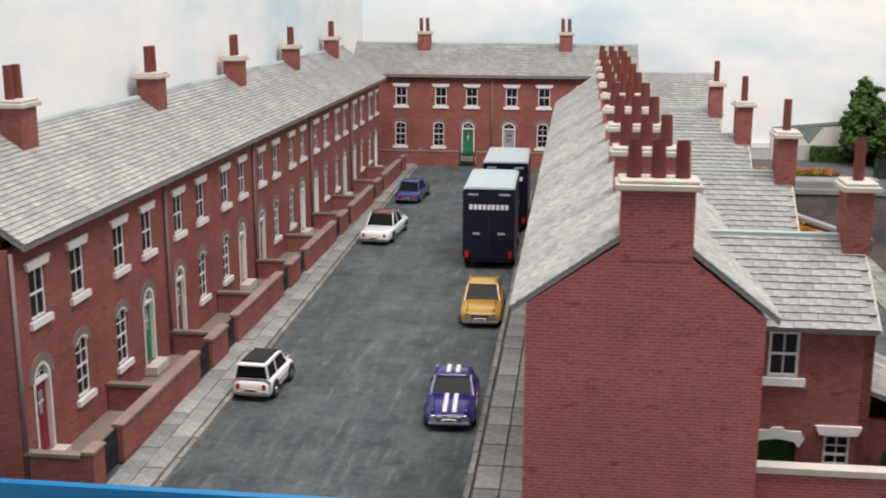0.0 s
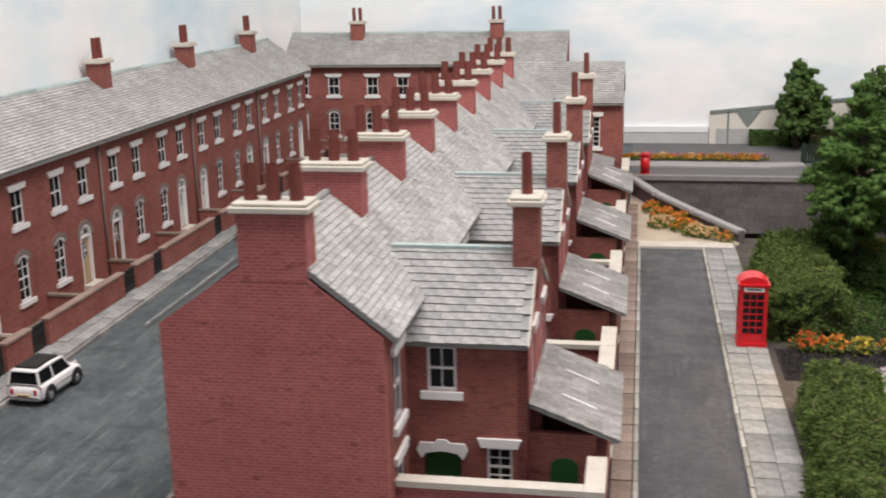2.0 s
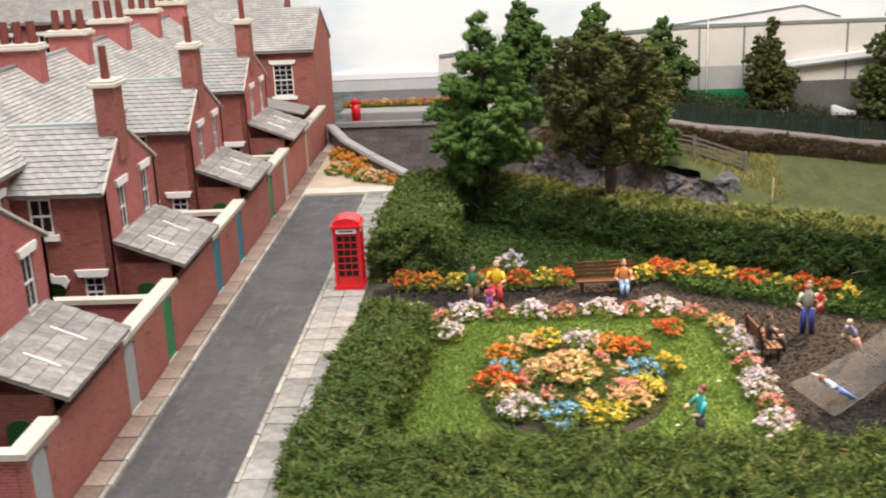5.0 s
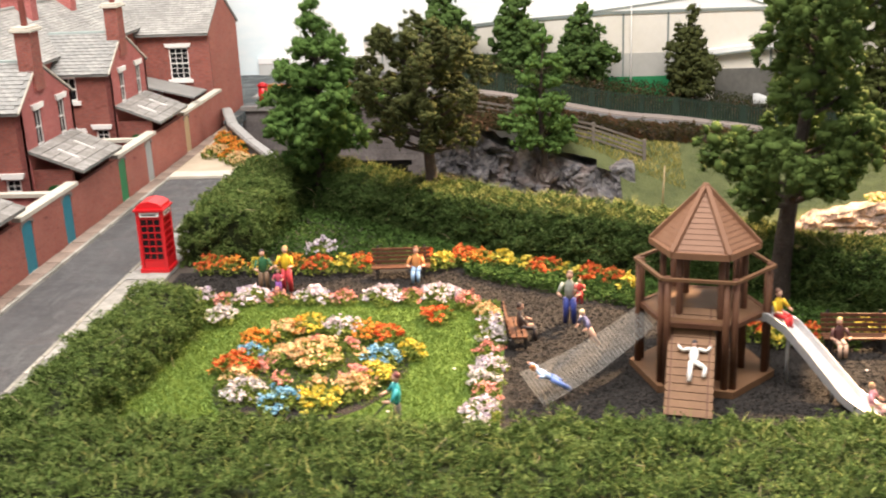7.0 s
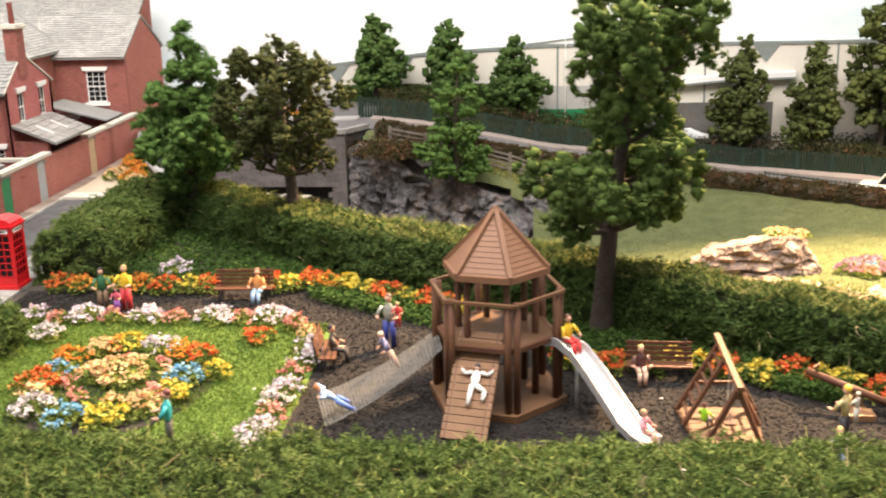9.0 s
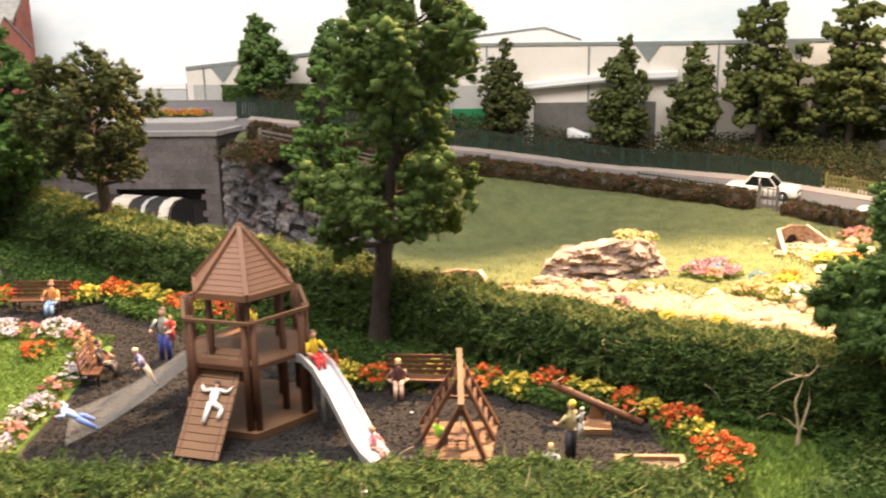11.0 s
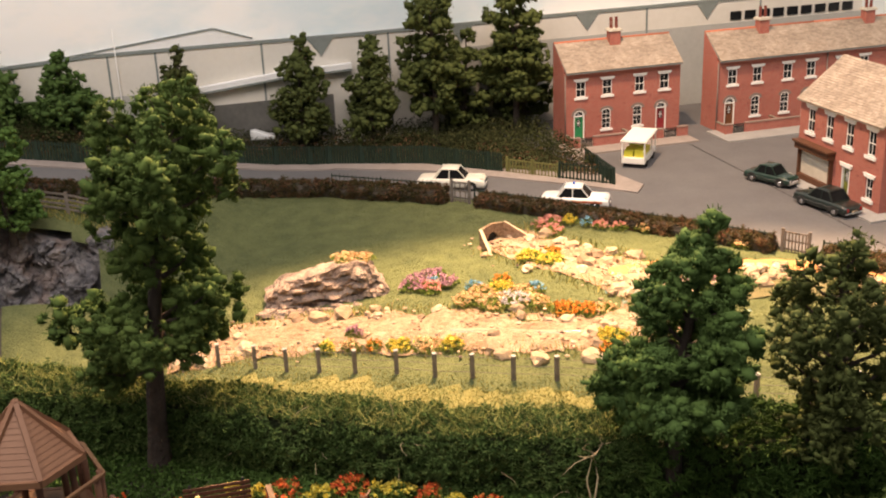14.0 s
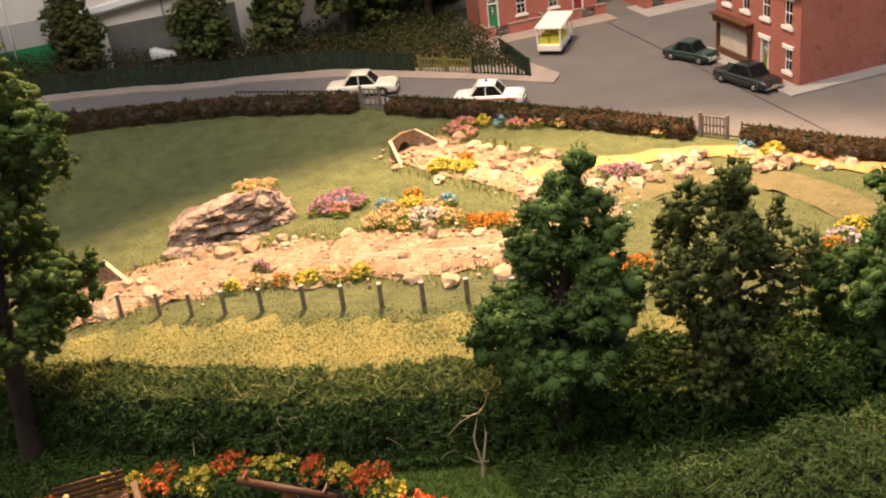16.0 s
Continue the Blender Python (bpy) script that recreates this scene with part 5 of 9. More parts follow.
def tree_thing(name, label, x, y, z, trunk, tiers, mat, seed, lean=(0, 0), knob=0.155, fuzz=38, needle=0.085, droop=0.8, inner=0.35, ivy=0.0):
    """A tapered trunk with limbs; each limb ends in a lobe of knobbly foam with a coat of flock.
    tiers: (height, reach, number of lobes, size of a lobe), from the lowest up."""
    rng = np.random.default_rng(seed)
    ob = thing(name, label, "tree", at(x, y, z))
    height, first = tiers[-1][0], tiers[0][0]

    def axis(h):
        f = h / height
        return Vector((lean[0] * f + 0.12 * math.sin(5 * f + seed), lean[1] * f + 0.12 * math.sin(4 * f + 2 * seed), h))
    bm = bmesh.new()
    n = 9
    for k in range(n):
        f0, f1 = k / n, (k + 1) / n
        rod(bm, axis(height * 0.97 * f0) - Vector((0, 0, 0.15 * (k == 0))), axis(height * 0.97 * f1), trunk * (1.25 if k == 0 else 1 - 0.85 * f0), trunk * (1 - 0.85 * f1), 10, cap=False)
    lobes, turn = [], rng.uniform(0, 6.28)
    for h, reach, count, size in tiers:
        turn += 0.9
        for k in range(count):
            a = turn + 6.283 * k / count + rng.normal() * 0.25
            r = reach * (rng.uniform(0.75, 1.0) if k % 3 else rng.uniform(inner, 0.7))
            c = axis(h)
            tip = Vector((c.x + r * math.cos(a), c.y + r * math.sin(a), h + rng.normal() * 0.22))
            root = axis(max(first * 0.8, h - 0.45 * r - 0.2))
            mid = root.lerp(tip, 0.5) + Vector((0, 0, -0.1 * r))
            thick = 0.035 + 0.3 * trunk * (1 - 0.8 * h / height)
            rod(bm, root, mid, thick, thick * 0.7, 6, cap=False)
            rod(bm, mid, tip, thick * 0.7, 0.02, 5, cap=False)
            lobes.append((tip, size * rng.uniform(0.72, 1.15)))
            if r > 1.0:
                lobes.append((root.lerp(tip, 0.6) + Vector((0, 0, 0.1)), size * rng.uniform(0.5, 0.75)))
    if ivy:
        for k in range(int(ivy * 9)):
            lobes.append((axis(ivy * (k + 0.5) / (ivy * 9)) + Vector(rng.normal(size=3) * 0.16), 0.28))
    part("trunk", bm, BARK, ob)
    V, F, base = [], [], 0
    for tip, size in lobes:
        size *= 1.22
        stretch = np.array((rng.uniform(0.85, 1.2), rng.uniform(0.85, 1.2), droop * rng.uniform(0.85, 1.15)))
        for j in range(max(6, int(1.7 * (size / knob) ** 2))):
            r0 = knob * rng.uniform(0.6, 1.4)
            d = rng.normal(size=3)
            d *= rng.uniform(0.4, 1.0) / np.linalg.norm(d)
            c = np.array(tip) + d * size * stretch
            sv, sf = CORE[rng.integers(len(CORE))]
            sv = (sv @ (rng.normal(size=(3, 3)) * 0.25 + np.eye(3))) * r0 * 0.9
            p = rng.normal(size=(fuzz, 3))
            p *= r0 * rng.uniform(0.75, 1.1, (fuzz, 1)) / np.linalg.norm(p, axis=1, keepdims=True)
            nv, nf = spikes(p + c, p + rng.normal(size=p.shape) * r0 * 0.5, needle, 0.021, rng)
            V += [sv + c, nv]
            F += [sf + base, nf + base + len(sv)]
            base += len(sv) + len(nv)
    cr = new("crown", arrays("crown", np.vstack(V), np.vstack(F), mat, smooth=True))
    cr.parent = ob
    return ob


def flower_bush(x, y, color, r=0.55, h=0.55, seed=0, z=0.05, green=None, squash=1.0):
    """A low mound of leaves with many small blooms on top."""
    rng = np.random.default_rng(seed)
    words = {"orange": "orange", "red": "scarlet and orange", "yellow": "yellow", "lilac": "pale lilac", "white": "pale pinkish white", "blue": "sky blue", "pink": "pink", "peach": "cream and peach", "violet": "violet pink"}
    ob = thing("flower_bush", words[color] + " flowering clump over low green leaves", "flowers", at(x, y, z), group="flower beds")
    n = int(420 * r * r / 0.3)
    a, k = rng.uniform(0, 6.283, n), np.sqrt(rng.random(n))
    wave = 1 + 0.16 * np.sin(3 * a + seed) + 0.1 * np.sin(5 * a + 2 * seed)
    c = np.stack([np.cos(a) * k * r * wave, np.sin(a) * k * r * squash * wave, h * (rng.random(n) ** 0.6) * (1 - 0.62 * k ** 2)], 1)
    v, f = leaf_quads(c, 0.062, rng, 0.1, 1.1)
    g = new("foliage", arrays("foliage", v, f, green or LEAF_BED))
    g.parent = ob
    heads = max(6, int(34 * r * r / 0.3))
    a, k = rng.uniform(0, 6.283, heads), np.sqrt(rng.random(heads)) * 0.97
    wave = 1 + 0.16 * np.sin(3 * a + seed) + 0.1 * np.sin(5 * a + 2 * seed)
    zz = h * (1.02 - 0.62 * k ** 2) + rng.normal(size=heads) * 0.04
    c = np.stack([np.cos(a) * k * r * wave, np.sin(a) * k * r * squash * wave, zz], 1)
    per = 9
    c = np.repeat(c, per, axis=0) + rng.normal(size=(heads * per, 3)) * (0.05, 0.05, 0.035)
    v, f = leaf_quads(c, 0.062, rng, 0.25, 0.85, 0.62)
    b = new("bloom", arrays("bloom", v, f, BLOOM[color]))
    b.parent = ob
    tagged(b, kind="stuff")
    return ob


def tufts(name, label, centres, height, mat, seed, width=0.04, category="grass"):
    rng = np.random.default_rng(seed)
    v, f = blades(np.asarray(centres), height, rng, width)
    return tagged(new(name, arrays(name, v, f, mat)), label, category, kind="stuff")


rng = np.random.default_rng(11)
hedge("hedge", "clipped light green hedge along the front of the park", [(17.4, 27.2), (30, 26.9), (46.5, 27.2)], 4.0, 1.62, LEAF_HEDGE, 0.056, 900, 2, twigs=120, rough=1.4, crest=2500)
hedge("hedge", "ragged light green hedge along the front below the trees", [(51.0, 27.5), (56.5, 27.5), (63.5, 27.2)], 4.0, 1.6, LEAF_HEDGE, 0.066, 560, 12, twigs=30, rough=1.6, crest=800)
hedge("hedge", "clipped green hedge between lane pavement and lawn", [(17.9, 28.6), (18.2, 34.0), (18.65, 38.7)], 1.95, 1.5, LEAF_HEDGE, 0.058, 860, 3, twigs=14, rough=1.1)
hedge("hedge", "broad clipped green hedge beside the phone box", [(18.6, 45.4), (18.9, 54.6)], 2.7, 2.05, LEAF_HEDGE, 0.068, 720, 4, twigs=14, rough=1.2, crest=500)
hedge("hedge", "long dark green hedge between park and field", HEDGE_LINE[:8], 2.0, 2.12, LEAF_BACK, 0.062, 700, 5, twigs=110, rough=0.8, crest=12000, hollow=0.34)
hedge("hedge", "dark overgrown hedge behind the trees", HEDGE_LINE[7:], 2.6, 2.0, LEAF_DARK, 0.085, 380, 6, twigs=10)
ROAD_HEDGE = [(x, y - 0.9) for x, y in ROAD_LINE[:8]]
hedge("hedge", "low rusty brown hedge between field and road", [(25.6, 79.0)] + ROAD_HEDGE[1:] + [(57.9, 75.9)], 1.25, 0.92, LEAF_RUST, 0.075, 420, 7, rough=0.6, base=low_z, core=SOIL)
hedge("hedge", "low rusty brown hedge along the square", [(59.6, 74.2), (63.2, 70.9), (70.2, 62.9), (72.4, 60.1)], 1.2, 0.78, LEAF_RUST, 0.075, 420, 8, rough=0.6, base=low_z, core=SOIL)
hedge("hedge", "low rusty brown hedge past the wicket gate", [(74.2, 57.6), (77.3, 53.3), (84.0, 46.1)], 1.2, 0.85, LEAF_RUST, 0.075, 420, 9, rough=0.6, base=low_z, core=SOIL)

# ivy under the hedge behind the flowers
pts = []
for _ in range(70000):
    x = rng.uniform(19.5, 62)
    hy = line_y(x, HEDGE_LINE)
    lo = max(44.6 if x < 28 else 0, hy - (8.5 if x < 28 else 4.2 if x < 40 else 3.0 if x < 45 else 1.5)) if x < 50.3 else hy - 6.0
    pts.append((x, rng.uniform(lo, hy - 0.6), rng.random() * 0.42))
v, f = leaf_quads(np.array(pts), 0.062, rng, 0.3, 1.3)
tagged(new("ground_cover", arrays("ground_cover", v, f, LEAF_DARK)), "dark green ground cover below the hedge", "plants", kind="stuff")
pts = [(rng.uniform(46.5, 70), 0, rng.random() * 0.5) for _ in range(46000)]
pts = [(x, rng.uniform(25.5, max(26, min(33.0 if x > 50.3 else 37.0, line_y(x, HEDGE_LINE) - 1))), z) for x, _, z in pts]
pts = np.array(pts)
moss = pts[:, 0] + 0.9 * np.sin(pts[:, 1] * 1.7) < 50.3
v, f = leaf_quads(pts[~moss], 0.066, rng, 0.3, 1.5, 0.4)
tagged(new("ground_cover", arrays("ground_cover", v, f, LEAF_HEDGE)), "mossy green undergrowth below the trees", "plants", kind="stuff")
pts = pts[moss]
pts[:, 2] = 0.05
pts = np.repeat(pts, 2, axis=0) + rng.normal(size=(2 * len(pts), 3)) * (0.2, 0.2, 0.01)
tufts("grass", "rough yellowish green turf before the hedge", pts, 0.12, GRASS, 9, 0.02)

# lawn and field grass
n = 70000
pts = np.stack([rng.uniform(18.8, 29.4, n), rng.uniform(28.6, 40.9, n), np.full(n, 0.05)], 1)
pts = pts[(((pts[:, 0] - 24.1) / 2.7) ** 2 + ((pts[:, 1] - 34.9) / 3.2) ** 2 > 1) | (pts[:, 1] > 33.2 + rng.normal(size=n) * 0.3)]
pts[:, 2] += 0.02
tufts("grass", "short bright green lawn grass", pts, 0.065, GRASS, 4, 0.018)
# loose chips on the playground
n = 120000
pts = np.stack([rng.uniform(17.4, 50, n), rng.uniform(28.0, 44.6, n), np.full(n, 0.035)], 1)
x, y = pts[:, 0], pts[:, 1]
pts = pts[(((x > 29.8) & (y < 38.4) & (x < 51.4 - (y - 28) * 0.42)) | ((y > 41.3) & (x < 32.0) & (y < 44.2)) | ((x > 28.9) & (y >= 38.4) & (y < 44.0 - 1.0 * (x - 30.5).clip(0, 9)) & (x < 37.5)))]
v, f = leaf_quads(pts, 0.036, rng, 0.7, 1.2)
tagged(new("bark_chip", arrays("bark_chip", v, f, CHIP_ONE)), "dark loose bark chips on the playground", "bark chips", kind="stuff")
c = []
while len(c) < 65000:
    x, y = rng.uniform(38, 66), rng.uniform(38, 60)
    d = y - line_y(x, HEDGE_LINE)
    if 2.0 < d and y < line_y(x, FENCE_LINE) - 0.9 + rng.normal(0, 0.7):
        c.append((x, y, low_z(x, y)))
tufts("grass", "long straw-green grass on the bank before the fence", c, 0.11, GRASS_DRY, 5, 0.022)
c = []
while len(c) < 80000:
    x, y = rng.uniform(36.5, 76), rng.uniform(44, 84)
    if y < line_y(x, ROAD_LINE) - 1.8 and (y - line_y(x, HEDGE_LINE) > 12 or rng.random() < 0.4) and y > line_y(x, FENCE_LINE) - 4.0 * rng.random() ** 2:
        c.append((x, y, low_z(x, y)))
tufts("grass", "short dull green field grass", c, 0.05, GRASS_FIELD, 6, 0.014)

# trees
tree_thing("tree", "tall spreading green tree with dark trunk behind the tower", 38.3, 40.0, 0, 0.36,
    ((4.3, 2.4, 5, .56), (5.0, 2.9, 6, .64), (5.8, 2.4, 5, .6), (6.9, 1.4, 3, .58), (8.1, 1.5, 3, .58), (9.2, 2.7, 6, .62), (10.1, 2.7, 6, .6), (10.9, 1.7, 4, .5), (11.5, 0.6, 2, .4)), LEAF_TREE, 3, lean=(1.3, 0.2), needle=0.068, droop=1.2)
tree_thing("tree", "pointed fresh green tree in the hedge corner", 21.4, 52.6, 0, 0.3,
    ((2.9, 1.3, 4, .6), (3.9, 2.1, 8, .64), (5.1, 2.3, 8, .62), (6.2, 1.5, 6, .6), (7.2, 1.1, 5, .52), (8.1, 0.55, 3, .45), (8.8, 0.15, 1, .33)), LEAF_FRESH, 5)
tree_thing("tree", "olive brown broad tree rising from the hedge", 26.4, 48.9, 0, 0.34,
    ((4.3, 1.9, 6, .40), (5.1, 2.4, 8, .44), (5.9, 2.5, 8, .46), (6.8, 2.5, 8, .46), (7.6, 2.0, 7, .44), (8.2, 1.1, 5, .38)), LEAF_OLIVE, 7, knob=0.11, fuzz=14, needle=0.075, droop=1.25, inner=0.2, ivy=2.2)
tree_thing("tree", "deep green conifer-like tree below the hedge", 52.2, 33.05, 0, 0.3,
    ((3.1, 1.8, 6, .52), (3.9, 2.0, 8, .58), (4.7, 1.8, 8, .56), (5.5, 1.6, 6, .5), (6.4, 1.25, 6, .44), (7.2, 0.7, 4, .42), (8.0, 0.25, 2, .34)), LEAF_PINE, 9, lean=(0.7, 0))
tree_thing("tree", "olive green drooping tree below the hedge", 56.5, 32.0, 0, 0.24,
    ((2.2, 1.2, 4, .36), (3.2, 1.6, 5, .40), (4.2, 1.8, 6, .42), (5.1, 1.9, 6, .42), (5.9, 1.8, 6, .40), (6.6, 1.3, 5, .38), (7.3, 0.7, 3, .34)), LEAF_WILLOW, 11, knob=0.115, fuzz=12, needle=0.1, droop=1.75, inner=0.15, ivy=3.6)
tree_thing("tree", "deep green tree at the end of the park", 61.8, 31.0, 0, 0.28,
    ((1.6, 2.2, 7, .6), (2.8, 2.5, 8, .64), (4.2, 2.3, 8, .6), (5.5, 1.5, 6, .52), (6.6, 0.7, 3, .42)), LEAF_PINE, 13)
tree_thing("tree", "slim green tree on the rock bank", 31.2, 74.4, -3.2, 0.22,
    ((1.5, 1.7, 6, .55), (2.7, 2.0, 7, .58), (4.0, 1.9, 7, .56), (5.3, 1.4, 5, .5), (6.5, 1.0, 4, .45), (7.6, 0.5, 3, .38), (8.4, 0.15, 1, .3)), LEAF_FRESH, 15, fuzz=16)
for k, (x, top, r, c) in enumerate(((23.9, 6.7, 1.9, LEAF_PINE), (29.4, 6.0, 1.8, LEAF_PINE), (34.4, 5.0, 1.8, LEAF_PINE), (42.4, 4.4, 1.7, LEAF_OLIVE), (51.1, 4.7, 1.9, LEAF_WILLOW), (56.4, 4.5, 1.9, LEAF_WILLOW))):
    low = road_z(x) + 0.5
    h = top - low
    tree_thing("tree", "green tree before the painted sheds", x, 90.6 - 0.1 * k, low, 0.2,
        ((h * .2, r * .85, 6, .74), (h * .36, r * .95, 7, .76), (h * .52, r * .8, 7, .7), (h * .67, r * .58, 5, .62), (h * .82, r * .4, 4, .52), (h * .95, 0.12, 2, .38)), c, 30 + k, fuzz=14, knob=0.2, needle=0.1, droop=1.05)
for k, (x, y, h) in enumerate(((64.0, 90.8, 8.4), (69.0, 91.6, 8.0))):
    tree_thing("tree", "dense dark olive tree behind the railings", x, y, -4.4, 0.28,
        ((1.6, 2.0, 6, .65), (h * .38, 2.3, 7, .7), (h * .58, 2.1, 7, .66), (h * .78, 1.4, 5, .6), (h * .96, 0.5, 2, .45)), LEAF_WILLOW, 60 + k, fuzz=14, knob=0.22, needle=0.1)
for k, (x, z) in enumerate(((61.0, -4.3), (67.5, -4.3))):
    tree_thing("tree", "tall dark bare-trunked tree behind the railings", x, 89.2, z, 0.3,
        ((3.4, 1.9, 6, .8), (4.8, 2.5, 8, .84), (6.2, 2.4, 8, .8), (7.7, 2.1, 7, .78), (9.3, 1.9, 7, .74), (10.8, 1.4, 5, .66), (12.2, 0.6, 3, .5)), LEAF_WILLOW, 50 + k, fuzz=14, knob=0.22, needle=0.1)

# pale fallen petals on the hedge tops and the lawn
for k, (x, y, z) in enumerate(((24.8, 26.5, 1.72), (37.3, 27.5, 1.72), (39.4, 27.4, 1.72), (20.5, 31.5, 0.1), (39.75, 34.96, 0.06), (31.0, 27.6, 1.72), (26.6, 32.4, 0.1), (28.2, 35.2, 0.1))):
    bm = bmesh.new()
    blob(bm, (0, 0, 0), (0.06, 0.05, 0.025), 1, rough=0.3, seed=k)
    single("petal", bm, BLOOM["white"], "small pale fallen petal lying on the greenery", "petal", at(x, y, z, rz=50 * k), "fallen petals")

# flower beds
for k, (x, y, c, r) in enumerate(((18.5, 44.5, "red", .6), (19.4, 44.2, "orange", .5), (20.4, 44.2, "yellow", .45), (21.6, 44.3, "orange", .6), (22.7, 44.2, "red", .6), (23.6, 44.2, "yellow", .4), (24.2, 44.3, "red", .5),
        (26.6, 44.6, "red", .5), (27.2, 44.4, "yellow", .45), (27.9, 45.0, "red", .65), (28.6, 44.6, "orange", .6), (29.4, 44.4, "yellow", .6), (30.2, 43.9, "yellow", .4), (30.9, 43.5, "red", .65), (31.8, 43.0, "yellow", .4), (32.5, 42.7, "red", .6), (33.3, 42.3, "red", .45), (33.7, 41.6, "yellow", .4),
        (22.4, 46.2, "lilac", .6), (37.7, 37.0, "yellow", .5), (38.5, 36.9, "red", .55), (37.1, 37.5, "red", .5), (40.3, 37.3, "yellow", .4), (41.0, 36.9, "yellow", .35), (41.7, 36.8, "red", .6), (42.7, 36.2, "yellow", .55), (43.7, 36.4, "red", .65), (44.3, 35.9, "yellow", .35), (44.9, 35.7, "yellow", .5), (45.8, 35.1, "red", .6), (46.3, 34.6, "yellow", .35), (47.0, 34.0, "red", .65), (47.4, 33.2, "yellow", .4), (47.7, 32.2, "red", .7), (47.6, 31.1, "red", .45))):
    flower_bush(x, y, c, r, 0.62, 100 + k)
for k, (x, y, c, r) in enumerate(((19.1, 41.0, "lilac", .5), (20.0, 40.7, "pink", .4), (20.8, 41.1, "lilac", .65), (21.9, 40.8, "pink", .4), (23.0, 41.0, "lilac", .65), (24.1, 40.8, "pink", .45), (25.4, 41.0, "lilac", .65), (26.4, 40.8, "pink", .4), (27.3, 41.1, "lilac", .65), (28.3, 40.3, "pink", .45),
        (29.0, 39.3, "peach", .45), (29.2, 38.2, "lilac", .55), (29.25, 37.1, "white", .5), (29.2, 36.0, "pink", .4), (29.2, 34.9, "lilac", .55), (29.15, 34.0, "white", .5), (29.2, 33.1, "pink", .4), (29.1, 32.1, "lilac", .6), (29.0, 31.0, "white", .45), (20.3, 39.1, "white", .55), (27.4, 39.1, "red", .55))):
    flower_bush(x, y, c, r, 0.5, 200 + k)
for k, (x, y, c, r) in enumerate(((23.4, 38.3, "yellow", .5), (24.5, 38.0, "lilac", .58), (25.35, 37.6, "orange", .5), (26.0, 37.3, "red", .5), (26.0, 35.7, "blue", .62), (26.85, 36.0, "yellow", .45), (26.0, 34.4, "yellow", .58), (25.6, 33.6, "peach", .6),
        (24.75, 32.75, "yellow", .7), (23.6, 32.7, "blue", .62), (22.5, 33.3, "white", .68), (22.1, 34.1, "peach", .5), (21.8, 35.2, "red", .66), (22.1, 36.0, "blue", .45), (22.0, 37.0, "orange", .6), (22.7, 37.8, "peach", .55), (23.1, 38.0, "orange", .4), (25.6, 34.1, "pink", .4))):
    flower_bush(x, y, c, r, 0.5, 300 + k, 0.08)
for k in range(8):
    a = math.radians(45 * k + 10)
    flower_bush(24.1 + 1.45 * math.cos(a), 35.5 + 1.5 * math.sin(a), "pink" if k % 3 else "peach", 0.33, 0.3, 330 + k, 0.08)
flower_bush(23.9, 35.9, "peach", 1.05, 0.55, 350, 0.08)
for k, (x, y, r) in enumerate(((13.4, 64.0, .8), (14.6, 63.2, .8), (13.6, 66.0, .8), (15.2, 62.0, .7), (14.6, 65.0, .7), (12.9, 67.6, .6), (16.0, 61.4, .5), (16.6, 60.6, .4))):
    flower_bush(x, y, "orange" if k % 3 else "peach", r, 0.62, 360 + k)
for k in range(20):
    flower_bush(11.3 + 0.5 * k, 85.6 + 0.35 * (k % 2), ("orange", "peach", "orange", "violet")[k % 4], 0.55, 0.36, 380 + k)

# ---- bridge wall, tunnel, rocks ----
def stone_wall(parent, x0, x1, z0, z1, y, hole=None, seed=2):
    """Courses of grey blocks on a wall that faces -y, joined into one part."""
    rng = np.random.default_rng(seed)
    V, F = [], []
    z = z0
    while z < z1 - 0.05:
        h = min(0.42 * rng.uniform(0.85, 1.15), z1 - z)
        x = x0 - rng.uniform(0, 0.6)
        while x < x1:
            w = rng.uniform(0.7, 1.4)
            a, b = max(x, x0) + 0.006, min(x + w, x1) - 0.006
            x += w
            if b - a < 0.1 or (hole and hole(0.5 * (a + b), z + h / 2)):
                continue
            d = rng.uniform(0.015, 0.04)
            k = len(V)
            V += [(a, y, z + 0.008), (b, y, z + 0.008), (b, y, z + h), (a, y, z + h), (a, y - d, z + 0.008), (b, y - d, z + 0.008), (b, y - d, z + h), (a, y - d, z + h)]
            F += [(k + 4, k + 5, k + 6, k + 7), (k, k + 1, k + 5, k + 4), (k + 3, k + 7, k + 6, k + 2), (k, k + 4, k + 7, k + 3), (k + 1, k + 2, k + 6, k + 5)]
        z += h
    ob = new("stone", arrays("stone", np.array(V), np.array(F), STONEWALL))
    ob.parent = parent
    return tagged(ob, kind="stuff")


bridge = thing("bridge_wall", "grey stone retaining wall with tunnel mouth below the upper road", "wall", kind="structure")
bm = bmesh.new()
wall_panel(bm, 12.2, -7.6, 0.05, 0.6, [(5.2, 11.2, -7.6, -3.6)])
bm.transform(Matrix.Translation((11.3, 78.0, 0)))
part("wall_core", bm, STONEWALL, bridge)
stone_wall(bridge, 11.3, 23.5, -7.6, 0.0, 78.0, lambda x, z: 16.2 < x < 22.6 and z < -3.5)
bm = bmesh.new()
beam(bm, (11.3, 78.1, 0.12), (23.6, 78.1, 0.12), 0.55, 0.3)
part("coping", bm, WALL_CAP, bridge)
bm = bmesh.new()
beam(bm, (23.5, 78.2, 0.12), (24.6, 80.2, 0.1), 0.5, 0.3)
part("coping", bm, WALL_CAP, bridge)
# closed black box behind the mouth, painting the darkness of the tunnel
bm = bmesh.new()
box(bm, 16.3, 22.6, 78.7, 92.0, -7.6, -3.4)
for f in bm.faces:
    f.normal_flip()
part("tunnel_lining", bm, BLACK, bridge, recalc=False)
bm = bmesh.new()
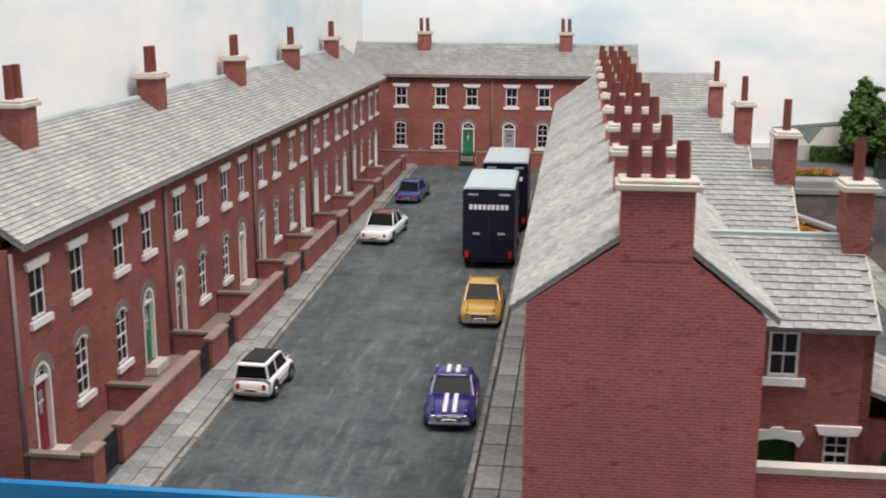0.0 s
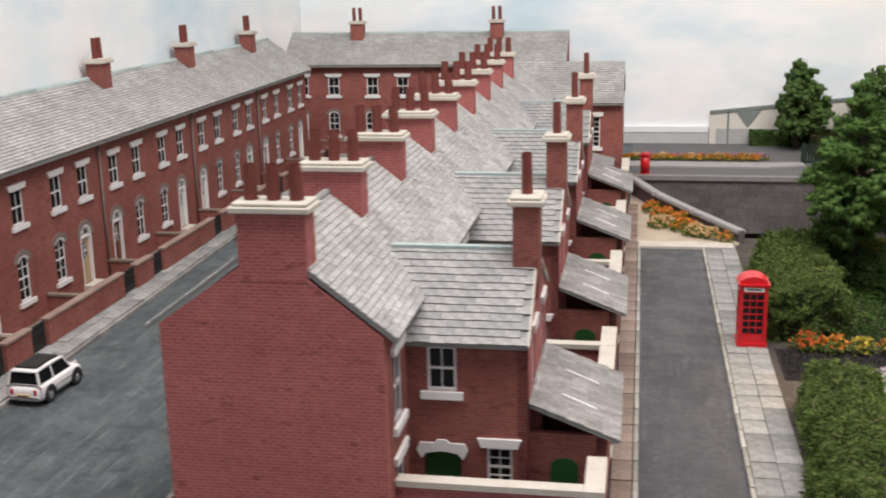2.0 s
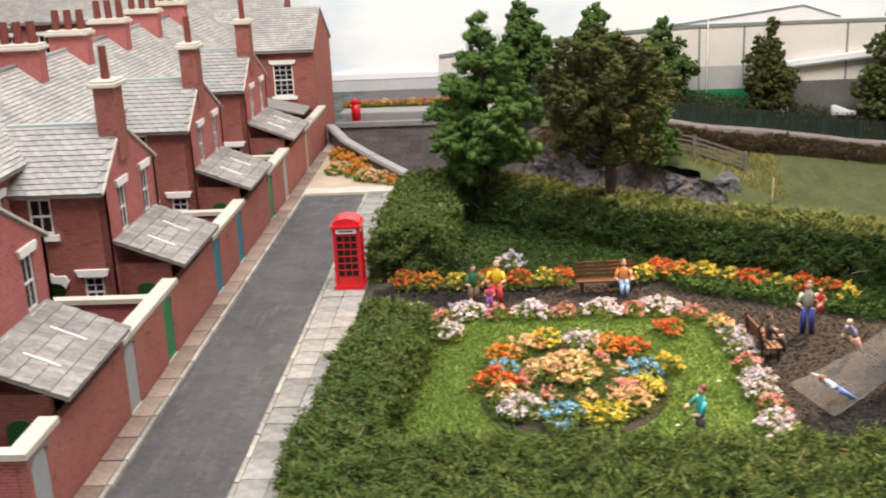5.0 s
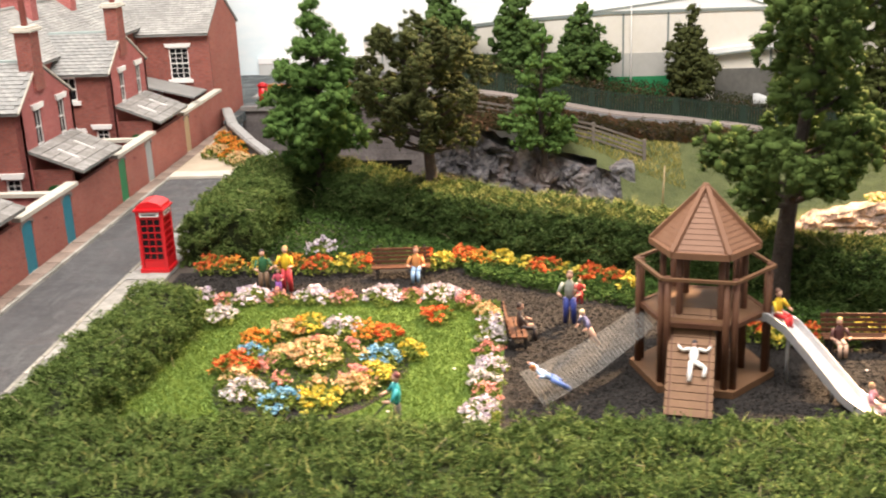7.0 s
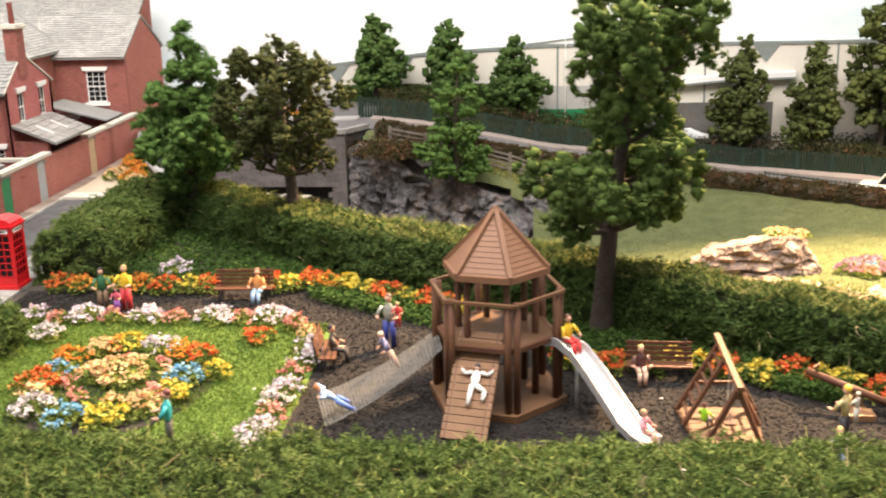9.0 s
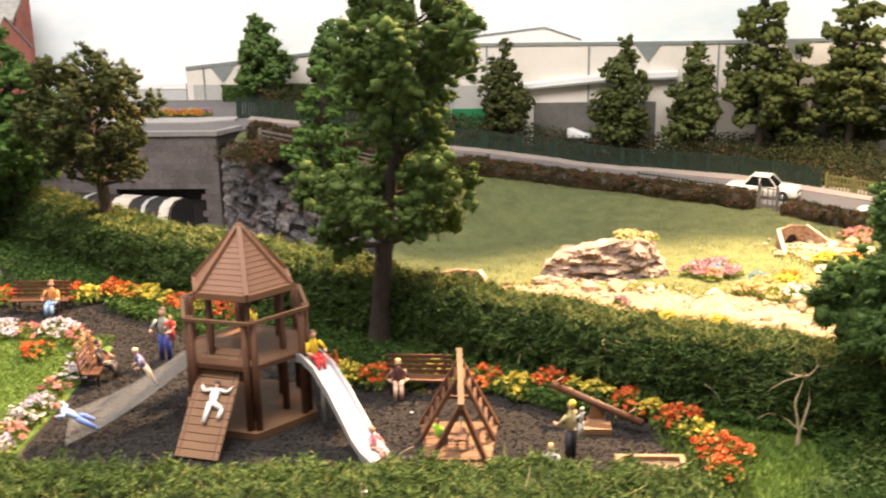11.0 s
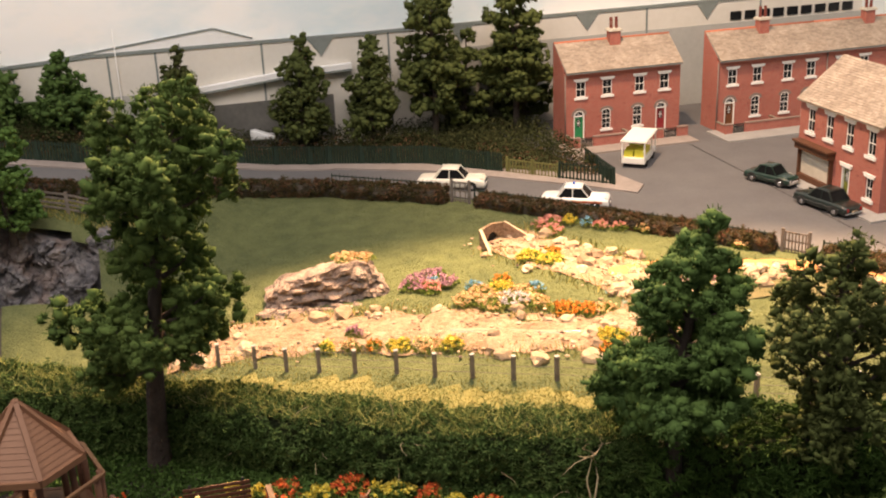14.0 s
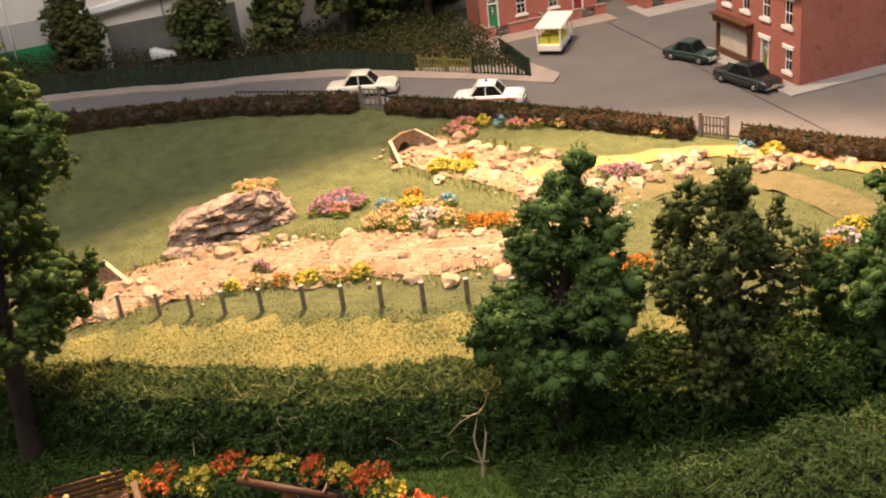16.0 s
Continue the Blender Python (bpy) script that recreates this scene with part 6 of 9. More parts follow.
flat(bm, [(17.5, 56.5), (37.0, 56.5), (37.0, 78.4), (11.6, 78.4), (11.6, 73.0)], -7.2, 0.3)
structure("cutting_floor", bm, SOIL, "dark ballast floor of the railway cutting", "ground")

# sloping parapet beside the lane end
par = thing("parapet", "rounded pale grey stone parapet beside the lane end", "wall")
for a, b in (((11.7, 73.0, 1.0), (13.2, 68.6, 0.9)), ((13.2, 68.6, 0.9), (15.2, 64.6, 0.75)), ((15.2, 64.6, 0.75), (17.4, 60.8, 0.55))):
    bm = bmesh.new()
    beam(bm, (a[0], a[1], a[2] / 2 - 0.3), (b[0], b[1], b[2] / 2 - 0.3), 0.35, 1.3)
    part("wall", bm, STONEWALL, par)
    bm = bmesh.new()
    beam(bm, (a[0], a[1], a[2]), (b[0], b[1], b[2]), 0.6, 0.26)
    bmesh.ops.bevel(bm, geom=bm.edges[:], offset=0.07, segments=2, affect="EDGES")
    part("coping", bm, PARAPET, par)
bm = bmesh.new()
beam(bm, (17.4, 60.8, -3.4), (11.7, 73.0, -3.4), 0.3, 7.4)
structure("cutting_side", bm, STONEWALL, "grey stone side of the railway cutting", "wall")
bm = bmesh.new()
flat(bm, [(11.6, 60.3), (17.2, 60.3), (17.4, 61.4), (13.2, 69.0), (11.6, 73.0)], 0.06, 0.1)
structure("lane_end_ground", bm, mottled("sandy_plaster", (0.36, 0.29, 0.21), (0.5, 0.42, 0.32), 0.8, 7), "sandy ground at the end of the lane", "ground")
bm = bmesh.new()
box(bm, 12.2, 16.9, 59.3, 60.4, 0.0, 0.13)
structure("lane_end_pavement", bm, STONE, "pale pavement strip across the lane end", "pavement")


def rock_face(name, label, x0, x1, y0, y1, zlow, ztop, mat, seed, nx=44, nz=16, amp=0.8, cap=1.5):
    """A craggy face with a sloping top, between two ends."""
    bm = bmesh.new()
    rows = []
    for j in range(nz + 5):
        row = []
        for i in range(nx + 1):
            s = i / nx
            x, y = x0 + (x1 - x0) * s, y0 + (y1 - y0) * s
            top = ztop(s)
            if j <= nz:
                f = j / nz
                z, back = zlow + (top - zlow) * f, 0.5 * f
            else:
                f = (j - nz) / 4
                z, back = top + 0.15 * f, 0.5 + cap * f
            p = Vector((x * 0.7, y * 0.7 + seed, z * 1.1))
            warp = Vector((noise.noise(p * 0.9), noise.noise(p * 0.9 + Vector((5, 0, 0))), noise.noise(p * 0.8 + Vector((0, 5, 0))))) * 0.55
            q = Vector((0.75 * (x - 0.35 * z), seed, 0.62 * (z + 0.45 * x))) + warp
            slab, chip = noise.cell(q), noise.cell(q * 2.6 + Vector((3, 0, 1)))
            d = amp * (0.5 * noise.noise(p * 0.6) + 0.42 * slab + 0.17 * chip + 0.10 * noise.noise(p * 4.0) + 0.05 * noise.noise(p * 9.0))
            edge = min(1.0, 6 * s, 6 * (1 - s))
            row.append(bm.verts.new((x + 0.3 * noise.noise(p * 1.7 + Vector((9, 0, 0))), y + back - d * edge, z + 0.25 * amp * noise.noise(p * 1.9 + Vector((0, 7, 0))) * (f if j <= nz else 1))))
        rows.append(row)
    for a, b in zip(rows, rows[1:]):
        for i in range(nx):
            bm.faces.new((a[i], a[i + 1], b[i + 1], b[i]))
    return single(name, bm, mat, label, "rock")


rock_face("plaster_cliff", "craggy blue-grey plaster rock face beside the tunnel", 23.6, 30.4, 78.0, 74.5, -7.4, lambda s: -1.25 + 0.5 * math.sin(3.1 * min(1, 2.2 * s)) - 1.65 * smooth((s - 0.25) / 0.7), ROCK, 3, 90, 44, amp=1.1, cap=2.6)
rock_face("plaster_cliff", "craggy purple-grey plaster rock face along the cutting", 29.6, 36.8, 74.6, 72.9, -7.6, lambda s: -2.45 - 1.25 * s + 0.25 * math.sin(8 * s), ROCK, 8, 90, 44, amp=1.0, cap=2.6)
rng = np.random.default_rng(5)
for k, (x, y, r, mat, lab) in enumerate(((26.5, 76.5, 1.9, LEAF_RUST, "rusty brown bush above the rocks"), (28.6, 76.6, 1.3, LEAF_RUST, "rusty brown bush above the rocks"))):
    ob = thing("bush", lab, "bush", at(x, y, low_z(x, y)))
    c = rng.normal(size=(4500, 3)) * (r * 0.55, r * 0.55, 0.42)
    c[:, 2] = abs(c[:, 2])
    v, f = leaf_quads(c, 0.09, rng)
    o = new("foliage", arrays("foliage", v, f, mat))
    o.parent = ob
# the bank behind the rocks
pts = [(x, y, low_z(x, y)) for x, y in zip(rng.uniform(27, 40, 9000), rng.uniform(72, 79, 9000)) if y > (79.4 - 0.5 * (x - 23.8) if x < 30.2 else 76.2 - 0.25 * (x - 30.2))]
tufts("grass", "yellow green grass on the bank above the rocks", pts, 0.22, GRASS_DRY, 9, 0.03)

# engine in the tunnel mouth
loco = thing("railway_engine", "black railway engine with cream warning stripes in the cutting", "train", at(19.0, 76.2, -7.2))
bm = bmesh.new()
prism(bm, [(-1.5, 0.5), (1.5, 0.5), (1.5, 2.6), (1.1, 3.2), (0.5, 3.45), (-0.5, 3.45), (-1.1, 3.2), (-1.5, 2.6)], -5.5, 2.6, axis="x")
bm.transform(Matrix.Rotation(radians(-14), 4, "Z") @ Matrix.Translation((0, 0, 0)))
body = part("body", bm, BLACK, loco)
for k, x in enumerate((-4.2, -1.9, 0.4, 1.7)):
    bm = bmesh.new()
    prism(bm, [(-1.52, 1.2), (1.52, 1.2), (1.52, 2.6), (1.12, 3.23), (0.5, 3.48), (-0.5, 3.48), (-1.12, 3.23), (-1.52, 2.6)], x, x + ((1.3 if k == 1 else 0.7) if k % 2 else 0.25), axis="x")
    bm.transform(Matrix.Rotation(radians(-14), 4, "Z"))
    part("stripe", bm, STONE if k % 2 else METAL, body, "cream painted stripe" if k % 2 else "steel band")
for y in (-0.9, 0.9):
    bm = bmesh.new()
    for x in (-4.5, -3.2, -1.0, 0.3):
        rod(bm, (x, y - 0.1, 0.45), (x, y + 0.1, 0.45), 0.45, 0.45, 14)
    bm.transform(Matrix.Rotation(radians(-14), 4, "Z"))
    part("wheel_set", bm, BLACK, loco)

# ---- painted sheds against the rear board ----
SHED_WALL = mottled("shed_cladding_cream", (0.62, 0.59, 0.52), (0.72, 0.69, 0.63), 0.25, 3, 0.8, 0.05)
SHED_ROOF = mottled("shed_roof_pale", (0.74, 0.75, 0.74), (0.82, 0.83, 0.82), 0.25, 3, 0.8, 0.05)
SHED_TRIM = mottled("shed_trim_grey_green", (0.16, 0.19, 0.18), (0.24, 0.27, 0.26), 0.5, 5, 0.7, 0.1)
shed = thing("warehouse", "long cream and grey warehouse sheds on the rear scene", "warehouse", at(0, 93.4, 0))
top = [(17.5, 2.5), (28.0, 3.55), (36.5, 4.0), (45.5, 4.0), (56.0, 3.95), (75.0, 4.1), (101.0, 4.2)]
bm = bmesh.new()
prism(bm, top + [(101.0, -9.0), (17.5, -9.0)], -0.18, 0.08)
part("wall", bm, SHED_WALL, shed)
bm = bmesh.new()
prism(bm, [(33.0, 3.8), (45.4, 5.2), (48.2, 4.3), (48.2, 3.9), (36.5, 3.9)], -0.14, 0.06)
part("gable_roof", bm, SHED_ROOF, shed)
for (a, b), (c, d) in zip(top, top[1:]):
    bm = bmesh.new()
    beam(bm, (a, -0.2, b), (c, -0.2, d), 0.16, 0.24)
    part("eave_trim", bm, SHED_TRIM, shed)
for a, b in (((33.0, 3.85), (45.4, 5.25)), ((45.4, 5.25), (48.2, 4.3))):
    bm = bmesh.new()
    beam(bm, (a[0], -0.16, a[1]), (b[0], -0.16, b[1]), 0.1, 0.12)
    part("eave_trim", bm, SHED_TRIM, shed)
for x in (20.4, 25.4, 53.3, 64.5, 75.2, 86.0):
    z = np.interp(x, [p[0] for p in top], [p[1] for p in top])
    bm = bmesh.new()
    prism(bm, [(x - 1.0, z - 0.1), (x, z - 1.45), (x + 1.0, z - 0.1)], -0.26, -0.15)
    part("vee_mark", bm, SHED_TRIM, shed)
for x in (18.9, 23.0, 31.0, 37.6, 41.0, 48.8, 58.6, 69.5, 80.5, 91.0):
    bm = bmesh.new()
    box(bm, x - 0.07, x + 0.07, -0.24, -0.17, -4.0, np.interp(x, [p[0] for p in top], [p[1] for p in top]) - 0.1)
    part("downpipe", bm, SHED_TRIM, shed)
for x0, x1, z0, z1 in ((18.0, 36.0, -0.2, 1.2), (36.2, 44.0, -4.2, 0.9), (62.0, 101.0, -5.0, 2.2)):
    bm = bmesh.new()
    box(bm, x0, x1, -0.23, -0.17, z0, z1)
    part("lower_cladding", bm, mottled("shed_lower_grey", (0.36, 0.36, 0.34), (0.46, 0.46, 0.43), 0.3, 3), shed)
bm = bmesh.new()
prism(bm, [(43.0, 0.95), (50.0, 1.65), (55.5, 1.85), (55.5, 1.45), (50.0, 1.25), (43.0, 0.6)], -0.75, -0.1)
part("canopy", bm, SHED_ROOF, shed)
bm = bmesh.new()
prism(bm, [(43.0, 0.6), (50.0, 1.25), (55.5, 1.45), (55.5, 1.3), (50.0, 1.1), (43.0, 0.45)], -0.78, -0.1)
part("canopy_edge", bm, SHED_TRIM, shed)
bm = bmesh.new()
box(bm, 44.6, 54.0, -0.25, -0.15, -4.2, -0.5)
part("dark_bay", bm, mottled("shed_bay_dark", (0.08, 0.08, 0.075), (0.17, 0.165, 0.15), 0.3, 3), shed)
bm = bmesh.new()
box(bm, 36.2, 43.0, -0.29, -0.17, -4.2, -0.9)
part("green_door", bm, DOORS["green"], shed)
for k in range(9):
    bm = bmesh.new()
    box(bm, 88.2 + k * 1.35, 89.2 + k * 1.35, -0.28, -0.16, 2.4, 3.1)
    part("pane", bm, GLASS, shed)
low = thing("far_building", "low pale flat-roofed building on the rear scene", "building", at(0, 93.4, 0))
bm = bmesh.new()
box(bm, 9.0, 17.4, -0.15, 0.08, -0.2, 0.9)
part("wall", bm, mottled("far_wall_grey", (0.42, 0.44, 0.43), (0.55, 0.56, 0.55), 0.3, 3), low)
bm = bmesh.new()
box(bm, 9.0, 17.4, -0.2, 0.08, 0.9, 1.35)
part("roof", bm, SHED_ROOF, low)
mast = thing("flag_mast", "thin white mast before the sheds", "mast", at(38.2, 93.0, -2.4))
bm = bmesh.new()
rod(bm, (0, 0, -2), (0, 0, 8.2), 0.06, 0.04, 6)
part("pole", bm, WHITE, mast)
bm = bmesh.new()
box(bm, -0.2, 0.2, -0.2, 0.2, -2.2, -2.0)
part("base", bm, PARAPET, mast)
gr = thing("back_hedge", "dark green clipped hedge above the tunnel road", "hedge", at(0, 0, 0))
bm = bmesh.new()
box(bm, 20.5, 33.0, 92.2, 93.0, -1.6, 1.15)
part("core", bm, LEAF_PINE, gr)
rngh = np.random.default_rng(77)
n = 5000
v, f = leaf_quads(np.stack([rngh.uniform(20.5, 33, n), rngh.uniform(92.05, 92.5, n), rngh.uniform(-0.8, 1.25, n)], 1), 0.14, rngh)
o = new("leaf_coat", arrays("leaf_coat", v, f, LEAF_PINE))
o.parent = gr


# ---- street furniture ----
def phone_box():
    ob = thing("telephone_box", "red telephone kiosk with small dark panes on the lane pavement", "phone box", at(16.42, 44.75, 0.1))
    w = 0.51
    bm = bmesh.new()
    box(bm, -w - 0.04, w + 0.04, -w - 0.04, w + 0.04, 0, 0.16)
    box(bm, -w, w, -w, w, 2.12, 2.38)
    box(bm, -w + 0.02, w - 0.02, w - 0.08, w - 0.02, 0.16, 2.12)
    part("body", bm, POSTRED, ob)
    for x in (-w, w - 0.11):
        for y in (-w, w - 0.11):
            bm = bmesh.new()
            box(bm, x, x + 0.11, y, y + 0.11, 0.16, 2.12)
            part("corner_post", bm, POSTRED, ob)
    bm = bmesh.new()
    box(bm, -w - 0.06, w + 0.06, -w - 0.06, w + 0.06, 2.38, 2.46)
    pts = [(-w, 2.46), (-w + 0.02, 2.56), (-w * 0.6, 2.68), (0, 2.74), (w * 0.6, 2.68), (w - 0.02, 2.56), (w, 2.46)]
    prism(bm, pts, -w + 0.03, w - 0.03)
    part("roof", bm, POSTRED, ob)
    for k, m in enumerate((Matrix(), Matrix.Rotation(radians(90), 4, "Z"), Matrix.Rotation(radians(-90), 4, "Z"))):
        bm = bmesh.new()
        for i in range(4):
            x = -w + 0.13 + i * (2 * w - 0.26) / 3
            box(bm, x - 0.014, x + 0.014, -w + 0.02, -w + 0.06, 0.5, 2.1)
        for j in range(7):
            z = 0.5 + j * 1.58 / 6
            box(bm, -w + 0.13, w - 0.13, -w + 0.02, -w + 0.06, z - 0.018, z + 0.018)
        box(bm, -w + 0.13, w - 0.13, -w + 0.02, -w + 0.07, 0.16, 0.5)
        door = part("glazing", bm, POSTRED, ob, m=m)
        bm = bmesh.new()
        box(bm, -w + 0.13, w - 0.13, -w + 0.07, -w + 0.09, 0.5, 2.12)
        part("pane", bm, GLASS, door)
        bm = bmesh.new()
        box(bm, -w + 0.14, w - 0.14, -w - 0.015, -w, 2.17, 2.33)
        part("sign", bm, WHITE, door, "white sign strip")
        bm = bmesh.new()
        box(bm, -w + 0.24, w - 0.24, -w - 0.022, -w - 0.014, 2.225, 2.275)
        part("sign_bar", bm, BLACK, door)
    return ob


phone_box()
ob = thing("post_box", "red pillar post box on the stone parapet side", "post box", at(12.5, 79.5, 0.0))
bm = bmesh.new()
rod(bm, (0, 0, 0), (0, 0, 0.15), 0.38, 0.36, 16)
rod(bm, (0, 0, 0.15), (0, 0, 1.35), 0.31, 0.31, 16)
part("body", bm, POSTRED, ob)
bm = bmesh.new()
rod(bm, (0, 0, 1.35), (0, 0, 1.45), 0.38, 0.38, 16)
rod(bm, (0, 0, 1.45), (0, 0, 1.6), 0.33, 0.12, 16)
part("cap", bm, POSTRED, ob)


def bench(x, y, rz, length=2.1):
    ob = thing("park_bench", "brown slatted park bench beside the path", "bench", at(x, y, 0.03, rz=rz), group="park benches")
    for k in range(3):
        bm = bmesh.new()
        box(bm, -length / 2, length / 2, -0.3 + 0.17 * k, -0.17 + 0.17 * k, 0.42, 0.47)
        part("seat_slat", bm, WOOD, ob)
    for k in range(4):
        bm = bmesh.new()
        box(bm, -length / 2, length / 2, 0.2 + 0.035 * k, 0.24 + 0.035 * k, 0.5 + 0.14 * k, 0.6 + 0.14 * k)
        part("back_slat", bm, WOOD, ob)
    for s in (-1, 1):
        bm = bmesh.new()
        xx = s * (length / 2 - 0.2)
        box(bm, xx - 0.04, xx + 0.04, -0.28, -0.2, 0, 0.42)
        box(bm, xx - 0.04, xx + 0.04, -0.28, 0.26, 0.37, 0.42)
        beam(bm, (xx, 0.22, 0), (xx, 0.38, 1.1), 0.08, 0.06)
        part("leg_frame", bm, BLACK, ob)
    return ob


bench(25.75, 43.55, 2)
bench(29.95, 37.4, 95, 1.7)
bench(39.83, 36.5, -2, 1.9)


# ---- playground ----
def tower():
    cx, cy, turn = 35.2, 35.1, -103.0
    ob = thing("play_tower", "hexagonal brown wooden play tower with pointed boarded roof", "play tower", at(cx, cy, 0.03))
    ang = [radians(turn + 30 + 60 * k) for k in range(6)]

    def ring(r, z):
        return [Vector((r * math.cos(a), r * math.sin(a), z)) for a in ang]
    for name, r, z0, z1 in (("base_plate", 2.0, 0.0, 0.2), ("deck", 1.66, 1.86, 1.98)):
        bm = bmesh.new()
        lo, hi = [bm.verts.new(p) for p in ring(r, z0)], [bm.verts.new(p) for p in ring(r, z1)]
        bm.faces.new(lo[::-1])
        bm.faces.new(hi)
        for k in range(6):
            bm.faces.new((lo[k], lo[(k + 1) % 6], hi[(k + 1) % 6], hi[k]))
        part(name, bm, WOOD_MID, ob)
    for k in range(6):
        for r, off, z1 in ((1.76, 0.05, 3.3), (1.72, -0.08, 3.24), (1.1, 0.0, 3.9)):
            a = ang[k] + off
            bm = bmesh.new()
            c, s = math.cos(a), math.sin(a)
            rod(bm, (r * c, r * s, 0.2), (r * c, r * s, z1), 0.1, 0.09, 8)
            part("post", bm, WOOD, ob)
    rail, kerb = ring(1.88, 3.24), ring(1.72, 1.93)
    for k in range(6):
        bm = bmesh.new()
        beam(bm, rail[k], rail[(k + 1) % 6], 0.1, 0.08)
        part("hand_rail", bm, WOOD_MID, ob)
        bm = bmesh.new()
        beam(bm, kerb[k], kerb[(k + 1) % 6], 0.12, 0.13)
        part("deck_edge", bm, WOOD, ob)
    apex, eave = Vector((0.0, 0.05, 5.38)), ring(1.47, 3.8)
    for k in range(6):
        a, b = eave[k], eave[(k + 1) % 6]
        n = 13
        out = ((a + b) / 2 - Vector((0, 0, 3.8))).normalized()
        for j in range(n):
            f0, f1 = j / n, (j + 1) / n
            p = [a.lerp(apex, f0), b.lerp(apex, f0), b.lerp(apex, f1), a.lerp(apex, f1)]
            bm = bmesh.new()
            lift = out * 0.018 + Vector((0, 0, 0.014))
            top = [bm.verts.new(q) for q in (p[0] + lift, p[1] + lift, p[2] + lift * 0.3, p[3] + lift * 0.3)]
            lowv = [bm.verts.new(q - lift * 0.5) for q in p]
            bm.faces.new(top)
            bm.faces.new(lowv[::-1])
            for i in range(4):
                bm.faces.new((top[i], lowv[i], lowv[(i + 1) % 4], top[(i + 1) % 4]))
            part("roof_board", bm, WOOD_ROOF, ob)
        bm = bmesh.new()
        beam(bm, a + Vector((0, 0, 0.08)), apex + Vector((0, 0, 0.06)), 0.13, 0.1)
        part("hip_strip", bm, WOOD_ROOF, ob)
        bm = bmesh.new()
        beam(bm, a, b, 0.1, 0.17)
        part("roof_edge", bm, WOOD_ROOF, ob)
    return ob


def plank_ramp():
    ob = thing("climbing_ramp", "sloping wooden plank ramp up to the play tower", "ramp")
    a, b = Vector((34.44, 32.06, 0.06)), Vector((34.84, 34.35, 2.2))
    side = Vector((0.97, -0.24, 0)).normalized() * 0.62
    n = 14
    for k in range(n):
        p, q = a.lerp(b, (k + 0.04) / n), a.lerp(b, (k + 0.94) / n)
        bm = bmesh.new()
        up = (b - a).cross(side).normalized() * -0.06
        if up.z < 0:
            up = -up
        v = [bm.verts.new(c) for c in (p - side, p + side, q + side, q - side, p - side + up, p + side + up, q + side + up, q - side + up)]
        for i in ((3, 2, 1, 0), (4, 5, 6, 7), (0, 1, 5, 4), (1, 2, 6, 5), (2, 3, 7, 6), (3, 0, 4, 7)):
            bm.faces.new([v[j] for j in i])
        part("plank", bm, WOOD_LIGHT, ob)
    for s in (-0.8, 0.8):
        bm = bmesh.new()
        beam(bm, a + side * s, b + side * s, 0.08, 0.12)
        part("bearer", bm, WOOD, ob)


def net():
    ob = thing("climbing_net", "grey mesh climbing net slung from the play tower", "net")
    a, b, c, d = Vector((30.1, 34.85, 0.1)), Vector((30.75, 32.75, 0.1)), Vector((33.75, 34.2, 1.75)), Vector((33.45, 35.75, 1.75))

    def p(s, t):
        q = (a.lerp(b, t)).lerp(d.lerp(c, t), s)
        return q - Vector((0, 0, 0.35 * 4 * s * (1 - s) * 0.5))
    for n, m, flip in ((20, 22, False), (36, 12, True)):
        for k in range(n + 1):
            bm = bmesh.new()
            pts = [p(j / m, k / n) if not flip else p(k / n, j / m) for j in range(m + 1)]
            rows = [[bm.verts.new(q + Vector(o) * 0.0095) for o in ((1, 0, 0), (0, 1, 0.5), (-1, 0, 0), (0, -1, -0.5))] for q in pts]
            for u, v in zip(rows, rows[1:]):
                for i in range(4):
                    bm.faces.new((u[i], u[(i + 1) % 4], v[(i + 1) % 4], v[i]))
            part("cord", bm, NET_CORD, ob)


def slide():
    ob = thing("slide", "shiny grey metal slide running down from the tower", "slide")
    path = [(36.55, 34.9, 1.78), (37.0, 34.65, 1.82), (37.4, 34.3, 1.62), (37.9, 33.75, 1.1), (38.35, 33.15, 0.6), (38.65, 32.7, 0.28), (38.98, 32.1, 0.16), (39.15, 31.8, 0.14)]
    bm = bmesh.new()
    prev = None
    prof = [(-0.34, 0.2), (-0.29, 0.2), (-0.26, 0.03), (0.26, 0.03), (0.29, 0.2), (0.34, 0.2), (0.32, -0.05), (-0.32, -0.05)]
    for k, q in enumerate(path):
        q = Vector(q)
        d = Vector(path[min(k + 1, len(path) - 1)]) - Vector(path[max(k - 1, 0)])
        s = Vector((d.y, -d.x, 0)).normalized()
        u = s.cross(d).normalized()
        u = u if u.z > 0 else -u
        row = [bm.verts.new(q + s * i + u * j) for i, j in prof]
        if prev:
            for i in range(len(prof)):
                bm.faces.new((prev[i], prev[(i + 1) % 8], row[(i + 1) % 8], row[i])).smooth = False
        else:
            bm.faces.new(row)
        prev = row
    bm.faces.new(prev[::-1])
    part("chute", bm, METAL, ob)
    for x, y, z in ((37.4, 34.3, 1.5), (38.35, 33.15, 0.5)):
        bm = bmesh.new()
        rod(bm, (x, y, 0.02), (x, y, z), 0.05, 0.05, 6)
        part("leg", bm, METAL, ob)


